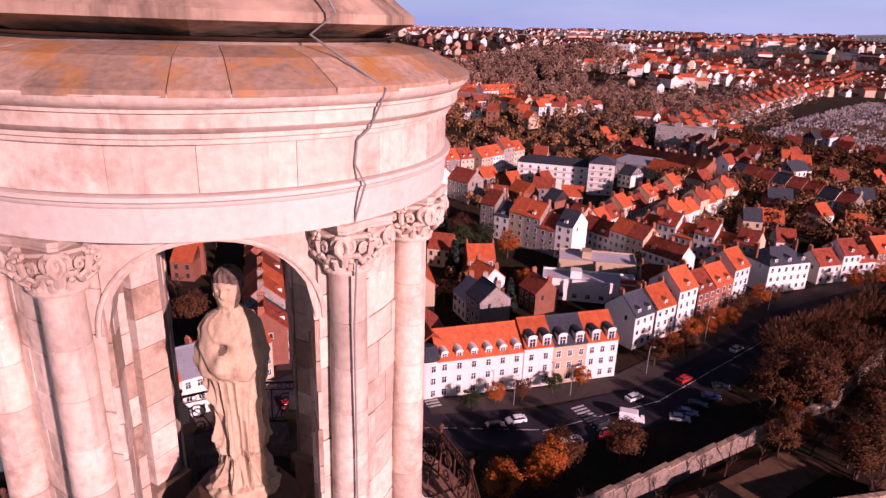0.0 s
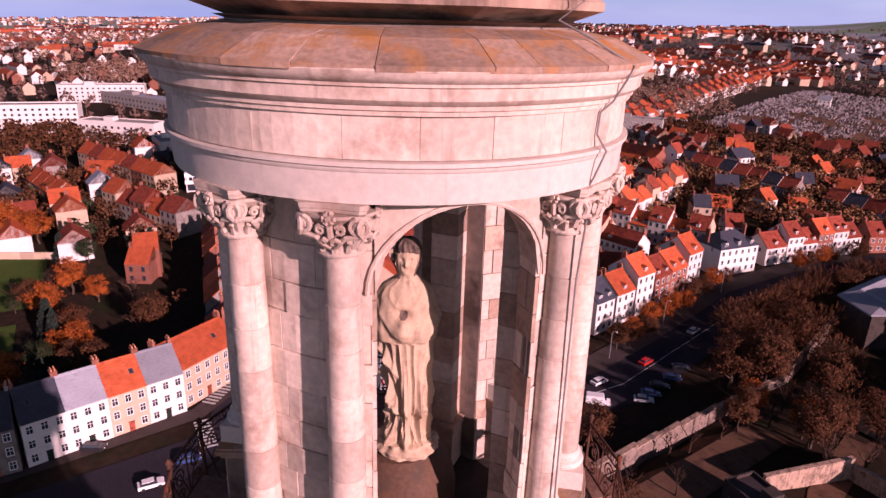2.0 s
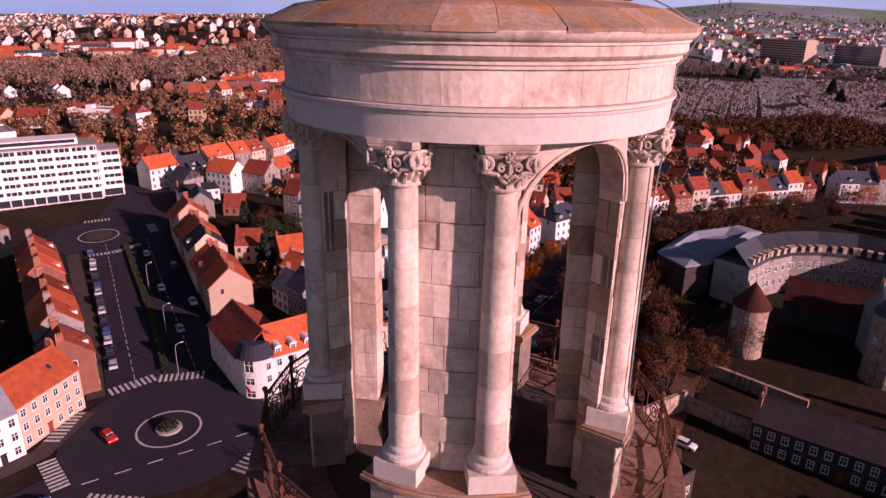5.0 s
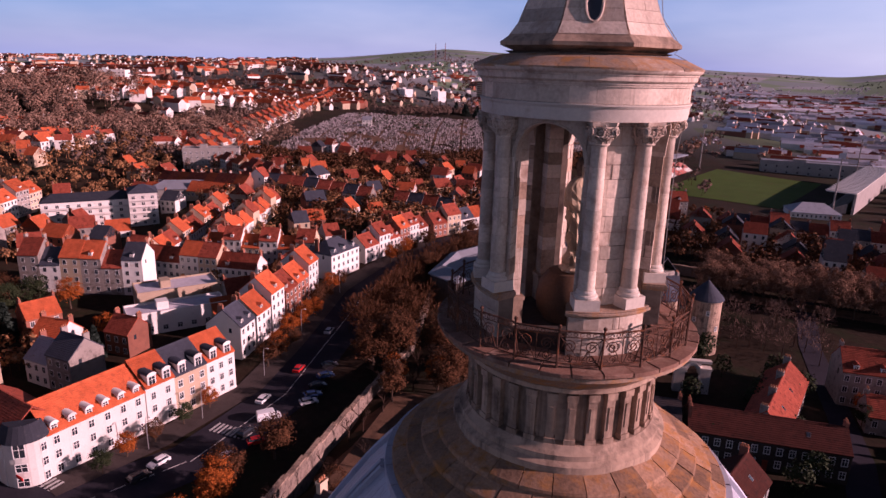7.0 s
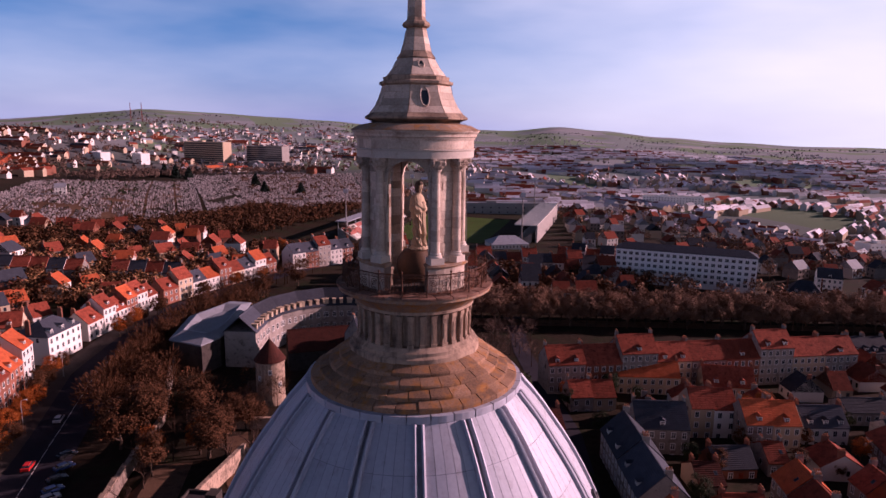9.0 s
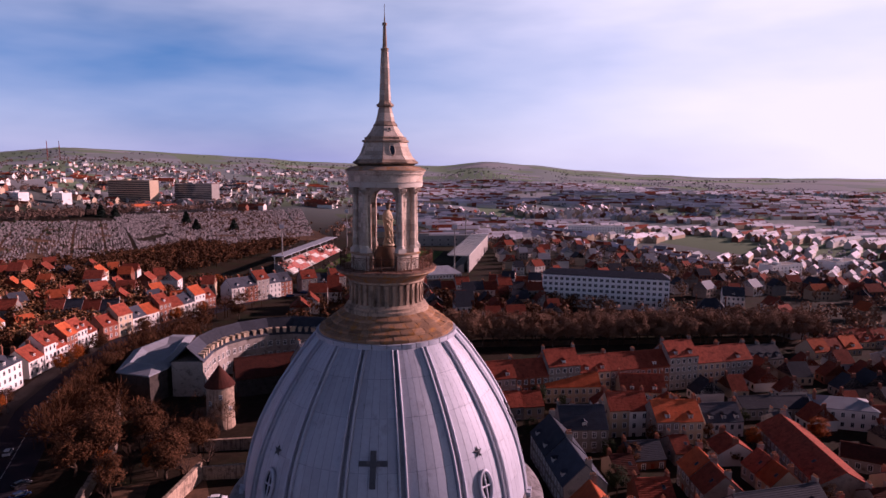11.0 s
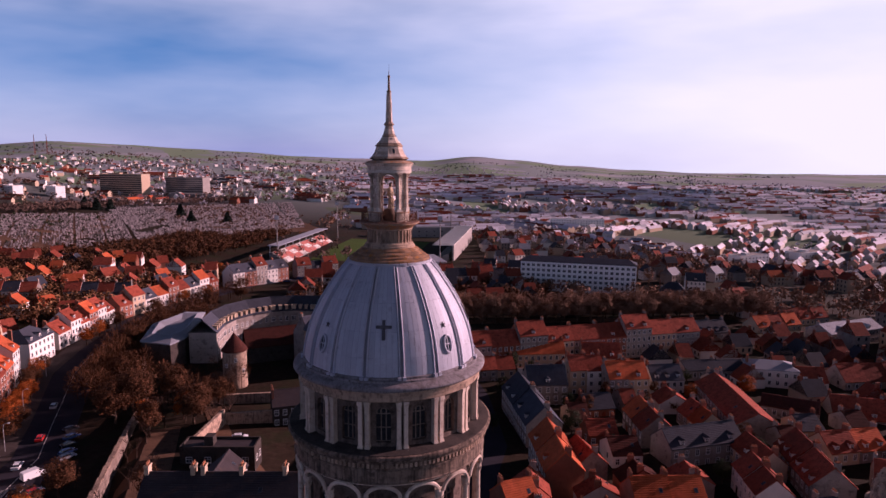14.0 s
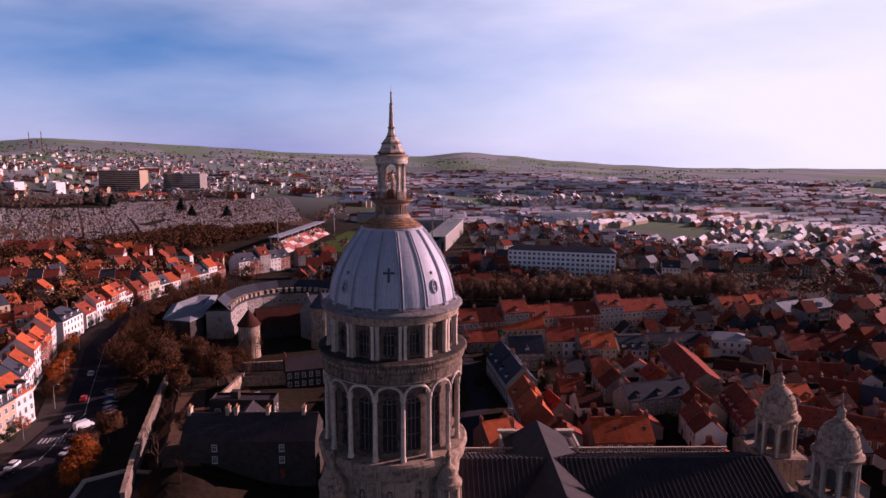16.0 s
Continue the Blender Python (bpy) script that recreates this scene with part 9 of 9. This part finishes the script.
for i in range(34):                                        # park under the castle and along the boulevard
    u = rng.random()
    x, y = -72 - 12 * u + rng.uniform(2, 26), 45 + 90 * u + rng.uniform(-4, 4)
    if y < 92 or (x + 60.5) ** 2 + (y - 132) ** 2 < 60 or -50 < x < -18 and 36 < y < 54:
        continue
    tree(x, y, rng.uniform(7, 13), rng.choice(("bare", "bare", "bare", "brown", "brown")) if i % 16 else "orange", i, 1.0)
for x, y, h, k, v in ((-84, 112, 15, "brown", 0), (-76, 96, 14, "bare", 1), (-80, 64, 10, "brown", 2), (-76, 46, 9, "orange", 0), (-80, 52, 10, "brown", 1), (-91, 122, 11, "brown", 2), (-98, 135, 12, "brown", 0), (-103, 150, 12, "bare", 1),
                      (-110, 168, 12, "brown", 2), (-113, 186, 12, "bare", 0), (-115, 204, 11, "brown", 1), (-112, 222, 11, "bare", 2), (-106, 240, 11, "brown", 0), (-98, 262, 11, "brown", 1)):
    tree(x, y, h, k, v, 1.05)
for i, (x, y) in enumerate([(-102.9, 42.2), (-104.2, 48.0), (-104.5, 54.5), (-105.4, 62.3), (-106.6, 70.0)]):      # small round street trees on the pavement
    tree(x, y, 5.4, ("green", "orange", "brown")[i % 3], i, 1.15)
for x, y in ((-111, 92), (-113, 98), (-119, 108), (-122, 118), (-128, 130), (-131, 140), (-134, 178), (-135, 190), (-135, 204), (-130, 232), (-124, 252), (-118, 268)):
    tree(x, y, 7.5, rng.choice(("orange", "orange", "brown")), int(x), 1.1)
    tree(x - 0.8, y + 5.5, 6.5, rng.choice(("orange", "brown", "brown")), int(y), 1.15)
for x, y, h, k in ((-178, 62, 11, "conifer"), (-200, 72, 12, "brown"), (-193, 78, 11, "green"), (-186, 84, 10, "orange"), (-150, 70, 9, "conifer"), (-158, 78, 8, "orange"), (-205, 66, 13, "conifer"), (-190, 68, 12, "green")):
    tree(x, y, h, k, int(h), 1.1)
for i in range(60):
    x, y = rng.uniform(-215, -128), rng.uniform(-80, -14)
    if x < -140 and y < -43:
        continue
    tree(x, y, rng.uniform(7, 12), rng.choice(("orange", "brown", "green", "conifer", "bare")), i, 1.1)
strip("garden_lawn", [(-221, -64), (-177, -60)], 32, M_GRASS, 0.12, "green garden lawn among autumn trees", "lawn")
strip("garden_lawn", [(-168, -52), (-146, -49)], 9, M_GRASS, 0.12, "small green lawn behind the terrace", "lawn")
gwall = thing("garden_wall", "long pale rendered garden wall behind the lawn", "wall")
for i in range(12):
    f, g = i / 12, (i + 1) / 12
    bm = bmesh.new()
    x0, y0, x1, y1 = -227 + 13 * f, -88 + 44 * f, -227 + 13 * g, -88 + 44 * g
    z = ground(x0, y0)
    L = math.hypot(x1 - x0, y1 - y0)
    box(bm, 0, L - 0.06, -0.15, 0.15, -0.6, 2.3)
    box(bm, 0, L - 0.06, -0.22, 0.22, 2.3, 2.42)
    o = part("wall_panel", bm, M_CREAM, gwall)
    o.matrix_basis = Matrix.Translation((x0, y0, z)) @ turn(math.atan2(y1 - y0, x1 - x0))
for x, y, h, k, v in ((-232, -61, 15, "orange", 0), (-238, -68, 13, "conifer", 1), (-231, -52, 12, "orange", 2), (-213, -43, 9, "conifer", 0), (-183, -51, 9, "bare", 1), (-177, -45, 9, "brown", 0), (-170, -41, 10, "orange", 1),
                      (-157, -38, 11, "conifer", 2), (-152, -36, 10, "conifer", 0), (-172, -57, 5, "green", 1), (-176, -49, 5, "green", 2), (-141, -43, 6, "brown", 1), (-142, -50, 5, "bare", 2), (-228, -76, 11, "brown", 2), (-147, -35, 7, "orange", 0)):
    tree(x, y, h, k, v, 1.2)
for i in range(40):
    x, y = rng.uniform(-150, -40), rng.uniform(335, 372)
    tree(x, y, rng.uniform(5, 8), rng.choice(("orange", "brown", "brown", "bare")), i, 1.05)
for x, y, h in ((-300, 700, 14), (-265, 640, 12), (-230, 655, 12), (-420, 740, 15), (-440, 750, 15), (-400, 735, 14)):
    tree(x, y, h, "conifer", int(h), 1.9)
for i in range(28):
    x, y = rng.uniform(18, 110), rng.uniform(70, 160)
    tree(x, y, rng.uniform(5, 8), rng.choice(("orange", "green", "brown")), i, 1.0)

# ------------------------------------------------ vehicles and lamps
for x, y, a, c, v in ((-46.8, 90, 0.2, 0, False), (-92, 74, 1.0, 0, True), (-99, 79, 1.85, 0, False), (-88, 58, 4.6, 0, False), (-91.5, 67, 1.7, 2, False), (-89.5, 84, 1.0, 4, False), (-91, 87, 1.0, 3, False), (-93, 91, 1.0, 2, False), (-95, 96, 1.1, 3, False), (-98, 101, 1.1, 2, False),
                      (-87, 66, 1.0, 1, False), (-103, 95, 1.9, 1, False), (-112, 117, 1.95, 4, False), (-96, 45, 1.5, 2, False), (-97, 50, 4.7, 0, False), (-112, 5, 0.2, 1, False), (-99, -8, 1.65, 3, False), (-108, -24, 1.3, 2, False), (-94, -14, 1.7, 0, False)):
    car(x, y, a, c, v)
for i in range(13):
    car(-140 - i * 6.2 + rng.uniform(-1, 1), 11.0 + i * 0.65, 3.02, rng.choice((0, 2, 3, 4)), i == 6)
for i in range(6):
    car(-136 - i * 14, (27 if i % 2 else 33) + i * 1.3, 3.02 if i % 2 else -0.1, rng.choice((0, 2, 4)))
for i in range(26):
    car(rng.uniform(-150, -60), rng.uniform(318, 350), rng.choice((0.3, 1.87)), rng.choice((0, 2, 3, 4)))
for i in range(16):
    car(-117 - (i % 8) * 0.5, 160 + i * 8, 1.6 if i % 2 else 4.7, rng.choice((0, 2, 4)))
for i, (x, y) in enumerate(((-103, 52), (-104, 66), (-108, 88), (-118, 112), (-129, 142), (-128, 22), (-150, 25), (-180, 28))):
    lamp(x, y, 0.0 if i < 5 else 1.5)
for x, y in ((-1250, 2050), (-1290, 2050)):
    t = thing("radio_mast", "slender lattice radio mast on the far hill", "mast", "radio masts", Matrix.Translation((x, y, ground(x, y))))
    bm = bmesh.new()
    for s, q in ((1, 0), (1, 1), (-1, 0)):
        tube(bm, [(s * 1.5, q * 2.0, -1), (s * 0.4, q * 0.6, 62)], 0.35, 4)
    for i in range(12):
        tube(bm, [(1.4 - i * 0.09, 0, i * 5), (-1.4 + i * 0.09, 0, i * 5 + 5)], 0.18, 3)
    part("lattice", bm, M_ROOFR, t)
